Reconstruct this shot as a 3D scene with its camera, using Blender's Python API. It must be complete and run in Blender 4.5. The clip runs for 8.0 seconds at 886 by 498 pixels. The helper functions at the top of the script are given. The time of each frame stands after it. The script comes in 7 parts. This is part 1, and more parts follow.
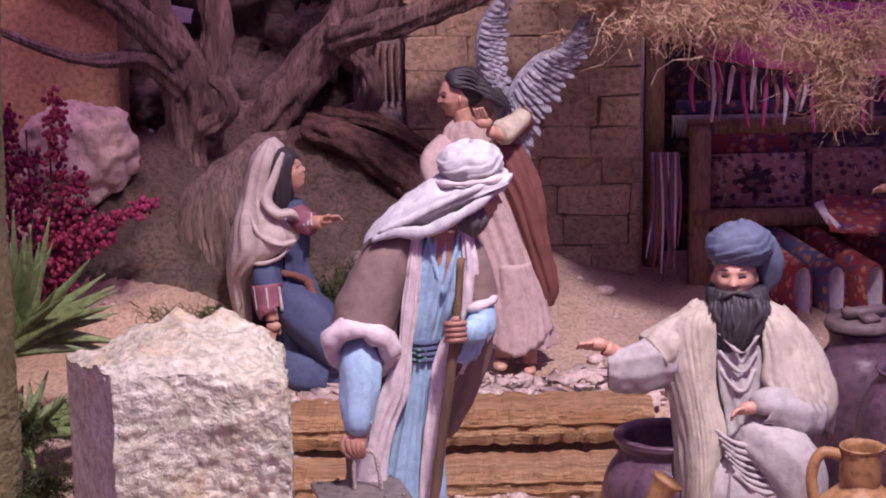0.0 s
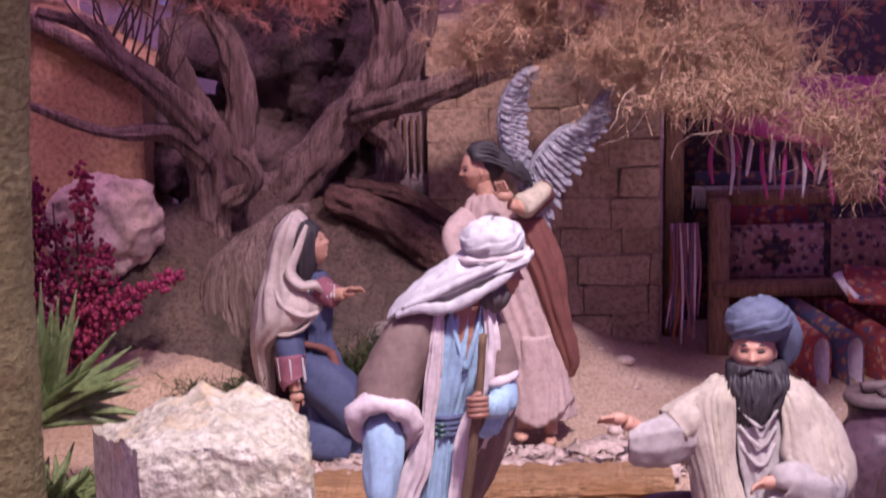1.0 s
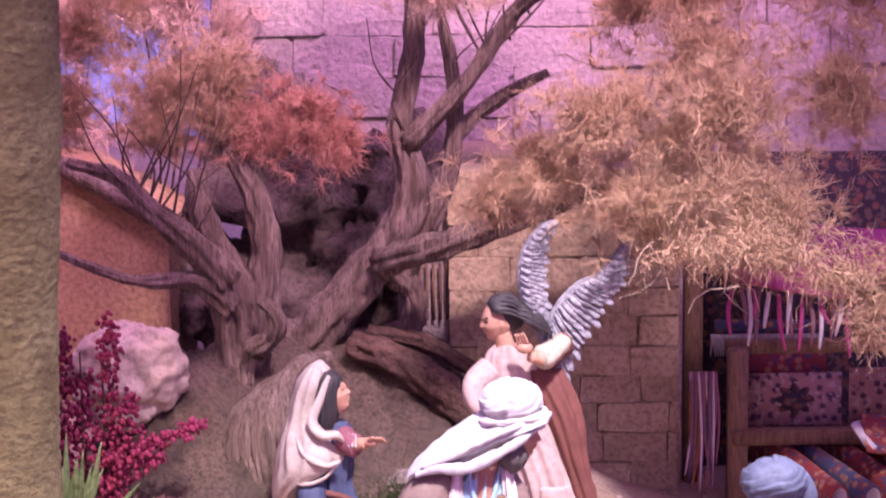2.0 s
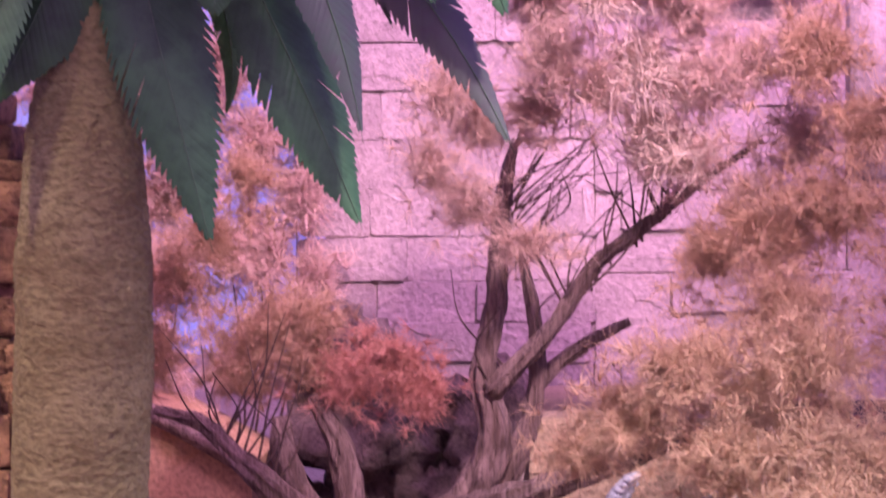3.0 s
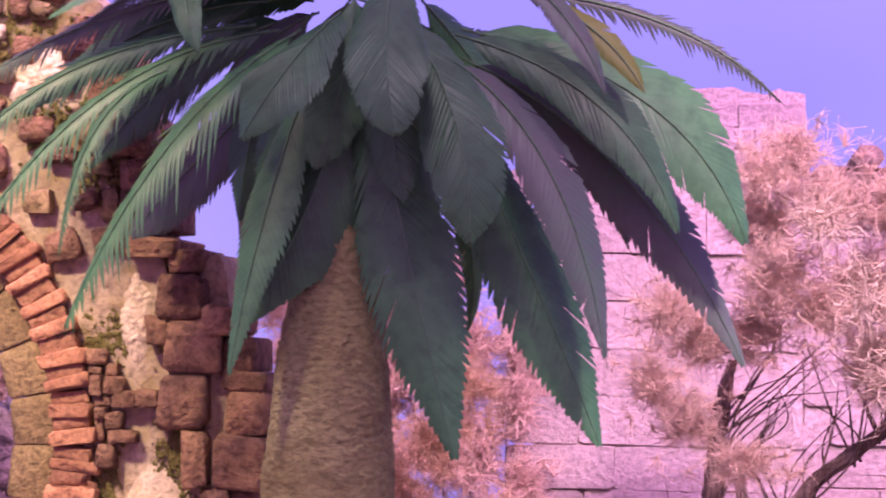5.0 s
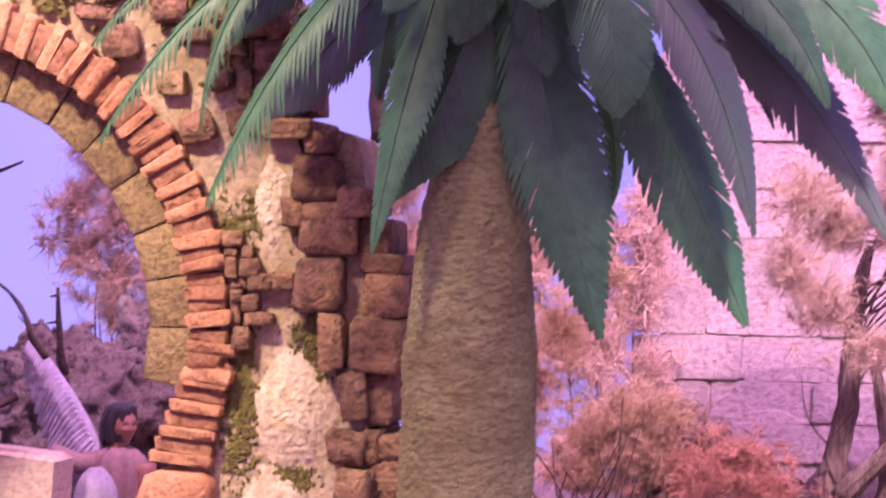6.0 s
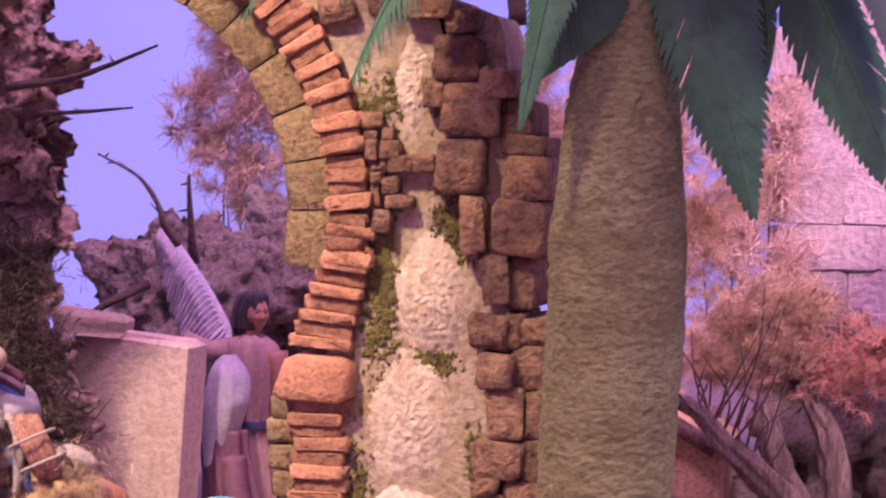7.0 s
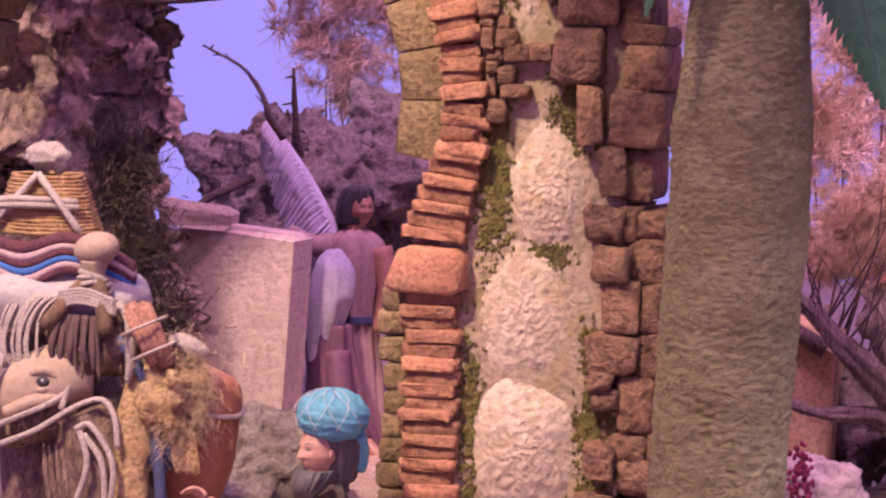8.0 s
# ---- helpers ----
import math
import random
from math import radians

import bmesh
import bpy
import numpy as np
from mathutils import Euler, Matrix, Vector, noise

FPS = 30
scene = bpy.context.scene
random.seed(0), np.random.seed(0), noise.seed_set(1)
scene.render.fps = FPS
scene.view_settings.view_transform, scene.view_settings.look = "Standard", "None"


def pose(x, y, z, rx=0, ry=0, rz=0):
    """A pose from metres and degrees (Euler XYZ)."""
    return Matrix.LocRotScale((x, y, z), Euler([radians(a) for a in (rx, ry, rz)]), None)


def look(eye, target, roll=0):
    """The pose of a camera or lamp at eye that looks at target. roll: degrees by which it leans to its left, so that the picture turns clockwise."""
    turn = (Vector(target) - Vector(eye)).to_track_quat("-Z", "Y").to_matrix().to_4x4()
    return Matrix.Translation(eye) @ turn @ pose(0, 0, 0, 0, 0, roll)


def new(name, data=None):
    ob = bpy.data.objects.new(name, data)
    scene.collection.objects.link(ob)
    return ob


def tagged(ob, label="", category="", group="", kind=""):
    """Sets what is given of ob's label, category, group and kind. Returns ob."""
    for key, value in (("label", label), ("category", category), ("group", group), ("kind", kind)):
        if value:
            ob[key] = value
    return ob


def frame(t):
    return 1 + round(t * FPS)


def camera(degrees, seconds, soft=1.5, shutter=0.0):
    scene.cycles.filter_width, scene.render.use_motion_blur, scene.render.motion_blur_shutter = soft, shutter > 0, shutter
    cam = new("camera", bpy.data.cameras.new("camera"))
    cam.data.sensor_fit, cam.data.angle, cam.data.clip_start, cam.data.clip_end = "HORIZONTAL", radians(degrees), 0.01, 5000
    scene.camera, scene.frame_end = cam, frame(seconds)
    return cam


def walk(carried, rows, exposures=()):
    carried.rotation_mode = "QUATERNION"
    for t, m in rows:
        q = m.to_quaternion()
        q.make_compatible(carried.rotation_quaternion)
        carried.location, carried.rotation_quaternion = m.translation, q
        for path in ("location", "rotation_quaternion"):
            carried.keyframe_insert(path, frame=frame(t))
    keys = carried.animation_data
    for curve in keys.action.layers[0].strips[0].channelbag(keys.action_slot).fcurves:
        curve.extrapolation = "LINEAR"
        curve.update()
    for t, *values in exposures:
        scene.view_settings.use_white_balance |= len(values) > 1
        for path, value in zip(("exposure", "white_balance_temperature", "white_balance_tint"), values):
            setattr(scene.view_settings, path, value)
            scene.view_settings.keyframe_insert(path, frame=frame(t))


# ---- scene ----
cam = camera(24.57, 8.0, 1.9, 0.35)
PATH = [
    (0, look((-0.0000, 0.0000, 0.7500), (-0.0000, 1.9406, 0.2662), -0.91)),
    (0.5, look((-0.0043, -0.0072, 0.7582), (-0.0225, 1.9368, 0.2885), -1.12)),
    (1, look((-0.0022, -0.0187, 0.7706), (-0.0205, 1.9349, 0.3427), -0.99)),
    (1.2, look((-0.0002, -0.0240, 0.7815), (-0.0154, 1.9368, 0.3877), -0.58)),
    (2.3, look((0.0033, -0.0463, 0.8273), (-0.0533, 1.9353, 0.5627), -0.75)),
    (2.5, look((-0.0016, -0.0472, 0.8362), (-0.0720, 1.9401, 0.6225), -0.59)),
    (3, look((-0.0031, -0.0651, 0.8537), (-0.1178, 1.9291, 0.7553), -0.66)),
    (3.5, look((-0.0050, -0.0782, 0.8677), (-0.1557, 1.9160, 0.8510), -0.50)),
    (4, look((-0.0220, -0.0960, 0.8813), (-0.2041, 1.8950, 0.9356), -0.09)),
    (4.2, look((-0.0312, -0.1028, 0.8854), (-0.2295, 1.8858, 0.9641), -0.10)),
    (5.3, look((-0.1026, -0.1172, 0.8961), (-0.3938, 1.8601, 0.9721), 1.08)),
    (5.5, look((-0.1159, -0.1083, 0.8836), (-0.4225, 1.8674, 0.9354), 1.16)),
    (6, look((-0.1295, -0.0933, 0.8690), (-0.4888, 1.8742, 0.8542), 0.71)),
    (6.5, look((-0.1531, -0.0769, 0.8546), (-0.5638, 1.8790, 0.7800), 0.83)),
    (7, look((-0.1752, -0.0681, 0.8441), (-0.6334, 1.8756, 0.7343), 0.71)),
    (7.5, look((-0.1938, -0.0561, 0.8352), (-0.6907, 1.8746, 0.6757), 0.99)),
    (8, look((-0.2172, -0.0507, 0.8226), (-0.7483, 1.8671, 0.6225), 1.09)),
]
walk(cam, PATH, ((0, -0.57), (0.5, -0.60), (1.2, -0.32), (2.3, 0.54), (2.6, 0.52), (3.0, 0.36), (3.5, 0.27), (4.2, 0.30), (5.5, 0.60), (6.0, 0.68), (6.5, 0.52), (8, 0.28)))

# ---------- world and lights ----------
world = bpy.data.worlds.new("world")
scene.world = world
world.use_nodes = True
world.node_tree.nodes["Background"].inputs[0].default_value = (0.72, 0.33, 1.0, 1)
world.node_tree.nodes["Background"].inputs[1].default_value = 0.72


def area_lamp(name, eye, target, size, watts, colour, label):
    d = bpy.data.lights.new(name, "AREA")
    d.shape, d.size, d.energy, d.color = "DISK", size, watts, colour
    ob = new(name, d)
    ob.matrix_world = look(eye, target)
    return ob


def spot_lamp(name, eye, target, degrees, blend, watts, colour, size=0.12):
    d = bpy.data.lights.new(name, "SPOT")
    d.spot_size, d.spot_blend, d.energy, d.color, d.shadow_soft_size = radians(degrees), blend, watts, colour, size
    ob = new(name, d)
    ob.matrix_world = look(eye, target)
    return ob


# gallery lamps assumed over the display, out of view: pale ones in front, a pink one on the far wall and tree tops
area_lamp("front_lamp", (-0.35, 0.2, 2.8), (-0.35, 1.95, 0.5), 0.4, 14, (1.0, 0.78, 0.98), "")
spot_lamp("side_spot", (-1.45, 0.4, 2.7), (-1.12, 2.07, 0.50), 37, 0.8, 430, (1.0, 0.72, 0.56))
spot_lamp("front_spot", (0.5, 0.6, 2.6), (0.14, 1.84, 0.09), 32, 0.9, 730, (1.0, 0.85, 0.98))
spot_lamp("pink_spot", (0.85, 1.5, 2.6), (0.25, 2.95, 1.29), 42, 1.0, 350, (0.92, 0.39, 1.0), 0.15)
# crown and rose are fill spots added to brighten, no such lamps are known
spot_lamp("crown_fill_spot", (0.70, 0.6, 2.6), (0.09, 2.22, 1.16), 28, 1.0, 470, (1.0, 0.62, 0.84), 0.12)
spot_lamp("rose_fill_spot", (-0.72, 1.75, 2.6), (-0.98, 2.66, 0.5), 44, 0.8, 170, (1.0, 0.48, 0.90), 0.15)


# ---------- materials ----------
def nodes_of(name):
    m = bpy.data.materials.new(name)
    m.use_nodes = True
    return m, m.node_tree, m.node_tree.nodes["Principled BSDF"]


def noise_node(nt, coord, scale, detail=4.0, rough=0.6):
    n = nt.nodes.new("ShaderNodeTexNoise")
    n.inputs["Scale"].default_value, n.inputs["Detail"].default_value = scale, detail
    n.inputs["Roughness"].default_value = rough
    nt.links.new(coord, n.inputs["Vector"])
    return n


def mix_node(nt, fac, a, b, mode="MIX"):
    n = nt.nodes.new("ShaderNodeMix")
    n.data_type, n.blend_type = "RGBA", mode
    for sock, v in ((n.inputs[0], fac), (n.inputs[6], a), (n.inputs[7], b)):
        if isinstance(v, bpy.types.NodeSocket):
            nt.links.new(v, sock)
        elif isinstance(v, tuple):
            sock.default_value = (*v, 1)
        else:
            sock.default_value = v
    return n.outputs[2]


def ramp_node(nt, fac, lo, hi):
    n = nt.nodes.new("ShaderNodeMapRange")
    nt.links.new(fac, n.inputs[0])
    n.inputs[1].default_value, n.inputs[2].default_value = lo, hi
    return n.outputs[0]


def mat(name, c1, c2, scale=25.0, fine=160.0, rough=0.75, bump=0.4, depth=0.003, spots=None, spot_lo=0.58, vary=0.0,
        stretch=None, metallic=0.0, spot_scale=None, grit=0.45):
    """Two colours mixed at a coarse and a fine scale, optional third colour in patches, fine relief."""
    m, nt, bsdf = nodes_of(name)
    tc = nt.nodes.new("ShaderNodeTexCoord").outputs["Object"]
    if stretch:
        mp = nt.nodes.new("ShaderNodeMapping")
        mp.inputs["Scale"].default_value = stretch
        nt.links.new(tc, mp.inputs[0])
        tc = mp.outputs[0]
    if vary:
        oi = nt.nodes.new("ShaderNodeObjectInfo")
        va = nt.nodes.new("ShaderNodeVectorMath")
        va.operation = "ADD"
        nt.links.new(tc, va.inputs[0])
        nt.links.new(oi.outputs["Random"], va.inputs[1])
        tc = va.outputs[0]
    n1, n2 = noise_node(nt, tc, scale), noise_node(nt, tc, fine, 5.0, 0.65)
    col = mix_node(nt, ramp_node(nt, n1.outputs[0], 0.32, 0.68), c1, c2)
    if spots:
        n3 = noise_node(nt, tc, spot_scale or scale * 0.7, 6.0, 0.7)
        col = mix_node(nt, ramp_node(nt, n3.outputs[0], spot_lo, spot_lo + 0.16), col, spots)
    dark = tuple((1 - grit) * c for c in c1)
    col = mix_node(nt, ramp_node(nt, n2.outputs[0], 0.56, 0.30), col, dark)
    if vary:
        hs = nt.nodes.new("ShaderNodeHueSaturation")
        mr = nt.nodes.new("ShaderNodeMapRange")
        nt.links.new(oi.outputs["Random"], mr.inputs[0])
        mr.inputs[3].default_value, mr.inputs[4].default_value = 1 - vary, 1 + vary
        nt.links.new(mr.outputs[0], hs.inputs["Value"])
        nt.links.new(col, hs.inputs["Color"])
        col = hs.outputs[0]
    nt.links.new(col, bsdf.inputs["Base Color"])
    rg = nt.nodes.new("ShaderNodeMapRange")
    nt.links.new(n2.outputs[0], rg.inputs[0])
    rg.inputs[3].default_value, rg.inputs[4].default_value = max(0.05, rough - 0.12), min(1, rough + 0.12)
    nt.links.new(rg.outputs[0], bsdf.inputs["Roughness"])
    bsdf.inputs["Metallic"].default_value = metallic
    if bump:
        bp = nt.nodes.new("ShaderNodeBump")
        bp.inputs["Strength"].default_value, bp.inputs["Distance"].default_value = bump, depth
        nt.links.new(n2.outputs[0], bp.inputs["Height"])
        nt.links.new(bp.outputs[0], bsdf.inputs["Normal"])
    return m


SAND = mat("sand", (0.44, 0.30, 0.21), (0.55, 0.40, 0.30), 9, 220, 0.95, 0.8, 0.004, (0.36, 0.23, 0.16), 0.60)
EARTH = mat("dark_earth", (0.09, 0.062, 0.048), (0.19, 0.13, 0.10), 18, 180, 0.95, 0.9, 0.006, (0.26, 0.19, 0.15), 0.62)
LIMESTONE = mat("limestone", (0.60, 0.56, 0.40), (0.82, 0.78, 0.63), 24, 95, 0.92, 1.0, 0.010, (0.70, 0.50, 0.22), 0.53, spot_scale=11, grit=0.42)
BRICK_PALE = mat("pale_brick", (0.42, 0.33, 0.20), (0.55, 0.44, 0.29), 14, 150, 0.9, 0.7, 0.004, (0.50, 0.34, 0.13), 0.63, 0.14)
STONE_PINK = mat("wall_stone", (0.42, 0.335, 0.31), (0.52, 0.425, 0.39), 10, 110, 0.92, 0.8, 0.007, (0.46, 0.32, 0.24), 0.64, 0.10, grit=0.25)
MORTAR = mat("mortar", (0.33, 0.26, 0.17), (0.42, 0.33, 0.22), 25, 200, 0.95, 0.7, 0.004)
JOINT = mat("clay_joint", (0.29, 0.135, 0.072), (0.42, 0.21, 0.115), 30, 160, 0.92, 0.9, 0.004, (0.30, 0.19, 0.09), 0.60)
TERRACOTTA = mat("terracotta", (0.46, 0.21, 0.105), (0.60, 0.31, 0.165), 30, 190, 0.85, 0.9, 0.004, (0.60, 0.38, 0.24), 0.60, 0.18, grit=0.4)
VOUSSOIR = mat("arch_stone", (0.26, 0.18, 0.085), (0.39, 0.285, 0.135), 22, 150, 0.92, 1.0, 0.006, (0.16, 0.12, 0.05), 0.57, 0.18, grit=0.55)
EDGE_STONE = mat("cork_stone", (0.25, 0.13, 0.075), (0.40, 0.235, 0.135), 26, 75, 0.92, 1.0, 0.016, (0.52, 0.36, 0.22), 0.60, 0.22, grit=0.6)
PLASTER = mat("old_plaster", (0.44, 0.33, 0.20), (0.56, 0.44, 0.30), 22, 120, 0.93, 0.9, 0.005, (0.27, 0.205, 0.05), 0.52, spot_scale=15)
PLASTER_PALE = mat("pale_plaster", (0.60, 0.47, 0.32), (0.74, 0.61, 0.43), 26, 100, 0.93, 1.0, 0.004, (0.46, 0.32, 0.14), 0.55, spot_scale=20, grit=0.4)
MOSS = mat("moss", (0.185, 0.165, 0.04), (0.31, 0.265, 0.075), 50, 300, 0.95, 1.0, 0.006)
BARK = mat("bark", (0.175, 0.115, 0.09), (0.43, 0.31, 0.265), 14, 70, 0.9, 1.0, 0.009, None, 0.6, 0, (3.5, 3.5, 0.5))
TWIG = mat("twig", (0.07, 0.045, 0.035), (0.15, 0.10, 0.08), 30, 150, 0.9, 0.6, 0.003)
PALM_BARK = mat("palm_bark", (0.215, 0.182, 0.075), (0.335, 0.300, 0.140), 11, 120, 0.92, 0.9, 0.006, (0.165, 0.120, 0.052), 0.52, 0, (1, 1, 1.7), spot_scale=12, grit=0.35)
CORK = mat("cork_rock", (0.32, 0.22, 0.165), (0.58, 0.43, 0.34), 20, 90, 0.95, 1.0, 0.012, (0.52, 0.32, 0.13), 0.63, grit=0.6)
BOULDER = mat("boulder_stone", (0.56, 0.42, 0.36), (0.70, 0.55, 0.48), 16, 110, 0.93, 0.7, 0.005, (0.46, 0.33, 0.27), 0.58, grit=0.3)
ROCK = mat("rock", (0.23, 0.18, 0.155), (0.40, 0.33, 0.29), 14, 90, 0.95, 1.0, 0.010, (0.13, 0.10, 0.085), 0.57, grit=0.55)
SLAB = mat("slab_stone", (0.48, 0.35, 0.29), (0.60, 0.47, 0.40), 8, 90, 0.9, 0.7, 0.004, (0.36, 0.27, 0.21), 0.60, spot_scale=14, grit=0.2)
WOOD = mat("weathered_wood", (0.40, 0.20, 0.08), (0.60, 0.37, 0.20), 16, 70, 0.85, 1.0, 0.007, (0.18, 0.09, 0.045), 0.58, 0, (0.5, 5, 5), spot_scale=14, grit=0.55)
WOOD_DARK = mat("dark_wood", (0.13, 0.08, 0.045), (0.24, 0.15, 0.085), 10, 60, 0.8, 0.6, 0.003, None, 0.6, 0, (4, 4, 0.5))
OCHRE = mat("ochre_stucco", (0.50, 0.31, 0.17), (0.60, 0.40, 0.24), 7, 140, 0.93, 0.5, 0.003, (0.38, 0.19, 0.05), 0.58)


def sky_material():
    m, nt, bsdf = nodes_of("painted_sky")
    em = nt.nodes.new("ShaderNodeEmission")
    tc = nt.nodes.new("ShaderNodeTexCoord").outputs["Object"]
    n = noise_node(nt, tc, 0.5, 3)
    col = mix_node(nt, ramp_node(nt, n.outputs[0], 0.3, 0.7), (0.28, 0.22, 0.83), (0.36, 0.28, 0.88))
    nt.links.new(col, em.inputs[0])
    em.inputs[1].default_value = 1.0
    nt.links.new(em.outputs[0], nt.nodes["Material Output"].inputs[0])
    return m


SKY = sky_material()


# ---------- mesh helpers ----------
V = Vector


class Build:
    """Collects rings, tubes, balls and boxes into one mesh with several materials."""

    def __init__(self):
        self.v, self.f, self.m = [], [], []

    def add(self, verts, faces, mi=0):
        o = len(self.v)
        self.v += [tuple(p) for p in verts]
        self.f += [tuple(i + o for i in f) for f in faces]
        self.m += [mi] * len(faces)

    def rings(self, rings, mi=0, caps=True):
        """rings: lists of as many points each."""
        n = len(rings[0])
        verts = [p for r in rings for p in r]
        faces = [(k * n + i, k * n + (i + 1) % n, (k + 1) * n + (i + 1) % n, (k + 1) * n + i)
                 for k in range(len(rings) - 1) for i in range(n)]
        if caps:
            faces += [tuple(reversed(range(n))), tuple(range((len(rings) - 1) * n, len(rings) * n))]
        self.add(verts, faces, mi)

    def loft(self, rows, mi=0, sides=28, folds=0, depth=0.0, phase=0.0, twist=0.0, steps=4):
        """rows: (x, y, z, rx, ry), horizontal ellipses joined smoothly; folds: ripples round the ring."""
        rows = smooth_rows(rows, steps)
        out = []
        for k, (x, y, z, rx, ry) in enumerate(rows):
            ring = []
            for i in range(sides):
                a = 2 * math.pi * i / sides
                r = 1.0
                if folds:
                    h = round(folds * 1.4) / 2
                    s1 = abs(math.sin(h * a + phase + twist * k * 0.5 + 0.5 * math.sin(2 * a + 0.11 * k)))
                    s2 = math.cos((round(folds * 0.6) + 2) * a - phase * 2 + 0.35 * twist * k)
                    r += depth * (1.5 * (0.6 - s1) + 0.5 * s2)
                ring.append((x + rx * r * math.cos(a), y + ry * r * math.sin(a), z))
            out.append(ring)
        self.rings(out, mi)

    def tube(self, pts, radii, mi=0, sides=8, steps=4, ripple=0.0, lobes=3, flat=1.0, wob=0.0):
        rows = smooth_rows([(*p, r) for p, r in zip(pts, radii)], steps)
        P = [V(r[:3]) for r in rows]
        side, out = None, []
        for k, p in enumerate(P):
            t = (P[min(k + 1, len(P) - 1)] - P[max(k - 1, 0)]).normalized()
            if side is None:
                side = t.orthogonal().normalized()
            side = (side - t * side.dot(t)).normalized()
            up = t.cross(side)
            r0 = max(rows[k][3], 1e-5)
            ring = []
            for i in range(sides):
                a = 2 * math.pi * i / sides
                r = r0 * (1 + ripple * (math.sin(lobes * a + 0.16 * k) + 0.45 * math.sin((2 * lobes + 1) * a - 0.10 * k)) + wob * noise.noise(p * 40 + V((math.cos(a), math.sin(a), 0)) * 2))
                ring.append(p + side * (r * math.cos(a)) + up * (r * flat * math.sin(a)))
            out.append(ring)
        self.rings(out, mi)

    def ball(self, c, r, mi=0, seg=16, rng=10, amp=0.0, freq=30.0, m=None):
        """An ellipsoid with radii r; m: a turn about its centre; amp: uneven by noise."""
        c, out = V(c), []
        for k in range(rng + 1):
            b = math.pi * (k / rng - 0.5) * 0.995
            ring = []
            for i in range(seg):
                a = 2 * math.pi * i / seg
                p = V((r[0] * math.cos(a) * math.cos(b), r[1] * math.sin(a) * math.cos(b), r[2] * math.sin(b)))
                if m:
                    p = m.to_3x3() @ p
                if amp:
                    p *= 1 + amp * noise.turbulence((c + p) * freq, 4, False) * 2 - amp
                ring.append(c + p)
            out.append(ring)
        self.rings(out, mi)

    def box(self, c, s, mi=0, m=None, jit=0.0, bevel=0.0):
        c = V(c)
        h = [x / 2 for x in s]
        b = min(bevel, *[x * 0.45 for x in h])
        pts = []
        for sz in (-1, 1):
            for rim in ((1, 0), (0, 1)) if b else ((0, 0),):
                for sx, sy in ((-1, -1), (1, -1), (1, 1), (-1, 1)):
                    inx = b * (rim[0] if sz < 0 else rim[1])
                    iz = b * (rim[1] if sz < 0 else rim[0])
                    p = V((sx * (h[0] - inx), sy * (h[1] - inx), sz * (h[2] - iz)))
                    p += V((random.uniform(-jit, jit), random.uniform(-jit, jit), random.uniform(-jit, jit)))
                    pts.append(c + (m.to_3x3() @ p if m else p))
        self.rings([pts[i:i + 4] for i in range(0, len(pts), 4)], mi)

    def ob(self, name, mats, parent=None, label="", smooth=True, rough=0.0, freq=30.0, fine=0.0, weld=False):
        me = bpy.data.meshes.new(name)
        me.from_pydata(self.v, [], self.f)
        if weld:
            bm = bmesh.new()
            bm.from_mesh(me)
            bmesh.ops.remove_doubles(bm, verts=bm.verts, dist=1e-5)
            bm.to_mesh(me)
            bm.free()
        for m in mats if isinstance(mats, (list, tuple)) else [mats]:
            me.materials.append(m)
        if not weld:
            me.polygons.foreach_set("material_index", self.m)
        me.polygons.foreach_set("use_smooth", [smooth] * len(me.polygons))
        if rough:
            me.update()
            normals = [v.normal.copy() for v in me.vertices]
            for v, n in zip(me.vertices, normals):
                p = v.co
                d = noise.turbulence(p * freq, 4, False) - 0.5
                if fine:
                    d += fine * (noise.noise(p * freq * 6))
                v.co = p + n * (rough * d * 2)
        me.update()
        o = new(name, me)
        if parent:
            o.parent = parent
        if label:
            o["label"] = label
        return o


def smooth_rows(rows, steps):
    """Points between the given rows, on a smooth curve through them."""
    a = np.array(rows, float)
    if steps <= 1 or len(a) < 2:
        return [tuple(r) for r in a]
    e = np.vstack([2 * a[0] - a[1], a, 2 * a[-1] - a[-2]])
    out = []
    for k in range(1, len(e) - 2):
        for s in range(steps):
            t = s / steps
            out.append(0.5 * (2 * e[k] + (e[k + 1] - e[k - 1]) * t + (2 * e[k - 1] - 5 * e[k] + 4 * e[k + 1] - e[k + 2]) * t * t
                              + (3 * e[k] - e[k - 1] - 3 * e[k + 1] + e[k + 2]) * t ** 3))
    out.append(a[-1])
    return [tuple(r) for r in out]


def thing(name, label, category, at=(0, 0, 0), group="", kind=""):
    return tagged(new(name), label, category, group, kind) if at == (0, 0, 0) else placed(name, label, category, at, group, kind)


def placed(name, label, category, at, group="", kind=""):
    o = tagged(new(name), label, category, group, kind)
    o.location = at
    return o


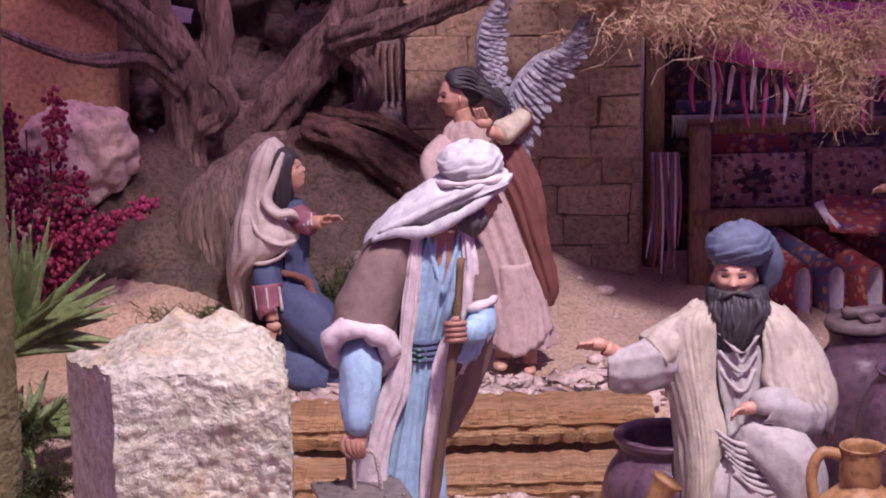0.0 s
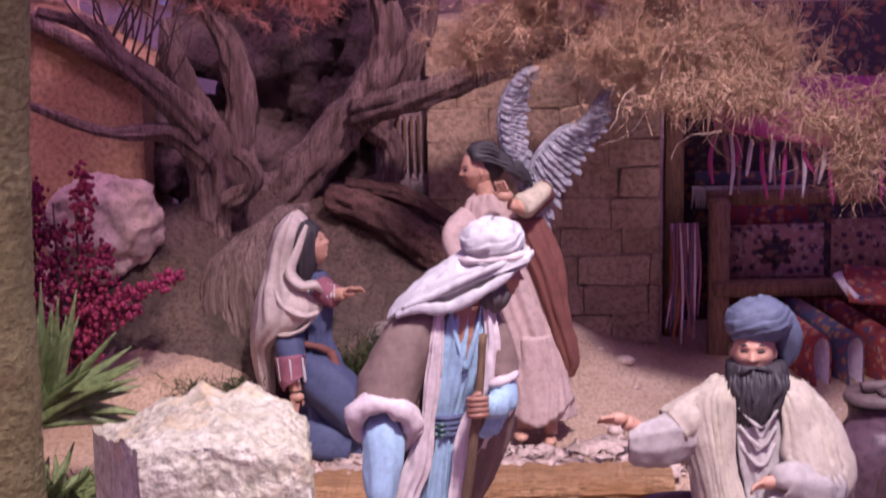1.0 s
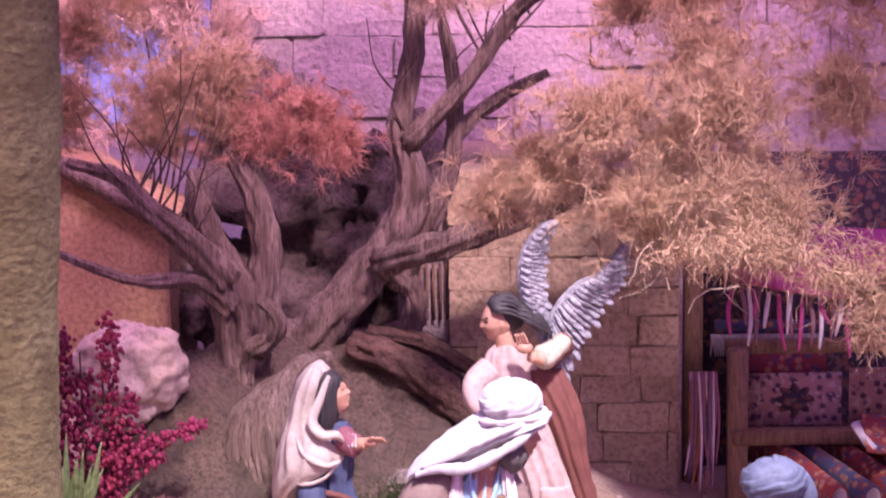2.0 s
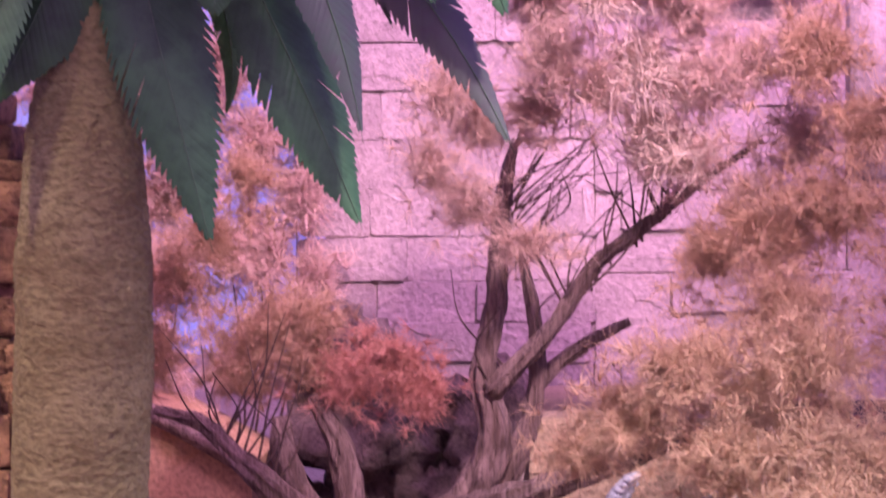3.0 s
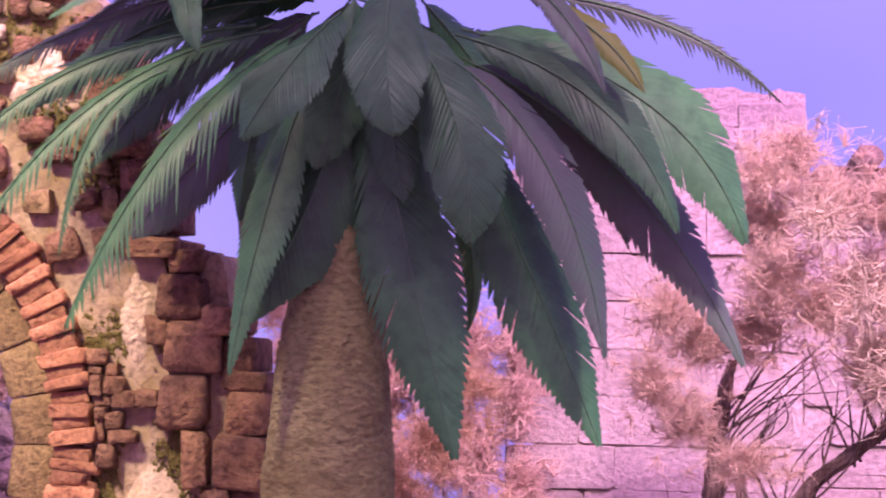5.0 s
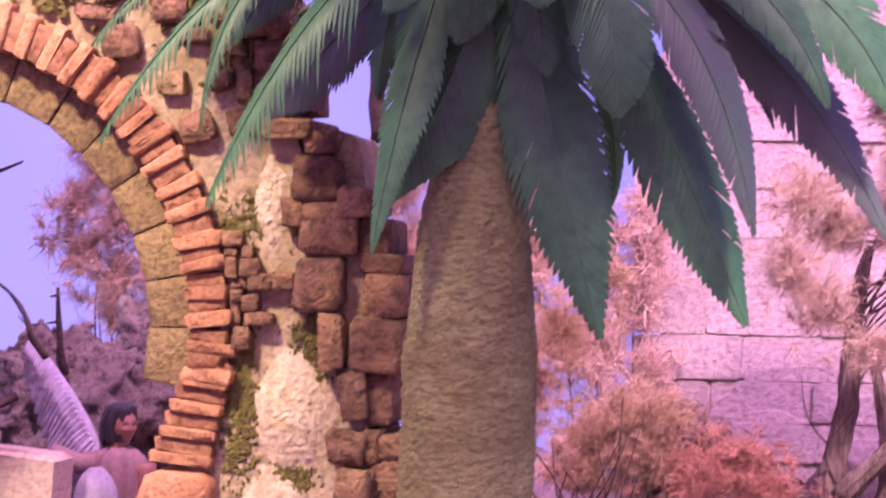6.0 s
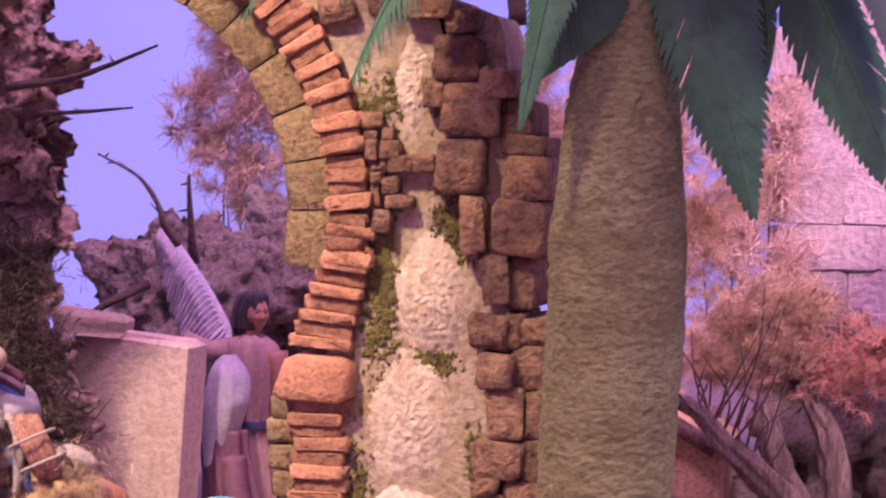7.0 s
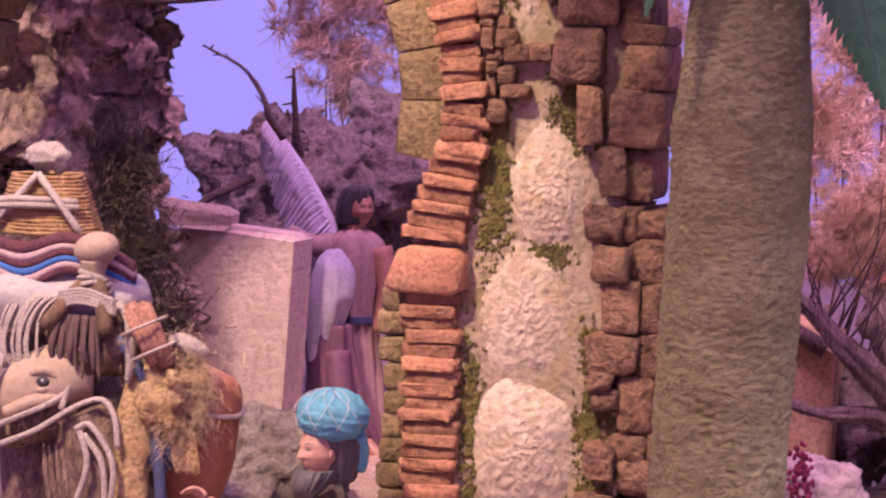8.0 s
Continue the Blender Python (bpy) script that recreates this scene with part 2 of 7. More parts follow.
def strands(name, clumps, n, length, thick, material, parent=None, label="", curl=0.6, seed=1, out=0.5, hang=0.0, segs=3, tuft=0):
    """Fine curling stems: each clump (x, y, z, rx, ry, rz) is filled with n thin three-sided stems; tuft: so many spring from one point."""
    rng = np.random.default_rng(seed)
    tot = sum(int(n * c[6]) if len(c) > 6 else n for c in clumps)
    base, C = [], []
    for c in clumps:
        k = int(n * c[6]) if len(c) > 6 else n
        d = rng.normal(size=(k, 3))
        d /= np.linalg.norm(d, axis=1)[:, None]
        if tuft:
            d = np.repeat(d[:k // tuft + 1], tuft, axis=0)[:k]
        r = np.abs(rng.normal(size=k)) * 0.62
        if tuft:
            r = np.repeat(r[:k // tuft + 1], tuft)[:k] + 0.02 * rng.normal(size=k)
        base.append(np.array(c[:3]) + d * r[:, None] * np.array(c[3:6]))
        C.append(d)
    base, rad = np.concatenate(base), np.concatenate(C)
    way = rng.normal(size=(tot, 3)) + out * 1.5 * rad + np.array([0, 0, -hang])
    if tuft:
        way += 0.9 * np.repeat(rng.normal(size=(tot // tuft + 1, 3)), tuft, axis=0)[:tot]
    way /= np.linalg.norm(way, axis=1)[:, None]
    L = length * (0.5 + rng.random(tot))
    pts = [base]
    for s in range(segs):
        pts.append(pts[-1] + way * (L / segs)[:, None])
        way = way + curl * rng.normal(size=(tot, 3))
        way /= np.linalg.norm(way, axis=1)[:, None]
    th = thick * (0.6 + 0.8 * rng.random(tot))
    a = np.cross(way, rng.normal(size=(tot, 3)))
    a /= np.linalg.norm(a, axis=1)[:, None]
    b = np.cross(way, a)
    verts = np.empty((tot, segs + 1, 3, 3))
    for s in range(segs + 1):
        w = th * (1 - 0.6 * s / segs)
        for j in range(3):
            g = 2 * math.pi * j / 3
            verts[:, s, j] = pts[s] + (a * math.cos(g) + b * math.sin(g)) * w[:, None]
    idx = np.arange(tot * (segs + 1) * 3).reshape(tot, segs + 1, 3)
    faces = []
    for s in range(segs):
        for j in range(3):
            j2 = (j + 1) % 3
            faces.append(np.stack([idx[:, s, j], idx[:, s, j2], idx[:, s + 1, j2], idx[:, s + 1, j]], -1))
    faces = np.concatenate(faces)
    me = bpy.data.meshes.new(name)
    me.vertices.add(tot * (segs + 1) * 3)
    me.vertices.foreach_set("co", verts.reshape(-1))
    me.loops.add(faces.size)
    me.loops.foreach_set("vertex_index", faces.reshape(-1).astype(np.int32))
    me.polygons.add(len(faces))
    me.polygons.foreach_set("loop_start", np.arange(0, faces.size, 4, dtype=np.int32))
    me.update(calc_edges=True)
    me.materials.append(material)
    o = new(name, me)
    if parent:
        o.parent = parent
    if label:
        o["label"] = label
    return o


# ---------- ground, backdrop, room ----------
def bumpf(x, y, cx, cy, sx, sy):
    return math.exp(-((x - cx) / sx) ** 2 - ((y - cy) / sy) ** 2)


def ground_z(x, y):
    """The display's floor: level in front, a bank up to the old tree, a sand slope by the brick house."""
    def up(a, b, v):
        t = min(1, max(0, (v - a) / (b - a)))
        return t * t * (3 - 2 * t)
    z = -0.02 + 0.055 * up(2.07, 2.16, y) + 0.02 * up(2.2, 2.6, y)
    left = up(-0.12, -0.34, x)
    z += left * (0.10 * up(1.86, 2.08, y) + 0.07 * up(2.1, 2.4, y) - 0.055 * up(2.07, 2.16, y))
    z += 0.20 * bumpf(x, y, -0.13, 2.58, 0.20, 0.16) + 0.07 * bumpf(x, y, -0.36, 2.42, 0.12, 0.12)
    z += 0.05 * bumpf(x, y, 0.13, 2.45, 0.10, 0.12)
    z += 0.10 * up(-0.65, -1.0, x) * up(1.95, 2.3, y)
    return z + 0.008 * noise.noise(V((x * 9, y * 9, 0))) + 0.004 * noise.noise(V((x * 30, y * 30, 3)))


def grid_sheet(name, xs, ys, f, material):
    b = Build()
    nx, ny = len(xs), len(ys)
    b.add([(x, y, f(x, y)) for y in ys for x in xs],
          [(j * nx + i, j * nx + i + 1, (j + 1) * nx + i + 1, (j + 1) * nx + i) for j in range(ny - 1) for i in range(nx - 1)])
    return b.ob(name, material)


xs = [-12, -6, -3] + [-2.2 + 0.02 * i for i in range(171)] + [2.2, 4, 8, 12]
ys = [-6, -2, 0, 0.8] + [1.2 + 0.02 * i for i in range(126)] + [4.2, 5, 5.9]
tagged(grid_sheet("ground", xs, ys, ground_z, SAND), "pinkish sandy ground of the display", "ground", kind="structure")

b = Build()
ring = [(9 * math.sin(a), -1 + 6.8 * math.cos(a)) for a in [math.radians(-100 + 5 * i) for i in range(41)]]
b.add([(x, y, z) for z in (-1.0, 6.0) for x, y in ring], [(i, i + 1, 41 + i + 1, 41 + i) for i in range(40)])
tagged(b.ob("backdrop", SKY), "plain violet-blue painted sky behind the display", "backdrop", kind="structure")




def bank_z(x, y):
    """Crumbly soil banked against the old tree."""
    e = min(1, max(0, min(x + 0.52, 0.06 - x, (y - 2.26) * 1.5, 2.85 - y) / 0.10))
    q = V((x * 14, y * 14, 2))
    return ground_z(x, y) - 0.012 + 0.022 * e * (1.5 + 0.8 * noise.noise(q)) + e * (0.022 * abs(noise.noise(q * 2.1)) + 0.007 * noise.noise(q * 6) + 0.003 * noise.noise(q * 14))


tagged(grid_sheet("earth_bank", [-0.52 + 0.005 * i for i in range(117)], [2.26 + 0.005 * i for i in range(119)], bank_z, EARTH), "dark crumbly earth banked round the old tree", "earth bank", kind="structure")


# ---------- the ruined arch ----------
ARCH_C, ARCH_Z, ARCH_Y = -1.117, 0.76, 2.03
arch = thing("ruined_arch", "ruined archway of plaster, brick and mossy rough stones", "archway")


def slab_piece(name, corners, y0, y1, material, parent, rough=0.0012, swell=0.15, label="", soft=True, worn=1.0):
    """A stone with the outline of four (x, z) corners between two depths; soft: with worn round edges."""
    cx, cz = sum(c[0] for c in corners) / 4, sum(c[1] for c in corners) / 4
    pts, cut = [], (0.12 if soft else 0.05) * worn
    for i in range(4):
        p, a, q = corners[i], corners[i - 1], corners[(i + 1) % 4]
        pts += [(p[0] + cut * (a[0] - p[0]), p[1] + cut * (a[1] - p[1])), (p[0] + cut * (q[0] - p[0]), p[1] + cut * (q[1] - p[1]))]
    bb = Build()
    size = min(math.dist(corners[0], corners[1]), math.dist(corners[1], corners[2]))
    e = min(0.17 * size, 0.3 * abs(y1 - y0)) * worn if soft else 0.0016
    rows = []
    for y, s in (((y1, 1.0), (y0 + e, 1.0), (y0 + 0.3 * e, 1 - 0.05 * worn), (y0, 1 - 0.16 * worn)) if soft else ((y1, 1.0), (y0 + e, 1.0), (y0, 0.985))):
        rows.append([(cx + s * (x - cx) + random.uniform(-1, 1) * rough, y + random.uniform(-1, 1) * rough * 0.6, cz + s * (z - cz) + random.uniform(-1, 1) * rough) for x, z in pts])
    rows.append([(cx + 0.4 * (x - cx), y0 - swell * e + random.uniform(-1, 1) * rough, cz + 0.4 * (z - cz)) for x, z in pts])
    bb.rings(rows)
    return bb.ob(name, material, parent, label, smooth=soft)


def polar(r, deg):
    a = math.radians(deg)
    return (ARCH_C + r * math.cos(a), ARCH_Z + r * math.sin(a))


# core wall: right pier and the haunch above the ring, as an outline with thickness
def wall_core():
    bb = Build()
    outer = [(-0.602, -0.02), (-0.602, 0.90), (-0.660, 0.925), (-0.685, 0.99), (-0.715, 1.06), (-0.725, 1.20), (-0.80, 1.28), (-1.0, 1.34), (-1.3, 1.36), (-1.62, 1.34)]
    inner = [(-0.80, -0.02), (-0.80, 0.58), (-0.765, 0.75)] + [polar(0.36, d) for d in (15, 30, 45, 60, 80, 100, 130)]
    n = len(outer)
    fine_o, fine_i = smooth_rows(outer, 24), smooth_rows(inner, 24)
    n = len(fine_o)
    cols = 40
    front = [[(fi[0] + (fo[0] - fi[0]) * k / (cols - 1), fi[1] + (fo[1] - fi[1]) * k / (cols - 1)) for k in range(cols)] for fi, fo in zip(fine_i, fine_o)]
    for y, flip in ((ARCH_Y + 0.005, False), (ARCH_Y + 0.11, True)):
        verts = [(x, y + (0.0 if flip else 0.003 * noise.noise(V((x * 25, z * 25, 1))) + 0.002 * noise.noise(V((x * 80, z * 80, 1)))), z) for row in front for x, z in row]
        faces = [(j * cols + i, j * cols + i + 1, (j + 1) * cols + i + 1, (j + 1) * cols + i) for j in range(n - 1) for i in range(cols - 1)]
        bb.add(verts, [tuple(reversed(f)) for f in faces] if not flip else faces)
    for pts in (fine_o, fine_i):
        bb.add([(x, y, z) for y in (ARCH_Y + 0.005, ARCH_Y + 0.11) for x, z in pts], [(i, i + 1, n + i + 1, n + i) for i in range(n - 1)])
    return bb.ob("wall", PLASTER, arch, "ochre plaster core with green patches")


wall_core()

# pale bulging plaster patches, mossy hollows
def patch(x, z, rx, rz, d, seed):
    """A low dome of flaking plaster with an uneven rim."""
    bb, rows, N = Build(), [], 96
    for k in range(37):
        t = 1 - k / 36
        row = []
        for i in range(N):
            a = 2 * math.pi * i / N
            e = 1 + 0.14 * noise.noise(V((math.cos(a) * 1.6, math.sin(a) * 1.6, seed)))
            px, pz = x + rx * t * e * math.cos(a), z + rz * t * e * math.sin(a)
            h = d * (1 - t ** 1.9)
            h += min(1, 5 * (1 - t)) * (0.0026 * (noise.turbulence(V((px * 95, pz * 130, seed)), 4, True) - 0.5) + 0.0012 * noise.noise(V((px * 260, pz * 340, seed))))
            row.append((px, ARCH_Y + 0.010 - h, pz))
        rows.append(row)
    bb.rings(rows, 0, False)
    return bb.ob("plaster_patch", PLASTER_PALE, arch, "pale flaking plaster")


for i, (x, z, rx, rz, d) in enumerate([(-0.681, 0.676, 0.048, 0.074, 0.020), (-0.706, 0.545, 0.060, 0.090, 0.015), (-0.703, 0.395, 0.062, 0.090, 0.026),
                                       (-0.70, 0.20, 0.066, 0.085, 0.020), (-0.706, 0.900, 0.024, 0.060, 0.013), (-0.80, 1.16, 0.07, 0.05, 0.02), (-0.95, 1.20, 0.07, 0.05, 0.02)]):
    patch(x, z, rx, rz, d, i * 3.7)
rng = random.Random(17)
for x, z, rx, rz, n in [(-0.741, 0.672, 0.015, 0.070, 420), (-0.652, 0.757, 0.020, 0.035, 300), (-0.744, 0.878, 0.020, 0.024, 170), (-0.668, 0.895, 0.012, 0.03, 100), (-0.630, 0.503, 0.009, 0.024, 130), (-0.764, 0.447, 0.010, 0.055, 170),
                        (-0.69, 1.08, 0.02, 0.04, 80), (-0.625, 0.425, 0.016, 0.030, 260), (-0.626, 0.35, 0.014, 0.05, 200), (-0.682, 0.602, 0.020, 0.014, 110), (-0.86, 1.24, 0.05, 0.04, 120), (-0.765, 0.33, 0.012, 0.06, 120)]:
    b = Build()
    for i in range(int(n * 3.2)):
        r = rng.uniform(0.0014, 0.0046)
        b.ball((x + rng.gauss(0, rx * 0.62), ARCH_Y + 0.0042, z + rng.gauss(0, rz * 0.55)), (r, rng.uniform(0.0022, 0.0034), r * rng.uniform(0.8, 1.8)), 0, 6, 4, 0.45, 160)
    tagged(b.ob("moss", MOSS, arch, "olive moss in the hollows"), kind="stuff")

# inner ring of stones, brick ring, impost, jamb bricks
d = -12.0
while d < 165:
    w = 11.5 + random.uniform(-1.5, 1.5)
    slab_piece("ring_stone", [polar(0.267, d + 0.12), polar(0.324, d + 0.12), polar(0.324, d + w - 0.12), polar(0.267, d + w - 0.12)], ARCH_Y + 0.022, ARCH_Y + 0.16, VOUSSOIR, arch, 0.0016, 0.1, worn=0.4)
    d += w
d = -9.0
while d < 150:
    # a thin pale brick standing proud, then a thicker worn one set back
    w = 2.3 + random.uniform(-0.35, 0.45)
    r1 = 0.371 + random.uniform(-0.004, 0.005)
    tilt = random.uniform(-0.7, 0.7)
    slab_piece("brick", [polar(0.321, d), polar(r1, d + tilt), polar(r1, d + w + tilt), polar(0.321, d + w)], ARCH_Y - 0.014 + random.uniform(-0.0025, 0.0025), ARCH_Y + 0.08, TERRACOTTA, arch, 0.0014, worn=0.55)
    d += w + 0.04
    w = 2.6 + random.uniform(-0.5, 0.5)
    slab_piece("brick", [polar(0.324, d), polar(0.366, d + tilt), polar(0.366, d + w + tilt), polar(0.324, d + w)], ARCH_Y - 0.0095 + random.uniform(-0.002, 0.0015), ARCH_Y + 0.08, JOINT, arch, 0.0012, worn=0.4)
    d += w + 0.04
# the ring bends inward down to the impost
z, k = 0.612, 0
while z < 0.715:
    t = (z - 0.612) / 0.1
    x0, x1 = -0.836 + 0.040 * t, -0.769 + 0.022 * t
    h = 0.0125 + 0.003 * (k % 2)
    slab_piece("brick", [(x0, z + 0.006), (x1, z), (x1, z + h), (x0, z + h + 0.006)], ARCH_Y - (0.014, 0.0095)[k % 2] + random.uniform(-0.002, 0.002), ARCH_Y + 0.08, (TERRACOTTA, JOINT)[k % 2], arch, 0.0014, worn=0.5)
    z, k = z + h + 0.0002, k + 1
slab_piece("impost", [(-0.856, 0.560), (-0.766, 0.558), (-0.766, 0.606), (-0.836, 0.610)], ARCH_Y - 0.024, ARCH_Y + 0.12, TERRACOTTA, arch, 0.001, label="large terracotta impost block")
z, k = 0.0, 0
while z < 0.548:
    h = (0.0125, 0.0150)[k % 2] + random.uniform(-0.002, 0.002)
    dx = random.uniform(-0.004, 0.004)
    slab_piece("brick", [(-0.834 + dx, z), (-0.774 + dx, z), (-0.774 + dx, z + h), (-0.834 + dx, z + h)], ARCH_Y - (0.013, 0.009)[k % 2] + random.uniform(-0.002, 0.002), ARCH_Y + 0.07, (TERRACOTTA, JOINT)[k % 2], arch, 0.0014, worn=0.5)
    if k % 2:
        slab_piece("brick", [(-0.868 + dx, z - 0.013), (-0.838, z - 0.013), (-0.838, z + h), (-0.868 + dx, z + h)], ARCH_Y + 0.020, ARCH_Y + 0.13, VOUSSOIR, arch, 0.0018)
    z, k = z + h + 0.0002, k + 1

# rough stones down the broken edge
j = lambda q: random.uniform(-q, q)

def edge_stone(x0, z0, x1, z1, y):
    x0, z0, x1, z1 = x0 - 0.003, z0 - 0.001, x1 + 0.003, z1 + 0.001
    c = [(x0 + j(.003), z0 + j(.003)), (x1 + j(.003), z0 + j(.003)), (x1 + j(.003), z1 + j(.003)), (x0 + j(.003), z1 + j(.003))]
    slab_piece("stone", c, y + j(0.005), ARCH_Y + 0.095, EDGE_STONE, arch, 0.0026, 0.5, worn=0.9)


# the inner file of stones, then the outer one, a little further back
for q in (
    (-0.677, 0.902, -0.629, 0.950), (-0.686, 0.877, -0.668, 0.904), (-0.670, 0.845, -0.610, 0.901), (-0.672, 0.786, -0.624, 0.842), (-0.613, 0.722, -0.558, 0.778), (-0.644, 0.723, -0.621, 0.780),
    (-0.619, 0.669, -0.598, 0.721), (-0.637, 0.623, -0.600, 0.659), (-0.624, 0.583, -0.593, 0.619), (-0.616, 0.527, -0.578, 0.580), (-0.627, 0.484, -0.582, 0.526), (-0.625, 0.467, -0.604, 0.486),
    (-0.623, 0.445, -0.602, 0.466), (-0.630, 0.372, -0.605, 0.408), (-0.666, 0.953, -0.636, 0.978), (-0.708, 0.969, -0.660, 0.990), (-0.623, 0.888, -0.596, 0.915), (-0.715, 0.995, -0.670, 1.035),
    (-0.72, 1.04, -0.675, 1.075), (-0.745, 1.08, -0.695, 1.125), (-0.755, 1.13, -0.705, 1.17), (-0.79, 1.18, -0.73, 1.22), (-0.640, 0.315, -0.602, 0.355), (-0.640, 0.26, -0.595, 0.308),
    (-0.64, 0.20, -0.60, 0.255), (-0.64, 0.145, -0.59, 0.195), (-0.64, 0.085, -0.60, 0.14), (-0.64, 0.02, -0.59, 0.08)):
    edge_stone(*q, ARCH_Y - 0.020)
for q in (
    (-0.609, 0.846, -0.578, 0.883), (-0.604, 0.826, -0.562, 0.846), (-0.600, 0.778, -0.560, 0.826), (-0.595, 0.663, -0.572, 0.719), (-0.599, 0.624, -0.584, 0.661), (-0.582, 0.629, -0.554, 0.656),
    (-0.590, 0.580, -0.553, 0.628), (-0.576, 0.529, -0.549, 0.578), (-0.580, 0.482, -0.547, 0.528), (-0.598, 0.423, -0.562, 0.481), (-0.603, 0.391, -0.571, 0.423), (-0.563, 0.394, -0.542, 0.424),
    (-0.598, 0.357, -0.558, 0.392), (-0.596, 0.305, -0.55, 0.352), (-0.590, 0.255, -0.55, 0.300), (-0.595, 0.20, -0.55, 0.25), (-0.585, 0.14, -0.55, 0.195), (-0.595, 0.08, -0.55, 0.135),
    (-0.585, 0.015, -0.55, 0.075)):
    edge_stone(*q, ARCH_Y - 0.008)
random.seed(5)
# a few square stones wedged beside the ring
for x0, z0, x1, z1 in [(-0.760, 0.851, -0.737, 0.869), (-0.756, 0.840, -0.744, 0.851), (-0.737, 0.841, -0.724, 0.853), (-0.754, 0.819, -0.741, 0.840), (-0.737, 0.821, -0.716, 0.841), (-0.748, 0.806, -0.731, 0.819), (-0.729, 0.805, -0.702, 0.824), (-0.701, 0.807, -0.678, 0.828), (-0.748, 0.795, -0.732, 0.806), (-0.734, 0.783, -0.716, 0.802), (-0.747, 0.770, -0.737, 0.793), (-0.733, 0.767, -0.702, 0.783), (-0.745, 0.741, -0.723, 0.767)]:
    c = [(x0 + j(.002), z0 + j(.002)), (x1 + j(.002), z0 + j(.002)), (x1 + j(.002), z1 + j(.002)), (x0 + j(.002), z1 + j(.002))]
    slab_piece("small_stone", c, ARCH_Y - 0.011 + j(0.004), ARCH_Y + 0.03, EDGE_STONE, arch, 0.0012, 0.5, worn=0.9)


# rubble of the broken haunch above the ring
random.seed(12)
placed_stones = []
for i in range(900):
    x, z = random.uniform(-1.02, -0.70), random.uniform(0.98, 1.27)
    w, h = random.uniform(0.018, 0.052), random.uniform(0.014, 0.036)
    r = math.hypot(x - ARCH_C, z - ARCH_Z)
    if r < 0.395 or z > 1.27 + 0.8 * (-0.82 - x) or any(abs(x - a) < (w + c) / 2 + 0.002 and abs(z - b_) < (h + e) / 2 + 0.002 for a, b_, c, e in placed_stones) or (x > -0.735 and z > 1.1) or len(placed_stones) > 54:
        continue
    placed_stones.append((x, z, w, h))
    tw = random.uniform(-0.3, 0.3)
    ring = []
    for a, c in ((-1, -1), (1, -1), (1, 1), (-1, 1)):
        a, c = a * w / 2 * random.uniform(0.8, 1.1), c * h / 2 * random.uniform(0.8, 1.1)
        ring.append((x + a * math.cos(tw) - c * math.sin(tw), z + a * math.sin(tw) + c * math.cos(tw)))
    slab_piece("stone", ring, ARCH_Y - 0.008 + random.uniform(-0.008, 0.006), ARCH_Y + 0.04, (EDGE_STONE, VOUSSOIR, EDGE_STONE, PLASTER_PALE)[i % 4], arch, 0.003, 0.5)
b = Build()
for i in range(500):
    x, z = rng.choice(((-0.90, 1.19, 0.03), (-0.80, 1.12, 0.02), (-0.95, 1.13, 0.02), (-0.74, 1.06, 0.02)))[0:2]
    x, z = x + rng.gauss(0, 0.022), z + rng.gauss(0, 0.02)
    r = rng.uniform(0.002, 0.006)
    b.ball((x, ARCH_Y - 0.002, z), (r, 0.006, r * rng.uniform(0.8, 1.5)), 0, 7, 5, 0.35, 160)
tagged(b.ob("moss", MOSS, arch, "olive moss in the hollows"), kind="stuff")


# ---------- palm ----------
palm = placed("palm_tree", "artificial palm with pale rough trunk and dark green leaves", "palm tree", (-0.46, 1.85, -0.03))
b = Build()
rows = []
rng = random.Random(4)
prof = [(0.0, 0.067, -0.019), (0.12, 0.066, -0.016), (0.25, 0.065, -0.013), (0.45, 0.0645, -0.010), (0.56, 0.065, -0.005), (0.68, 0.066, 0.001), (0.80, 0.063, 0.004), (0.88, 0.056, 0.006), (0.96, 0.046, 0.010), (1.04, 0.040, 0.014), (1.12, 0.036, 0.018), (1.22, 0.030, 0.020)]
out = []
for z, r, dx in smooth_rows(prof, 56):
    ring = []
    for i in range(170):
        a = 2 * math.pi * i / 170
        p = V((math.cos(a) * 0.07, math.sin(a) * 0.07, z))
        # chipped scales: short ragged ridges round the trunk
        u = z * 44 + 2.6 * noise.noise(p * 22) + 0.8 * noise.noise(p * 70)
        s = 0.0028 * (u % 1.0 - 0.5) * (0.5 + noise.noise(V((p.x * 30, p.y * 30, z * 16))))
        s += noise.noise(V((p.x * 75, p.y * 75, z * 210))) * 0.0011 + noise.noise(p * 16) * 0.0024 - max(0, noise.noise(V((p.x * 60, p.y * 60, z * 90)))) * 0.0018
        ring.append((dx + (r + s) * math.cos(a), (r + s) * math.sin(a), z))
    out.append(ring)
b.rings(out)
b.ob("trunk", PALM_BARK, palm)


def leaf_material(name, c1, c2, rough=0.46):
    return mat(name, c1, c2, 9, 60, rough, 0.2, 0.002, tuple(0.8 * c for c in c1), 0.62, 0.25, grit=0.15)


LEAF = leaf_material("palm_leaf", (0.040, 0.118, 0.047), (0.068, 0.182, 0.073))
LEAF_GREY = leaf_material("palm_leaf_grey", (0.100, 0.108, 0.100), (0.066, 0.120, 0.076), 0.45)
LEAF_YELLOW = leaf_material("palm_leaf_yellow", (0.13, 0.17, 0.02), (0.18, 0.20, 0.03))
LEAF_RIB = mat("leaf_rib", (0.085, 0.18, 0.085), (0.12, 0.23, 0.11), 30, 150, 0.6, 0.2)


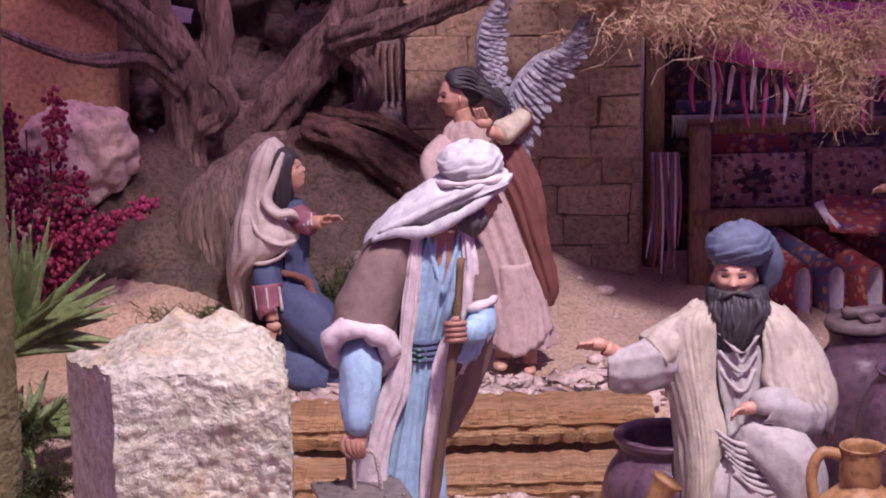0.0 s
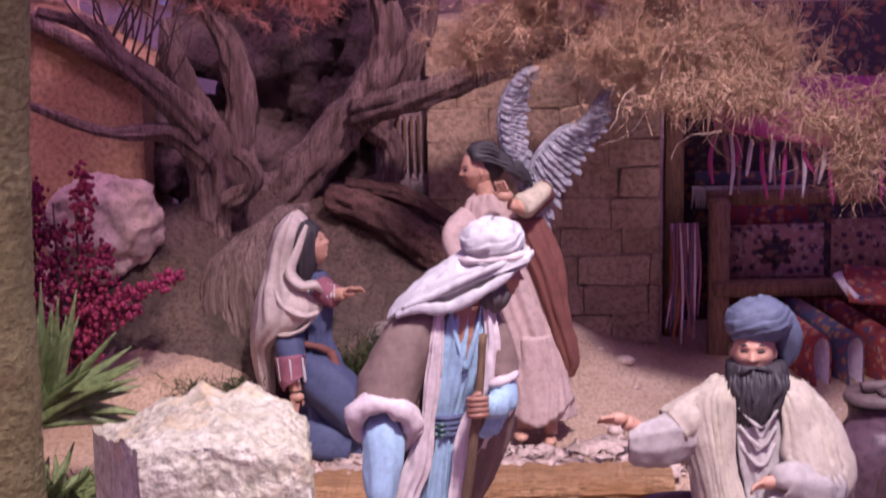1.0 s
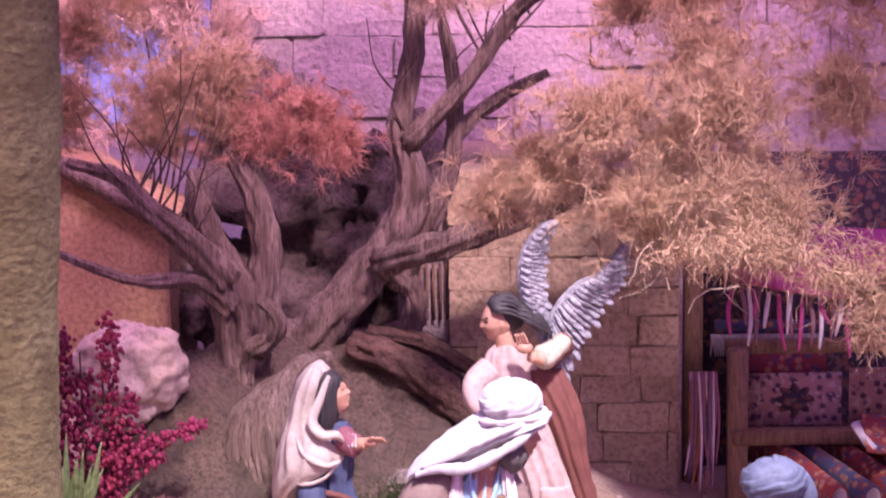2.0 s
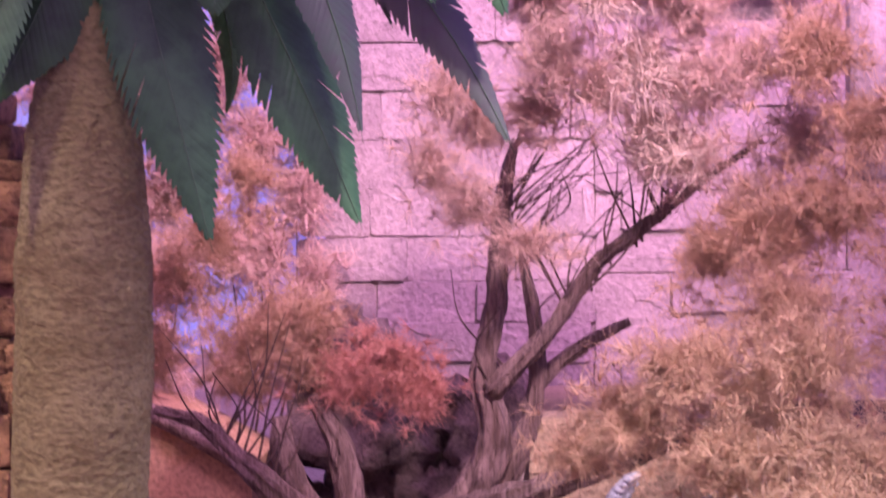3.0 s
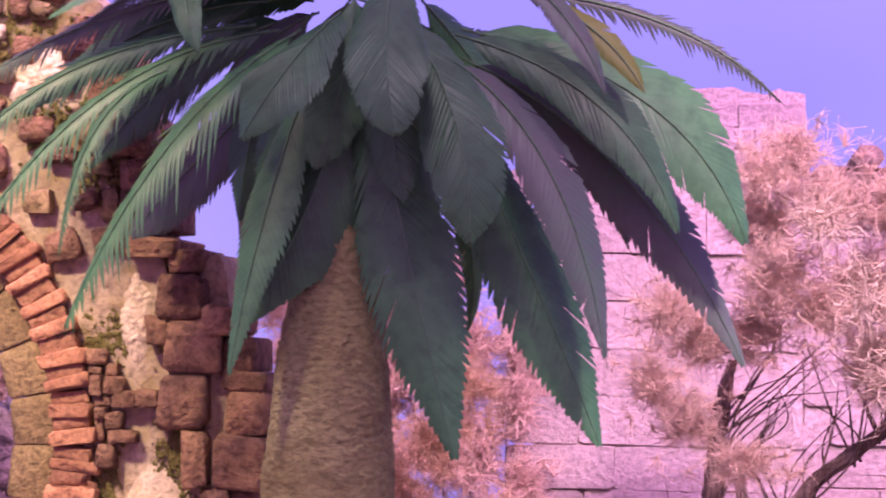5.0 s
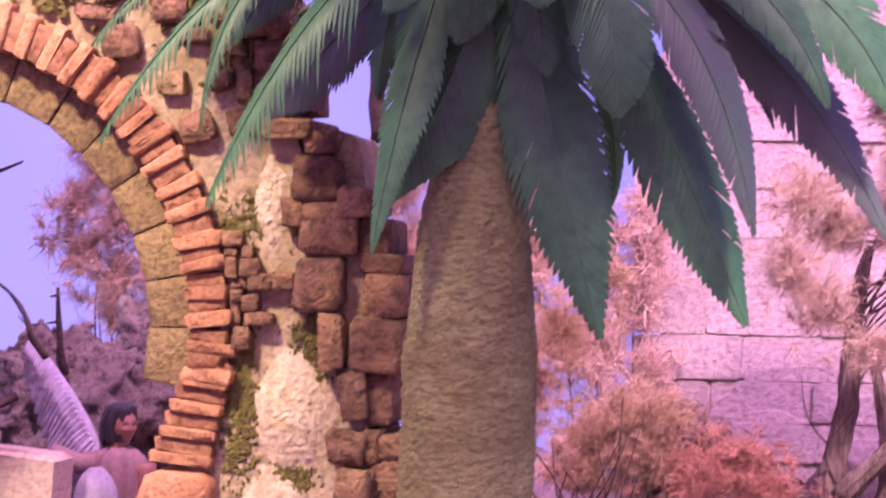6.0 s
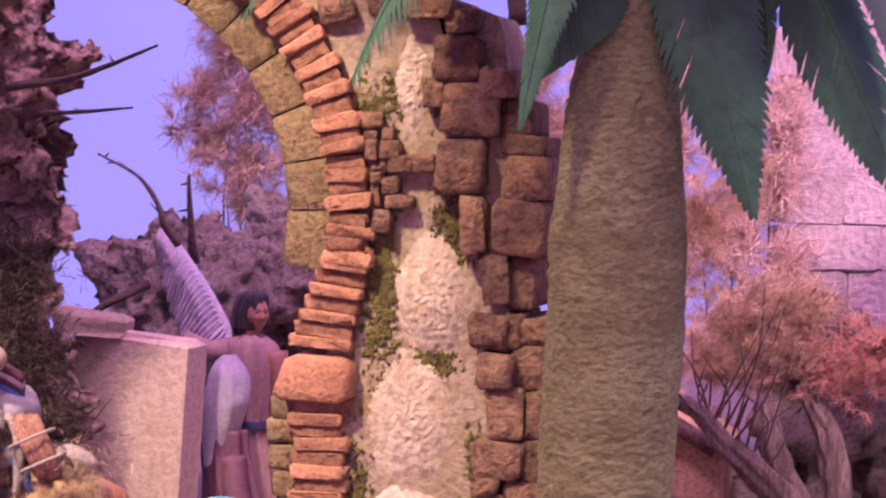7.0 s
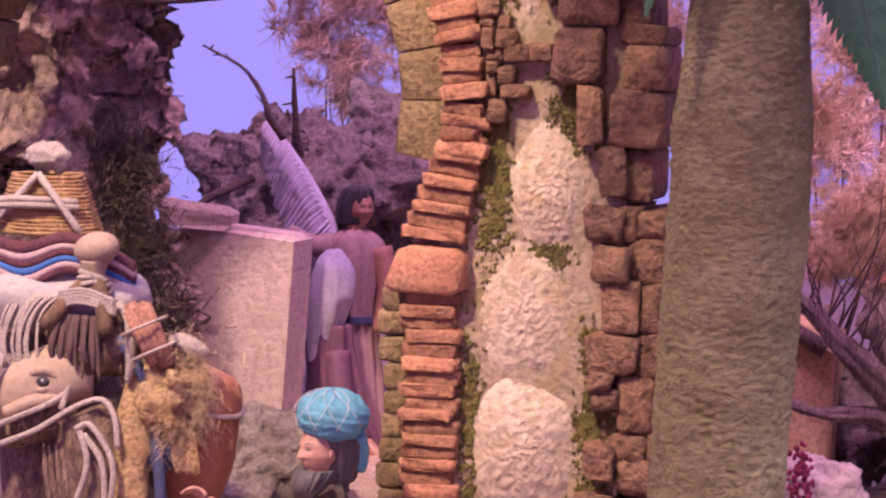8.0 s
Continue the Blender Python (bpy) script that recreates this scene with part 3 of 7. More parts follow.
def frond(base, ctrl, tip, width, face, material, slit=0.8, n=30, fold=0.22, seed=0):
    """One feathered leaf along a bent rib. face: the way its upper side looks. Leaflets are fused up to slit, then part;
    here and there a deeper split runs towards the rib, and the tip curls a little."""
    rr = random.Random(seed)
    B0, B1, B2, N0 = V(base), V(ctrl), V(tip), V(face).normalized()
    at = lambda t: B0 * (1 - t) ** 2 + B1 * 2 * t * (1 - t) + B2 * t * t
    tan = lambda t: ((B1 - B0) * (1 - t) + (B2 - B1) * t).normalized()
    length = sum((at((i + 1) / 20) - at(i / 20)).length for i in range(20))
    bb = Build()
    bb.tube([at(i / 12) + N0 * 0.0012 for i in range(13)], [0.0014 * (1 - 0.8 * i / 12) for i in range(13)], 1, 6, 1)
    lean = 1.5

    def side(t, s, k, lift=0.0):
        """A point k along the leaflet that leaves the rib at t."""
        w = width / 2 * min(1.0, 0.42 + 1.8 * t) * (1 - max(0, (t - 0.36) / 0.64) ** 1.35) * (1 + 0.05 * math.sin(9 * t + seed))
        w = max(w, 0.0015)
        T = tan(t)
        S = T.cross(N0).normalized() * s
        N = S.cross(T).normalized() * s
        ahead = min(lean * w, (1.03 - t) * length)
        wave = 0.05 * w * math.sin(14 * t + seed + s)
        return at(t) + (S * w + T * ahead) * k - N * (fold * w * k * k * 1.6 + wave * k - lift)

    for s in (-1, 1):
        cut = [slit * (rr.uniform(0.45, 0.80) if rr.random() < 0.13 else rr.uniform(0.92, 1.04)) for i in range(n + 1)]
        for i in range(n):
            t0, t1 = 0.04 + 0.93 * i / n, 0.04 + 0.93 * (i + 1) / n
            tm, dt = (t0 + t1) / 2, t1 - t0
            e = rr.uniform(0.95, 1.04) if slit > 0.5 else rr.uniform(0.75, 1.45)
            sag = V((0, 0, -width * (0.0 if slit > 0.5 else rr.uniform(0.0, 0.28))))
            p = rr.uniform(0.1, 1.0)
            k0, k1 = min(cut[i], 0.97), min(cut[i + 1], 0.97)
            km = max(k0, k1) * 0.5 + e * 0.5
            # a shallow pleat along every leaflet
            row = [side(t0, s, 0), side(tm, s, 0), side(t1, s, 0),
                   side(t0, s, k0 * 0.55), side(tm, s, 0.5 * slit, 0.0010 * p), side(t1, s, k1 * 0.55),
                   side(t0, s, k0), side(tm, s, 0.9 * slit, 0.0011 * p), side(t1, s, k1),
                   side(t0 + 0.20 * dt, s, km) + sag * 0.35, side(t1 - 0.20 * dt, s, km) + sag * 0.35, side(tm + 0.1 * dt, s, e) + sag]
            faces = [(0, 1, 4, 3), (1, 2, 5, 4), (3, 4, 7, 6), (4, 5, 8, 7), (6, 7, 10, 9), (7, 8, 10), (9, 10, 11)]
            bb.add(row, faces if s < 0 else [f[::-1] for f in faces], 0)
    return bb.ob("frond", [material, LEAF_RIB], palm)


P0 = V((-0.46, 1.85, -0.03))
def leaf(seed, base, ctrl, tip, w, fx, slit=0.9, material=LEAF):
    """A leaf from base over ctrl to tip, in the display's own measures; fx: how far it is turned to the side."""
    return frond(V(base) - P0, V(ctrl) - P0, V(tip) - P0, w, (fx, -1, 0.35), material, slit, 40 if slit < 0.5 else 34, 0.22, seed)


leaf(0, (-0.387, 1.800, 1.247), (-0.385, 1.665, 1.156), (-0.364, 1.670, 1.065), 0.081, 0.00, 0.93)
leaf(1, (-0.381, 1.800, 1.198), (-0.295, 1.700, 1.081), (-0.305, 1.720, 0.969), 0.085, 0.15, 0.92)
leaf(2, (-0.419, 1.820, 1.163), (-0.380, 1.780, 1.000), (-0.320, 1.780, 0.761), 0.109, 0.05, 0.84)
leaf(3, (-0.430, 1.820, 1.190), (-0.440, 1.795, 1.038), (-0.531, 1.790, 0.893), 0.101, 0.15, 0.98)
leaf(45, (-0.444, 1.850, 1.195), (-0.494, 1.860, 1.130), (-0.523, 1.870, 0.994), 0.088, 0.10, 0.9)
leaf(46, (-0.484, 1.880, 1.211), (-0.558, 1.905, 1.141), (-0.564, 1.910, 0.996), 0.073, -0.20, 0.85)
leaf(4, (-0.462, 1.800, 1.160), (-0.508, 1.750, 1.007), (-0.533, 1.740, 0.842), 0.058, -0.30, 0.82)
leaf(5, (-0.437, 1.780, 1.195), (-0.453, 1.665, 1.153), (-0.514, 1.690, 1.063), 0.076, -0.20, 0.94)
leaf(6, (-0.483, 1.820, 1.185), (-0.602, 1.725, 1.096), (-0.692, 1.730, 0.883), 0.061, -0.50, 0.45)
leaf(7, (-0.510, 1.900, 1.156), (-0.617, 1.940, 1.074), (-0.691, 1.940, 0.984), 0.088, -0.30, 0.9, LEAF_GREY)
leaf(8, (-0.508, 1.830, 1.186), (-0.687, 1.755, 1.157), (-0.803, 1.740, 0.941), 0.042, -0.50, 0.35)
leaf(9, (-0.590, 1.800, 1.149), (-0.684, 1.735, 1.121), (-0.695, 1.730, 0.954), 0.032, -0.50, 0.35)
leaf(10, (-0.533, 1.840, 1.193), (-0.735, 1.775, 1.168), (-0.821, 1.770, 1.038), 0.040, -0.50, 0.35)
leaf(11, (-0.550, 1.860, 1.242), (-0.754, 1.860, 1.200), (-0.850, 1.860, 1.123), 0.034, -0.40, 0.4, LEAF_GREY)
leaf(12, (-0.562, 1.860, 1.270), (-0.669, 1.860, 1.239), (-0.741, 1.860, 1.177), 0.033, -0.40, 0.4, LEAF_GREY)
leaf(13, (-0.582, 1.780, 1.267), (-0.573, 1.670, 1.204), (-0.549, 1.680, 1.142), 0.036, -0.10, 0.9)
leaf(14, (-0.340, 1.830, 1.158), (-0.213, 1.790, 1.076), (-0.182, 1.790, 0.859), 0.069, 0.50, 0.93, LEAF_GREY)
leaf(15, (-0.354, 1.860, 1.146), (-0.251, 1.850, 0.942), (-0.188, 1.840, 0.777), 0.090, 0.40, 0.9)
leaf(16, (-0.335, 1.880, 1.165), (-0.149, 1.940, 1.085), (-0.048, 1.960, 0.849), 0.085, 0.35, 0.88, LEAF_GREY)
leaf(17, (-0.333, 1.860, 1.190), (-0.098, 1.880, 1.147), (-0.051, 1.900, 0.975), 0.103, 0.55, 0.94)
leaf(18, (-0.336, 1.840, 1.182), (-0.158, 1.825, 1.135), (-0.116, 1.830, 0.983), 0.068, 0.50, 0.93)
leaf(19, (-0.310, 1.920, 1.142), (-0.202, 1.980, 1.098), (-0.170, 2.000, 0.974), 0.036, 0.30, 0.81, LEAF_GREY)
leaf(20, (-0.260, 1.840, 1.220), (-0.181, 1.815, 1.183), (-0.149, 1.810, 1.119), 0.033, 0.30, 0.95, LEAF_YELLOW)
leaf(21, (-0.291, 1.880, 1.232), (-0.108, 1.920, 1.224), (-0.013, 1.960, 1.123), 0.027, 0.20, 0.45, LEAF_GREY)
leaf(22, (-0.284, 1.800, 1.246), (-0.205, 1.760, 1.185), (-0.183, 1.760, 1.111), 0.032, 0.40, 0.81, LEAF_GREY)
leaf(23, (-0.366, 1.900, 1.191), (-0.312, 2.020, 1.206), (-0.190, 2.060, 1.098), 0.071, 0.30, 0.86)
leaf(24, (-0.361, 1.920, 1.084), (-0.310, 1.955, 0.955), (-0.338, 1.970, 0.890), 0.028, 0.40, 0.9)
leaf(25, (-0.426, 1.790, 1.218), (-0.427, 1.770, 1.127), (-0.460, 1.770, 1.043), 0.068, 0.30, 0.9)
leaf(26, (-0.404, 1.790, 1.207), (-0.390, 1.770, 1.107), (-0.373, 1.770, 1.012), 0.068, -0.20, 0.9)
leaf(27, (-0.478, 1.880, 1.211), (-0.556, 1.900, 1.189), (-0.590, 1.920, 1.106), 0.056, -0.40, 0.86, LEAF_GREY)
leaf(28, (-0.375, 1.880, 1.222), (-0.347, 1.930, 1.196), (-0.291, 1.940, 1.115), 0.062, 0.40, 0.88)
leaf(40, (-0.481, 1.900, 1.191), (-0.583, 1.935, 1.127), (-0.637, 1.950, 1.006), 0.057, -0.4, 0.8)
leaf(41, (-0.511, 1.900, 1.208), (-0.645, 1.935, 1.183), (-0.739, 1.950, 1.055), 0.078, -0.3, 0.85)
leaf(42, (-0.535, 1.900, 1.226), (-0.668, 1.920, 1.230), (-0.808, 1.940, 1.114), 0.075, -0.3, 0.8)
leaf(43, (-0.492, 1.920, 1.229), (-0.595, 1.990, 1.252), (-0.723, 2.020, 1.200), 0.047, -0.3, 0.8)
leaf(44, (-0.383, 1.900, 1.202), (-0.314, 1.960, 1.167), (-0.241, 1.980, 1.044), 0.055, 0.4, 0.8)
# leaves turned away, and upper ones out of view, added to shade the crown
for i, (x, y, z, mt) in enumerate(((-0.22, 2.12, 1.02, LEAF), (-0.40, 2.20, 0.98, LEAF), (-0.58, 2.16, 0.99, LEAF), 
                                   (-0.66, 1.74, 1.34, LEAF_GREY), (-0.30, 2.02, 1.36, LEAF), (-0.60, 2.00, 1.36, LEAF), (-0.70, 1.88, 1.26, LEAF), (-0.14, 1.90, 1.30, LEAF_GREY), (-0.78, 1.80, 1.22, LEAF), (-0.74, 1.72, 1.26, LEAF), (-0.58, 1.62, 1.30, LEAF), (-0.80, 1.98, 1.22, LEAF), (-0.70, 2.05, 1.30, LEAF), (-0.66, 1.66, 1.40, LEAF), (-0.85, 1.64, 1.30, LEAF), (-0.80, 1.56, 1.42, LEAF), (-0.90, 1.76, 1.27, LEAF), (-0.70, 1.55, 1.48, LEAF), (-0.50, 1.86, 1.46, LEAF))):
    hub, tip = V((0.02, 0.0, 1.25)), V((x, y, z)) - P0
    frond(hub, hub.lerp(tip, 0.55) + V((0, 0, 0.10)), tip, 0.105, (0.1 * (x + 0.43), -0.5, 0.9), mt, 0.8, 30, 0.22, 60 + i)


# ---------- the old tree with its dry crown ----------
tree = thing("gnarled_tree", "gnarled dry tree with twisted bark and fine brown twigs", "tree")
STRAND = mat("dry_twigs", (0.56, 0.35, 0.21), (0.72, 0.50, 0.33), 14, 90, 0.85, 0.0, 0, (0.70, 0.52, 0.36), 0.60, grit=0.2)
STRAND_RED = mat("red_dry_twigs", (0.62, 0.28, 0.21), (0.76, 0.40, 0.31), 14, 90, 0.85, 0.0, grit=0.2)
STRAND_PALE = mat("pale_dry_twigs", (0.64, 0.43, 0.34), (0.80, 0.60, 0.48), 14, 90, 0.85, 0.0, grit=0.2)
STRAND_STRAW = mat("straw", (0.70, 0.54, 0.40), (0.82, 0.68, 0.54), 14, 90, 0.8, 0.0)


def limb(name, pts, radii, sides=14, ripple=0.14, parent=None, material=BARK, lobes=4):
    bb = Build()
    if max(radii) > 0.009:
        sides, lobes = max(sides, 36), max(lobes, 7)
    bb.tube(pts, radii, 0, sides, 8, ripple, lobes, 1.0, 0.35)
    return bb.ob(name, material, parent or tree)


limb("trunk", [(-0.29, 2.44, 0.06), (-0.307, 2.45, 0.18), (-0.301, 2.45, 0.268), (-0.308, 2.45, 0.354), (-0.328, 2.45, 0.405), (-0.349, 2.45, 0.469), (-0.357, 2.46, 0.52)], [0.046, 0.037, 0.032, 0.029, 0.022, 0.016, 0.010], 36, 0.13, None, BARK, 7)
limb("limb", [(-0.30, 2.46, 0.29), (-0.280, 2.47, 0.350), (-0.271, 2.47, 0.422), (-0.284, 2.47, 0.487), (-0.318, 2.48, 0.544)], [0.025, 0.020, 0.017, 0.014, 0.007])
limb("limb", [(-0.315, 2.43, 0.380), (-0.363, 2.42, 0.438), (-0.411, 2.42, 0.481), (-0.445, 2.42, 0.516), (-0.507, 2.42, 0.534)], [0.020, 0.016, 0.012, 0.010, 0.005])
limb("limb", [(-0.310, 2.43, 0.350), (-0.351, 2.42, 0.385), (-0.421, 2.42, 0.386), (-0.47, 2.42, 0.40), (-0.540, 2.42, 0.43)], [0.018, 0.013, 0.007, 0.006, 0.004])
limb("limb", [(-0.285, 2.41, 0.300), (-0.258, 2.40, 0.318), (-0.250, 2.39, 0.340), (-0.260, 2.39, 0.358), (-0.272, 2.40, 0.362)], [0.013, 0.011, 0.010, 0.008, 0.006])
limb("trunk", [(-0.30, 2.52, 0.20), (-0.269, 2.55, 0.260), (-0.216, 2.55, 0.297), (-0.149, 2.55, 0.371), (-0.103, 2.55, 0.437), (-0.090, 2.55, 0.489), (-0.102, 2.55, 0.562), (-0.086, 2.55, 0.656), (-0.077, 2.55, 0.78), (-0.06, 2.55, 0.86)], [0.042, 0.034, 0.029, 0.025, 0.022, 0.020, 0.016, 0.013, 0.011, 0.005], 36, 0.12, None, BARK, 7)
limb("limb", [(-0.11, 2.57, 0.36), (-0.083, 2.58, 0.410), (-0.060, 2.58, 0.455), (-0.037, 2.58, 0.521), (-0.036, 2.58, 0.617), (-0.053, 2.58, 0.719)], [0.014, 0.013, 0.012, 0.011, 0.009, 0.006])
limb("limb", [(-0.095, 2.54, 0.54), (-0.014, 2.52, 0.625), (0.037, 2.52, 0.699), (0.094, 2.52, 0.745), (0.164, 2.52, 0.80), (0.25, 2.5, 0.86)], [0.013, 0.010, 0.009, 0.008, 0.006, 0.003])
limb("limb", [(-0.13, 2.52, 0.39), (-0.065, 2.46, 0.417), (0.013, 2.45, 0.444), (0.083, 2.45, 0.472), (0.153, 2.42, 0.500), (0.257, 2.36, 0.520), (0.33, 2.3, 0.52)], [0.018, 0.016, 0.015, 0.014, 0.012, 0.009, 0.005])
limb("limb", [(-0.12, 2.56, 0.375), (-0.095, 2.58, 0.345), (-0.089, 2.58, 0.316), (-0.105, 2.58, 0.286), (-0.168, 2.58, 0.27)], [0.015, 0.014, 0.014, 0.015, 0.017])
limb("limb", [(-0.05, 2.58, 0.51), (-0.023, 2.6, 0.556), (0.037, 2.60, 0.600), (0.088, 2.60, 0.625)], [0.010, 0.009, 0.008, 0.005])
for k in range(9):
    # ribbed roots sweeping down behind the kneeling figure
    o = 0.0115 * k
    limb("root", [(-0.185 - 0.2 * o, 2.38 + 0.004 * (k % 3), 0.300 - 0.1 * o), (-0.222 - 0.45 * o, 2.355 - 0.004 * (k % 2), 0.290 - 0.3 * o), (-0.242 - 0.6 * o, 2.335 + 0.005 * (k % 2), 0.24 - 0.2 * o), (-0.236 - 0.7 * o, 2.33, 0.17), (-0.205 - 0.8 * o, 2.32, 0.06)], [0.005, 0.010, 0.013, 0.013, 0.012], 10, 0.12, None, BARK, 3)
ROOT = mat("dark_root", (0.10, 0.05, 0.04), (0.20, 0.11, 0.085), 14, 70, 0.9, 1.0, 0.009, None, 0.6, 0, (1.5, 1.5, 1.5))
limb("root", [(-0.17, 2.52, 0.285), (-0.115, 2.50, 0.268), (-0.06, 2.49, 0.235), (-0.015, 2.48, 0.195), (0.02, 2.48, 0.15)], [0.017, 0.020, 0.021, 0.017, 0.010], 30, 0.10, None, ROOT)
limb("root", [(-0.15, 2.54, 0.295), (-0.08, 2.54, 0.282), (-0.02, 2.53, 0.25), (0.01, 2.52, 0.22)], [0.010, 0.011, 0.010, 0.006], 24, 0.12, None, ROOT)
rng = random.Random(12)
for i in range(24):
    # a fan of bare dark branchlets between the trunk's top and the long limb
    t = rng.random()
    a = V((-0.085, 2.55, 0.66)).lerp(V((-0.070, 2.55, 0.80)), t) if i % 3 else V((0.0, 2.52, 0.64)).lerp(V((0.13, 2.52, 0.775)), t)
    way = V((rng.uniform(0.15, 1.0) if i % 3 else rng.uniform(-0.5, 0.3), rng.uniform(-0.25, 0.1), rng.uniform(0.45, 1.0))).normalized()
    l = rng.uniform(0.12, 0.26)
    limb("twig", [a, a + way * l * 0.5 + V((rng.uniform(-.04, .04), 0, rng.uniform(-.02, .03))), a + way * l + V((rng.uniform(-.04, .04), 0, 0))], [0.0019, 0.0013, 0.0006], 5, 0.0, None, BARK)
rng = random.Random(11)
for i in range(30):
    # thin bare side twigs off the upper limbs
    t = rng.random()
    a = V((-0.095, 2.54, 0.54)).lerp(V((0.164, 2.52, 0.795)), t) if i % 2 else V((-0.36, 2.42, 0.435)).lerp(V((-0.445, 2.42, 0.515)), t)
    way = V((rng.uniform(-0.5, 0.6), rng.uniform(-0.2, 0.2), rng.uniform(0.5, 1.0))).normalized()
    l = rng.uniform(0.09, 0.2)
    limb("twig", [a, a + way * l * 0.5 + V((rng.uniform(-.03, .03), 0, 0)), a + way * l + V((rng.uniform(-.03, .03), 0, 0))], [0.0019, 0.0012, 0.0005], 5, 0.0, None, TWIG)

for nm, cl, n, ln, th, mt, sd in [
        ("crown", [(0.262, 2.25, 0.505, .075, .07, .055), (0.140, 2.27, 0.595, .068, .07, .048), (0.270, 2.25, 0.605, .075, .06, .055), (0.180, 2.25, 0.500, .075, .05, .050), (0.225, 2.33, 0.555, .05, .04, .04, .5), (0.077, 2.3, 0.54, .07, .05, .045, .7), (0.02, 2.3, 0.50, .05, .04, .03, .5), (0.33, 2.25, 0.49, .07, .05, .06)], 5200, 0.030, 0.00062, STRAND, 1),
        ("crown", [(-0.221, 2.48, 0.585, .060, .05, .045), (-0.275, 2.48, 0.565, .045, .04, .04, .7), (-0.18, 2.48, 0.545, .04, .04, .035, .6)], 4600, 0.024, 0.00062, STRAND_RED, 2),
        ("crown", [(-0.391, 2.5, 0.615, .06, .05, .05), (-0.330, 2.5, 0.635, .055, .05, .04), (-0.414, 2.5, 0.565, .045, .04, .04, .6), (-0.325, 2.5, 0.585, .04, .04, .04, .6), (-0.50, 2.5, 0.685, .05, .04, .05), (-0.53, 2.5, 0.60, .04, .04, .05), (-0.45, 2.5, 0.74, .05, .04, .05, .7), (-0.40, 2.5, 0.82, .05, .04, .05, .5)], 3000, 0.026, 0.00062, STRAND, 3),
        ("crown", [(-0.03, 2.40, 1.085, .05, .05, .04, .6), (0.01, 2.43, 1.115, .045, .05, .04, .6), (0.06, 2.46, 1.06, .05, .05, .045), (0.14, 2.40, 1.06, .05, .05, .05), (0.16, 2.43, 1.02, .05, .05, .05), (-0.02, 2.46, 1.03, .05, .05, .05), (-0.01, 2.40, 0.96, .05, .05, .05), (0.04, 2.43, 0.92, .05, .05, .05, .6), (0.10, 2.46, 0.96, .05, .05, .05), (0.17, 2.40, 0.93, .05, .05, .05), (0.23, 2.43, 0.95, .05, .05, .05), (0.11, 2.46, 0.86, .05, .05, .05), (0.16, 2.40, 0.84, .05, .05, .05, .6), (0.23, 2.43, 0.78, .05, .05, .05), (0.30, 2.46, 0.86, .05, .05, .05), (-0.16, 2.40, 0.83, .05, .05, .05, .6), (-0.14, 2.43, 0.92, .05, .05, .05, .6), (-0.10, 2.46, 0.88, .05, .05, .05, .6), (0.30, 2.40, 0.98, .05, .05, .05), (0.28, 2.43, 0.76, .05, .05, .05), (-0.03, 2.46, 0.90, .05, .05, .05, .6), (-0.115, 2.47, 0.78, .05, .04, .04, .5), (-0.045, 2.46, 0.73, .06, .05, .03, .5)], 2100, 0.034, 0.00068, STRAND_PALE, 4),
        ("crown", [(0.24, 2.38, 0.745, .07, .06, .06), (0.30, 2.35, 0.96, .06, .05, .06), (0.33, 2.35, 0.78, .08, .06, .07), (0.26, 2.32, 0.665, .07, .05, .04), (0.42, 2.3, 0.62, .09, .06, .08), (0.44, 2.3, 0.75, .08, .06, .08), (0.36, 2.35, 0.88, .06, .05, .05, .7), (0.18, 2.4, 0.72, .06, .05, .04, .6)], 4000, 0.030, 0.00062, STRAND, 5)]:
    strands(nm, cl, int(n * 1.15), ln * 0.88, th * 0.82, mt, tree, curl=0.75, seed=sd, out=0.4, hang=-0.25, segs=2, tuft=24)
strands("straw_tuft", [(0.10, 2.36, 0.93, .05, .03, .08), (0.04, 2.36, 1.03, .03, .03, .03), (0.13, 2.36, 0.84, .04, .03, .03)], 190, 0.05, 0.0009, STRAND_STRAW, tree, "pale straw stems caught in the crown", 0.6, 6, 0.1)
strands("hanging_spray", [(0.25, 2.2, 0.455, .06, .04, .015), (0.330, 2.2, 0.450, .07, .04, .018), (0.40, 2.2, 0.425, .05, .04, .025), (0.432, 2.2, 0.372, .022, .03, .030), (0.47, 2.2, 0.435, .05, .03, .035), (0.30, 2.2, 0.47, .08, .04, .02), (0.44, 2.2, 0.40, .03, .03, .03)], 520, 0.034, 0.0007, STRAND, tree, "", 1.0, 7, 0.2, 0.4)
strands("bare_spray", [(0.28, 2.25, 0.45, .12, .05, .04)], 42, 0.09, 0.0010, STRAND_STRAW, tree, "long bare twigs hanging from the crown", 0.45, 8, 0.2, 0.4, 4)

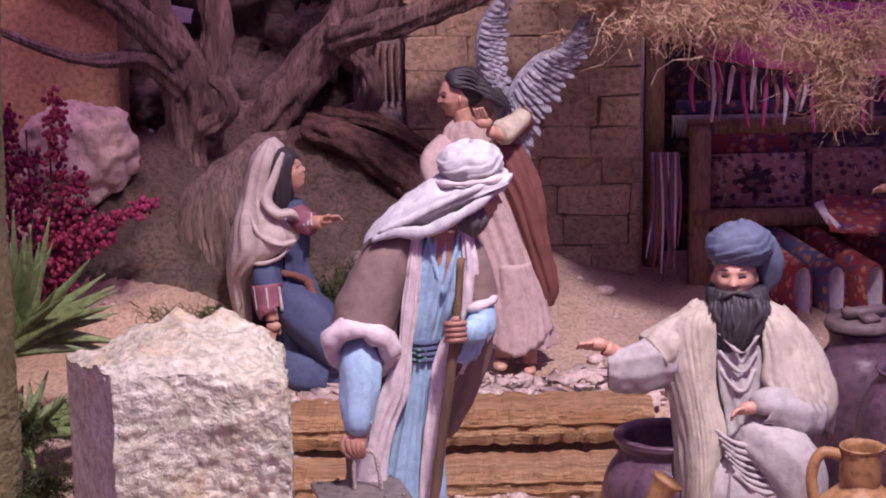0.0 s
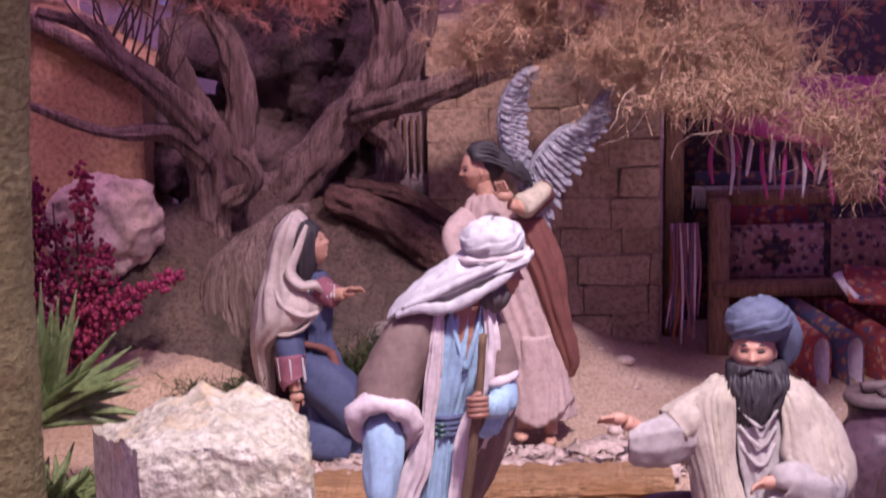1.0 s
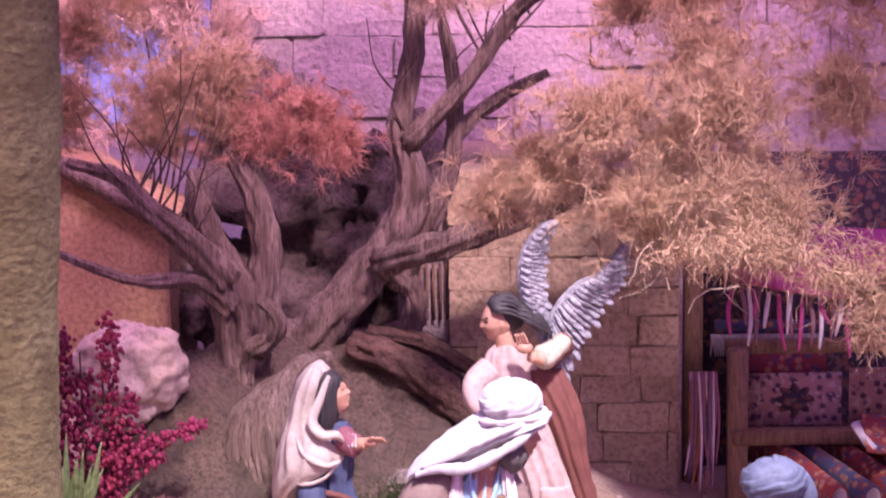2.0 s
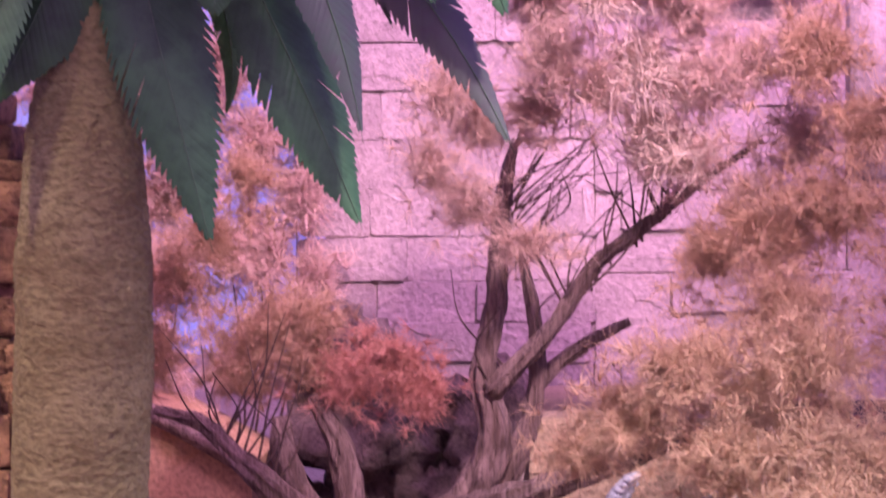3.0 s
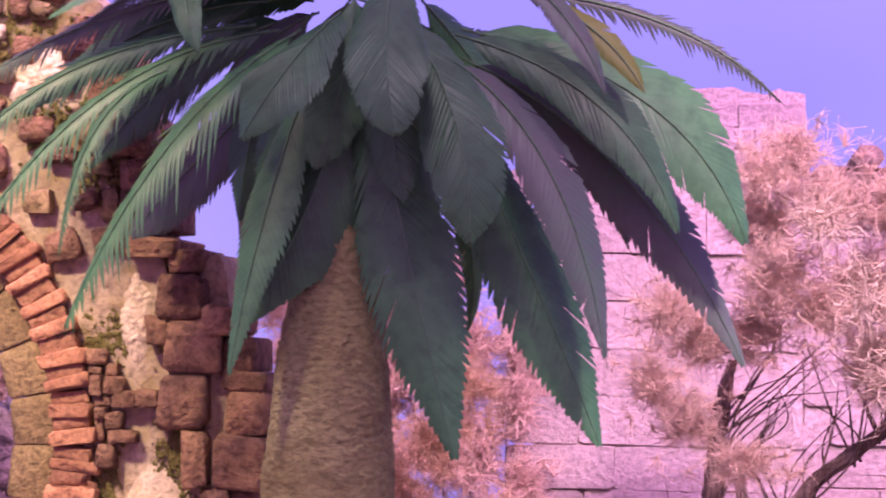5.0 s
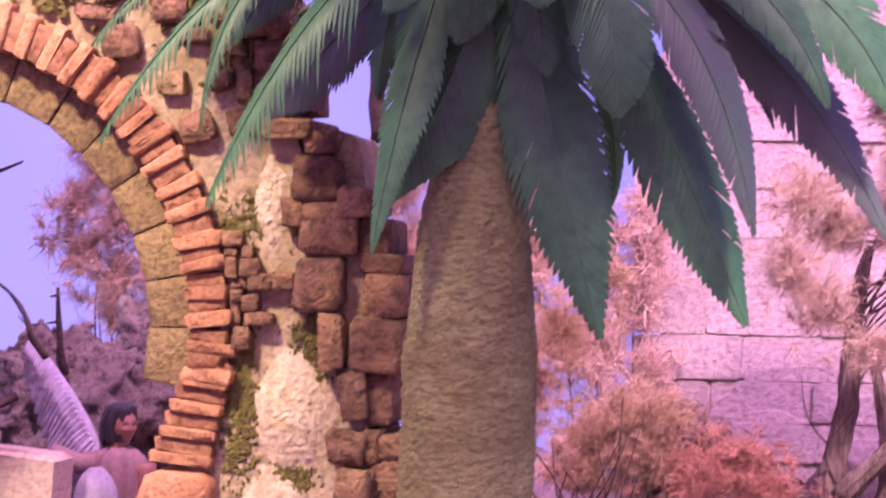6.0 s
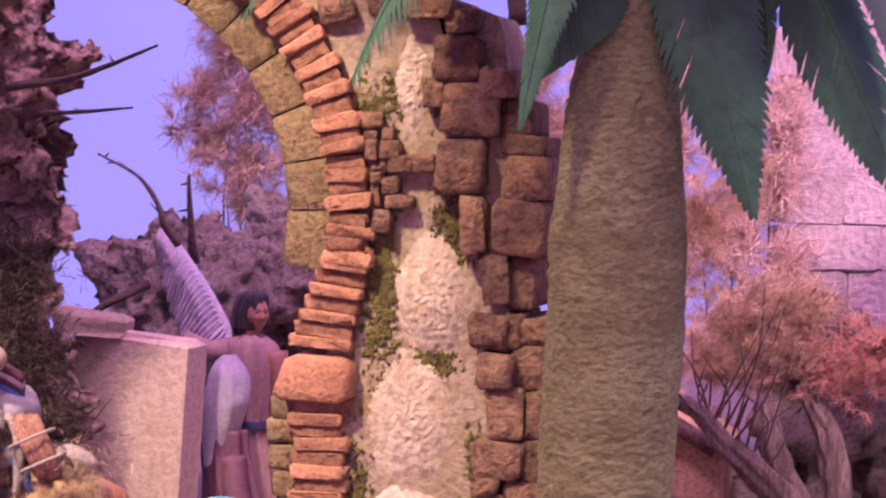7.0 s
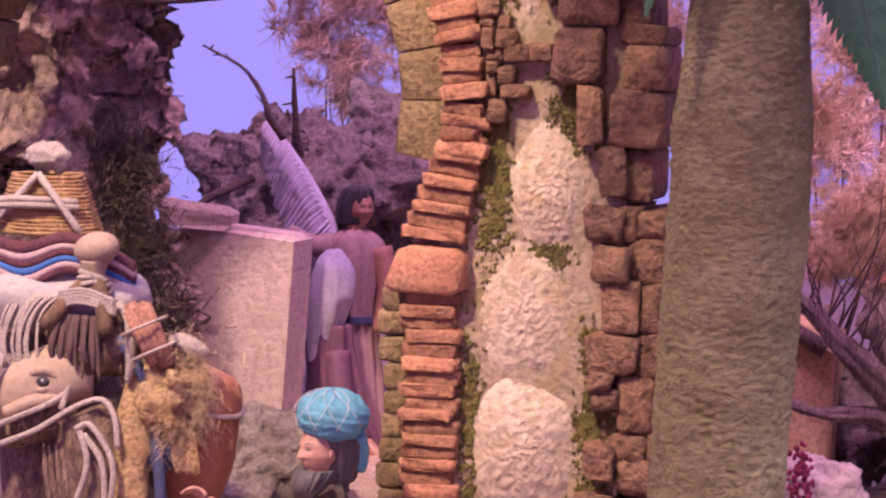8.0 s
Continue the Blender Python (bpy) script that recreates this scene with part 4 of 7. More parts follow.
# ---------- buildings behind ----------
def masonry(parent, x0, x1, z0, z1, y, h, w, depth, material, name="brick", jit=0.004, gap=0.004, seed=1, keep=None):
    """Courses of separate blocks over a mortar bed."""
    rr = random.Random(seed)
    z, row = z0, 0
    while z < z1 - 0.004:
        hh = min(h * rr.uniform(0.85, 1.15), z1 - z)
        x = x0 - (w * 0.5 if row % 2 else 0)
        while x < x1 - 0.006:
            ww = w * rr.uniform(0.7, 1.3)
            a, c = max(x, x0), min(x + ww, x1)
            if c - a > 0.012 and (keep is None or keep((a + c) / 2, z + hh / 2)):
                g = gap / 2
                j = lambda: rr.uniform(-jit, jit) * 0.5
                slab_piece(name, [(a + g + j(), z + g + j()), (c - g + j(), z + g + j()), (c - g + j(), z + hh - g + j()), (a + g + j(), z + hh - g + j())],
                           y - depth + rr.uniform(-jit, jit), y + 0.004, material, parent, 0.0013, 0.1, "", False)
            x += ww
        z += hh
        row += 1


def block_wall(name, x0, x1, y0, y1, z0, z1, material, parent, label=""):
    bb = Build()
    bb.box(((x0 + x1) / 2, (y0 + y1) / 2, (z0 + z1) / 2), (x1 - x0, y1 - y0, z1 - z0), 0, None, 0, 0.006)
    return bb.ob(name, material, parent, label, smooth=False)


house = thing("brick_house", "low house of pale yellowish brick behind the angel", "house")
block_wall("wall", -0.045, 0.258, 2.59, 2.95, -0.02, 0.50, MORTAR, house)
masonry(house, -0.045, 0.258, 0.03, 0.50, 2.588, 0.041, 0.080, 0.005, BRICK_PALE, gap=0.0012, jit=0.0035, seed=3)
b = Build()
b.box((-0.07, 2.62, 0.345), (0.085, 0.03, 0.20), 0, None, 0, 0.004)
b.ob("window_surround", STONE_PINK, house, "dark plastered return beside the brick", smooth=False)
win = Build()
for i in range(7):
    win.tube([(-0.092 + 0.009 * i, 2.598, 0.30), (-0.092 + 0.009 * i, 2.598, 0.375)], [0.0022, 0.0022], 0, 6, 1)
win.ob("window_grille", WOOD_DARK, house, "small dark window grille")

STONE_JOINT = mat("stone_joint", (0.46, 0.37, 0.33), (0.60, 0.50, 0.45), 14, 150, 0.95, 0.8, 0.006, (0.20, 0.14, 0.12), 0.66, spot_scale=70)
tower = thing("stone_tower", "tall weathered stone wall lit in pink", "wall")
b = Build()
def tower_outline(x):
    return (1.285 - 0.07 * (x + 0.3) if x < 0.055 else 1.118) + 0.008 * noise.noise(V((x * 22, 0, 0))) + 0.006 * noise.noise(V((x * 60, 0, 0)))
xs2 = [-0.36 + 0.01 * i for i in range(110)]
for yy in (3.02, 3.3):
    b.add([(x, yy, z) for x in xs2 for z in (-0.02, tower_outline(x))], [(2 * i, 2 * i + 2, 2 * i + 3, 2 * i + 1) for i in range(109)])
b.add([(x, yy, tower_outline(x)) for x in xs2 for yy in (3.02, 3.3)], [(2 * i, 2 * i + 2, 2 * i + 3, 2 * i + 1) for i in range(109)])
b.add([(-0.36, 3.02, -0.02), (-0.36, 3.3, -0.02), (-0.36, 3.3, 1.285), (-0.36, 3.02, 1.285)], [(0, 1, 2, 3)])
b.ob("wall", STONE_JOINT, tower, smooth=False, weld=True)
edge = lambda z: -0.385 + 0.075 * max(0, z - 0.55) / 0.5 + 0.02 * noise.noise(V((0, 0, z * 12)))
masonry(tower, -0.40, 0.05, 0.40, 1.245, 3.018, 0.066, 0.17, 0.006, STONE_PINK, "stone", 0.004, 0.0004, 8, lambda x, z: x > edge(z) - 0.02)
masonry(tower, 0.05, 0.72, 0.40, 1.10, 3.018, 0.066, 0.17, 0.006, STONE_PINK, "stone", 0.004, 0.0004, 9)

BEAM = mat("grey_beam_wood", (0.26, 0.18, 0.14), (0.42, 0.31, 0.25), 14, 80, 0.9, 1.0, 0.006, (0.15, 0.09, 0.07), 0.60, 0, (0.5, 5, 5))
roof = thing("roof_timbers", "weathered roof beam with log ends on top", "roof")
b = Build()
b.box((0.225, 2.99, 1.118), (0.33, 0.07, 0.045), 0, pose(0, 0, 0, 0, 2, 0), 0.003, 0.008)
b.ob("beam", BEAM, roof, rough=0.002, freq=60)
for x, z in ((0.141, 1.156), (0.319, 1.146), (0.50, 1.150)):
    b = Build()
    b.tube([(x, 2.93, z), (x, 3.2, z)], [0.020, 0.020], 0, 12, 1, 0.08, 3)
    b.ob("log", BEAM, roof)
b = Build()
b.box((0.30, 3.06, 1.138), (0.44, 0.2, 0.012), 0, None, 0.002, 0.003)
b.ob("board", WOOD_DARK, roof)
b = Build()
b.box((0.405, 2.62, 0.95), (0.062, 0.06, 0.30), 0, None, 0.003, 0.010)
tagged(b.ob("wooden_post", STONE_PINK), "pale upright post beside the stone wall", "post")

hut = thing("stucco_house", "ochre stuccoed house with a dark rounded opening", "house")
b = Build()
def hut_top(x):
    return 0.50 - 0.55 * max(0, x + 0.58)
cols = [-1.05 + 0.02 * i for i in range(32)]
for yy in (2.70, 2.95):
    b.add([(x, yy, z) for x in cols for z in (0.0, hut_top(x))], [(2 * i, 2 * i + 2, 2 * i + 3, 2 * i + 1) for i in range(31)])
b.add([(x, yy, hut_top(x)) for x in cols for yy in (2.70, 2.95)], [(2 * i, 2 * i + 2, 2 * i + 3, 2 * i + 1) for i in range(31)])
b.add([(cols[-1], 2.70, 0), (cols[-1], 2.95, 0), (cols[-1], 2.95, hut_top(cols[-1])), (cols[-1], 2.70, hut_top(cols[-1]))], [(0, 1, 2, 3)])
b.ob("wall", OCHRE, hut, smooth=False, weld=True)
b = Build()
b.tube([(-1.05, 2.69, hut_top(-1.05)), (-0.62, 2.69, 0.505), (-0.56, 2.69, 0.492), (-0.44, 2.69, 0.425)], [0.012] * 4, 0, 8, 3, 0.1)
b.ob("coping", BARK, hut)

# rock-like lumps whose dark colour stands for the shade of a hollow
HOLLOW_SHADE = mat("hollow_shade", (0.12, 0.09, 0.075), (0.25, 0.19, 0.165), 16, 120, 0.95, 0.9, 0.006, (0.07, 0.05, 0.04), 0.6)
cave = thing("dark_hollow_lumps", "dark rough lumps standing for the shaded hollow behind the tree", "rock")
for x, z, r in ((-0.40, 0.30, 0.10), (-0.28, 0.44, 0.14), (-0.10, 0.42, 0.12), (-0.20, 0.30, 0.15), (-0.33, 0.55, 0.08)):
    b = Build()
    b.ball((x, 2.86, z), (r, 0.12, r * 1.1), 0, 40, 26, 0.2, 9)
    b.ob("rock", HOLLOW_SHADE, cave, rough=0.012, freq=25, fine=0.3)


def boulder(name, c, r, material, label, amp=0.18, freq=10, rough=0.004, rfreq=60, seg=80, fine=0.3, turn=None):
    bb = Build()
    bb.ball(c, r, 0, seg, int(seg * 0.6), amp, freq, turn)
    return tagged(bb.ob(name, material, None, "", True, rough, rfreq, fine), label, "rock")


boulder("boulder", (-0.436, 2.36, 0.278), (0.080, 0.055, 0.082), BOULDER, "rounded pinkish boulder behind the flowering bush", 0.12, 8, 0.0045, 42)
for x, y, r, h in ((-0.105, 2.40, 0.036, 0.026), (-0.045, 2.37, 0.030, 0.020), (-0.085, 2.32, 0.026, 0.015), (0.015, 2.40, 0.034, 0.020), (-0.025, 2.44, 0.040, 0.034), (-0.125, 2.35, 0.022, 0.015)):
    boulder("ground_rock", (x, y, max(ground_z(x, y), bank_z(x, y)) + 0.1 * h), (r, r * 0.7, h), ROCK, "low rough brown rock half sunk in the bank", 0.20, 22, 0.005, 60, 44)
boulder("boulder", (-1.09, 2.25, 0.30), (0.16, 0.10, 0.085), ROCK, "low dark grey boulder behind the turbaned figure")
boulder("rock_outcrop", (-1.27, 2.85, 0.58), (0.19, 0.10, 0.170), ROCK, "broken brown rock outcrop behind the slab", 0.22, 9, 0.006, 40, 110)
boulder("rock_outcrop", (-1.07, 2.90, 0.61), (0.18, 0.10, 0.165), ROCK, "broken brown rock outcrop behind the slab", 0.22, 9, 0.006, 40, 100)
boulder("cork_cliff", (-1.460, 2.42, 0.87), (0.25, 0.14, 0.43), CORK, "deeply pitted brown cork cliff overhanging the pack camel", 0.20, 10, 0.013, 34, 220, 0.22)
boulder("cork_cliff", (-1.49, 2.43, 0.50), (0.275, 0.14, 0.27), CORK, "deeply pitted brown cork cliff overhanging the pack camel", 0.22, 9, 0.010, 38, 140, 0.35)

# limestone block
b = Build()
n = 26
BACK_TOP = ((0.0, 0.206), (0.14, 0.210), (0.3, 0.232), (0.42, 0.240), (0.52, 0.251), (0.63, 0.240), (0.72, 0.245), (0.86, 0.238), (1.0, 0.212))


def block_pt(u, v, w):
    """u across, v deep, w up, each 0 to 1."""
    x = -0.284 + (0.147 + 0.006 * (1 - w)) * u - 0.064 * v * (1 - u) - 0.012 * v * u
    y = 1.655 + 0.135 * v + 0.01 * u
    back = np.interp(u, [r[0] for r in BACK_TOP], [r[1] for r in BACK_TOP])
    front = 0.229 - 0.012 * u ** 3 + 0.006 * noise.noise(V((u * 7, 0, 4)))
    top = front + (back - front) * v + 0.006 * noise.noise(V((u * 6, v * 5, 0)))
    z = -0.025 + (top + 0.025) * w
    if v < 0.02:
        y -= 0.012 * min(1, max(0, (0.42 - w) / 0.10)) + 0.004 * math.sin(5 * u + 3 * w)
    q = V((x, y, z))
    k = 0.0048 * (noise.turbulence(V((q.x * 58, q.y * 58, q.z * 70)), 4, True) - 0.35) + 0.0009 * noise.noise(q * 150) + 0.006 * noise.noise(q * 16) + 0.004 * abs(noise.noise(V((q.x * 9, q.y * 9, q.z * 42))))
    side = 0.25 if u < 0.01 else 1.0
    return q + V(((u - 0.5) * k * 1.2 * side, -(1 - 2 * v) * k * 1.3, w * k * 0.9))
for face in range(5):
    N = 86
    vs = []
    for j in range(N + 1):
        for i in range(N + 1):
            s, t = i / N, j / N
            vs.append(block_pt(*((s, 0, t), (s, 1, t), (0, s, t), (1, s, t), (s, t, 1))[face]))
    b.add(vs, [(j * (N + 1) + i, j * (N + 1) + i + 1, (j + 1) * (N + 1) + i + 1, (j + 1) * (N + 1) + i) for j in range(N) for i in range(N)])
tagged(b.ob("limestone_block", LIMESTONE, weld=True), "large pale rough-hewn limestone block on the sand", "stone block")

# slab with broken piece
slab = thing("stone_slab", "upright weathered stone slab with a broken piece on top", "stone slab")
b = Build()
b.box((-1.228, 2.53, 0.272), (0.19, 0.042, 0.60), 0, pose(0, 0, 0, 0, 4, -14), 0.004, 0.008)
b.ob("slab", SLAB, slab, smooth=False)
b = Build()
b.box((-1.275, 2.52, 0.586), (0.10, 0.05, 0.034), 0, pose(0, 0, 0, 0, 8, 10), 0.005, 0.006)
b.ob("broken_piece", SLAB, slab, smooth=False)

# ---------- steps ----------
for nm, y, z, h, x0, x1, tilt in (("timber_step", 2.115, 0.028, 0.034, -0.19, 0.225, 1.6), ("timber_step", 2.035, -0.008, 0.026, -0.19, 0.185, 1.2)):
    b = Build()
    N = 150
    ringz = []
    for i in range(N + 1):
        x = x0 + (x1 - x0) * i / N
        k = 0.0022 * noise.noise(V((x * 24, y, 0))) + 0.0016 * noise.noise(V((x * 90, y, 0)))
        c = 0.004 * max(0, noise.noise(V((x * 40, y, 5))))
        zz = z + math.tan(math.radians(tilt)) * x * 0.6
        ringz.append([(x, y - 0.03, zz - h / 2 + k), (x, y - 0.033 + k, zz - 0.006 + k), (x, y - 0.030 + c, zz + 0.001 + k), (x, y - 0.033 + c - k, zz + 0.005), (x, y - 0.029 + c, zz + h / 2 - 0.005 - c), (x, y - 0.022 + c, zz + h / 2 + k - c), (x, y + 0.035, zz + h / 2 + k), (x, y + 0.04, zz - h / 2)])
    b.rings(ringz)
    tagged(b.ob(nm, WOOD, smooth=False, rough=0.0014, freq=70, fine=0.4), "weathered orange-brown timber step edging the sand", "step", "timber steps")
PEBBLE = mat("pebble", (0.50, 0.37, 0.31), (0.70, 0.56, 0.49), 20, 150, 0.9, 0.5, 0.002)
b = Build()
rr = random.Random(21)
for i in range(700):
    x, y = rr.uniform(-0.55, 0.55), rr.choice((rr.uniform(1.5, 2.05), rr.uniform(2.13, 2.45), rr.uniform(1.98, 2.02)))
    s = rr.uniform(0.0012, 0.004) if rr.random() < 0.9 else rr.uniform(0.005, 0.010)
    b.ball((x, y, ground_z(x, y) + s * 0.3), (s * rr.uniform(.8, 1.5), s, s * .7), 0, 7, 4)
tagged(b.ob("pebbles", PEBBLE), "loose pinkish pebbles and grit on the sand", "pebbles", kind="stuff")
b = Build()
for i in range(270):
    x, y = rr.uniform(-0.17, 0.25), rr.choice((rr.uniform(2.125, 2.25), rr.uniform(2.035, 2.085)))
    b.box((x, y, ground_z(x, y) + 0.004), (rr.uniform(.008, .04), rr.uniform(.008, .022), rr.uniform(.005, .011)), 0, pose(0, 0, 0, rr.uniform(-8, 8), rr.uniform(-8, 8), rr.uniform(0, 180)), 0.004, 0.003)
for i in range(46):
    x, y = rr.uniform(-0.16, 0.24), rr.uniform(2.13, 2.27)
    b.box((x, y, ground_z(x, y) + 0.002), (rr.uniform(.03, .075), rr.uniform(.02, .045), 0.010), 0, pose(0, 0, 0, rr.uniform(-6, 6), rr.uniform(-6, 6), rr.uniform(0, 180)), 0.005, 0.003)
tagged(b.ob("bark_chips", PEBBLE, rough=0.002, freq=90), "flat crumbly pinkish stone chips on the steps", "chips", kind="stuff")

# ---------- cloth and paint for the figures ----------
def paint(name, c, shade=0.75, rough=0.72):
    return mat(name, c, tuple(min(1, x * 1.12) for x in c), 20, 130, rough, 0.45, 0.0016, tuple(x * shade for x in c), 0.58, grit=0.22)


SKIN = paint("painted_skin", (0.52, 0.29, 0.20), 0.8, 0.5)
SKIN_DARK = paint("painted_dark_skin", (0.36, 0.18, 0.12), 0.8, 0.5)
CREAM = paint("cream_cloth", (0.52, 0.455, 0.335))
WHITE = paint("white_cloth", (0.52, 0.505, 0.50), 0.85)
BROWN = paint("brown_cloth", (0.185, 0.125, 0.105))
BLUE_PALE = paint("pale_blue_cloth", (0.30, 0.45, 0.56))
GREY_CLOTH = paint("grey_cloth", (0.40, 0.365, 0.34))
NAVY = paint("navy_cloth", (0.065, 0.08, 0.15))
TEAL_DARK = paint("dark_teal_cloth", (0.035, 0.10, 0.12))
TURBAN_BLUE = paint("blue_grey_turban", (0.105, 0.125, 0.185))
HAIR = paint("black_hair", (0.040, 0.034, 0.038), 0.6, 0.6)
BEARD_GREY = paint("grey_beard", (0.10, 0.085, 0.08), 0.6, 0.6)
ROSE = paint("rose_cloth", (0.50, 0.37, 0.335))
RUST = paint("rust_cloth", (0.18, 0.065, 0.05))
FEATHER = mat("feather", (0.30, 0.30, 0.33), (0.46, 0.45, 0.48), 40, 160, 0.75, 0.8, 0.002, (0.16, 0.15, 0.17), 0.58, grit=0.5)
STRIPE = paint("plum_cloth", (0.28, 0.10, 0.13))
LINEN = paint("linen_cloth", (0.55, 0.46, 0.40))
TEAL = paint("teal_cloth", (0.12, 0.36, 0.42))
LEATHER = paint("leather", (0.36, 0.15, 0.075), 0.6, 0.5)
WICKER = mat("wicker", (0.38, 0.22, 0.09), (0.52, 0.33, 0.15), 60, 220, 0.8, 1.0, 0.004)
ROPE = mat("rope", (0.50, 0.42, 0.34), (0.62, 0.54, 0.45), 60, 400, 0.85, 1.0, 0.003, (0.36, 0.28, 0.21), 0.60)
CAMEL = paint("camel_hide", (0.40, 0.30, 0.205), 0.55, 0.75)
CAMEL_DARK = mat("dark_camel_hair", (0.15, 0.095, 0.065), (0.32, 0.22, 0.15), 40, 160, 0.85, 1.0, 0.004, (0.44, 0.32, 0.22), 0.62, 0, (1.6, 1.6, 0.7))
PLUM_DARK = paint("dark_plum_wool", (0.11, 0.065, 0.06), 0.6, 0.9)
FUR = mat("fur", (0.52, 0.33, 0.14), (0.68, 0.48, 0.25), 40, 200, 0.9, 1.0, 0.006)


class Figure:
    """A standing or sitting statue drawn in small units about a foot point: x to the side, z up, y away from the viewer."""

    def __init__(self, at, unit, folds=0.0017, tall=1.0):
        self.at, self.u, self.b, self.folds, self.tall, self.lift = V(at), unit, Build(), folds, tall, 0.0

    def p(self, x, z, y=0.0):
        return self.at + V((x * self.u, y * self.u, (z - self.lift * y) * self.u * self.tall))

    def loft(self, rows, mi, **k):
        """rows: x, z, y, rx, ry"""
        u = self.u
        self.b.loft([(self.at.x + x * u, self.at.y + y * u, self.at.z + z * u * self.tall, rx * u, ry * u) for x, z, y, rx, ry in rows], mi, **dict(k, sides=max(k.get('sides', 28), 56), steps=8, depth=k.get('depth', 0) * 2.1))

    def tube(self, rows, mi, **k):
        """rows: x, z, y, r"""
        self.b.tube([self.p(x, z, y) for x, z, y, r in rows], [r * self.u for *_, r in rows], mi, **dict(k, sides=max(12, k.get('sides', 8)) if rows[0][3] > 9 else 7, steps=7))

    def ball(self, x, z, y, rx, ry, rz, mi, **k):
        self.b.ball(self.p(x, z, y), (rx * self.u, ry * self.u, rz * self.u), mi, **k)

    def hand(self, x, z, y, s, mi, way=(1, 0, 0), curl=0.3):
        """A palm with four fingers and a thumb."""
        w = V(way).normalized()
        side = w.cross(V((0, 0.6, 0.8))).normalized()
        c = self.p(x, z, y)
        u = self.u * s
        up = side.cross(w)
        self.b.ball(c, (0.9 * u, 0.55 * u, 0.6 * u), mi, 12, 8)
        for i in range(4):
            o = c + side * u * (0.45 - 0.3 * i) + w * u * 0.5
            self.b.tube([o, o + w * u * 0.6, o + w * u * 1.1 - up * u * curl * 0.6, o + w * u * 1.3 - up * u * curl * 1.4], [0.2 * u, 0.19 * u, 0.17 * u, 0.12 * u], mi, 6, 2)
        o = c + side * u * 0.6
        self.b.tube([o, o + w * u * 0.5 + side * u * 0.35, o + w * u * 0.9 + side * u * 0.35], [0.2 * u, 0.19 * u, 0.13 * u], mi, 6, 2)

    def xloft(self, rows, mi, sides=32, folds=7, depth=0.07):
        """Sections across the x axis: x, z, y, rz, ry."""
        out = []
        for k, (x, z, y, rz, ry) in enumerate(smooth_rows(rows, 8)):
            ring = []
            for i in range(sides):
                a = 2 * math.pi * i / sides
                r = 1 + depth * (1.5 * (0.6 - abs(math.sin(folds / 2 * a + 0.02 * k))))
                ring.append(self.p(x, z + rz * r * math.sin(a), y + ry * r * math.cos(a)))
            out.append(ring)
        self.b.rings(out, mi)

    def head(self, x, z, y, s, mi, way=(0, -1), eye=3, fine=1.0, pitch=0.0):
        """A head of half-height s that faces way: one skin with brow, sockets, nose, cheeks, lips and chin. pitch: degrees upwards."""
        d = V((way[0], way[1])).normalized()
        e = V((-d.y, d.x))
        cp, sp = math.cos(math.radians(pitch)), math.sin(math.radians(pitch))

        def spot(g, h, g0, h0, sg, sh):
            return math.exp(-((g - g0) / sg) ** 2 - ((h - h0) / sh) ** 2)

        def skin(a, b, out=0.0):
            f, g, h = math.cos(a) * math.cos(b), math.sin(a) * math.cos(b), math.sin(b)
            low = max(0, -h - 0.15) / 0.85
            G = 0.66 * g * (1 - 0.30 * low)
            F = f * (0.74 - 0.08 * low if f > 0 else 0.82 - 0.30 * low)
            if f > 0:
                q = abs(G)
                run = min(1, max(0, (0.26 - h) / 0.42))
                k = 0.22 * fine * math.exp(-(G / (0.07 + 0.05 * run)) ** 2) * run ** 1.3 * (1 if h > -0.17 else math.exp(-((h + 0.17) / 0.05) ** 2))
                k += 0.06 * fine * spot(q, h, 0.10, -0.17, 0.05, 0.05) + 0.06 * fine * spot(q, h, 0.22, 0.25, 0.24, 0.08)
                k += -0.10 * spot(q, h, 0.25, 0.10, 0.13, 0.10) + 0.055 * spot(q, h, 0.25, 0.09, 0.09, 0.055) + 0.04 * spot(q, h, 0.36, -0.12, 0.15, 0.16)
                k += 0.065 * spot(q, h, 0, -0.37, 0.16, 0.045) + 0.075 * spot(q, h, 0, -0.48, 0.13, 0.05) - 0.03 * spot(q, h, 0, -0.60, 0.2, 0.06) + 0.08 * spot(q, h, 0, -0.76, 0.2, 0.13)
                F += k * min(1, f * 2.2)
            F, h = F + out, h * 0.98
            F, h = F * cp - h * sp, F * sp + h * cp
            return self.p(x + (d.x * F + e.x * G) * s, z + h * s / self.tall, y + (d.y * F + e.y * G) * s)

        self.b.rings([[skin(2 * math.pi * i / 72, math.pi * (k / 56 - 0.5) * 0.995) for i in range(72)] for k in range(57)], mi)
        u = self.u
        for sgn in (-1, 1):
            for h0, r, pts, lift in ((0.085, 0.030, (0.15, 0.25, 0.37), 0.0), (0.29, 0.022, (0.10, 0.26, 0.42), -0.004)):
                line = []
                for n, g in enumerate(pts):
                    b = math.asin(h0 + (0.03 if n == 1 else 0))
                    line.append(skin(sgn * math.asin(g / (0.66 * math.cos(b))), b, lift))
                self.b.tube(line, [r * 0.5 * s * u, r * s * u, r * 0.5 * s * u], eye, 8, 4)
            c = (x + e.x * 0.64 * s * sgn, z - 0.05 * s, y + e.y * 0.64 * s * sgn)
            self.ball(c[0], c[1], c[2], 0.10 * s, 0.10 * s, 0.19 * s, mi, seg=12, rng=8)

    def sheet(self, grid, mi, folds=0.0, depth=0.0, thick=3.0, phase=0.0, sway=0.6, fine=10):
        """Cloth stretched over a net of (x, z, y) points, with folds running along its columns and a thickness."""
        rows = [smooth_rows(r, fine) for r in grid]
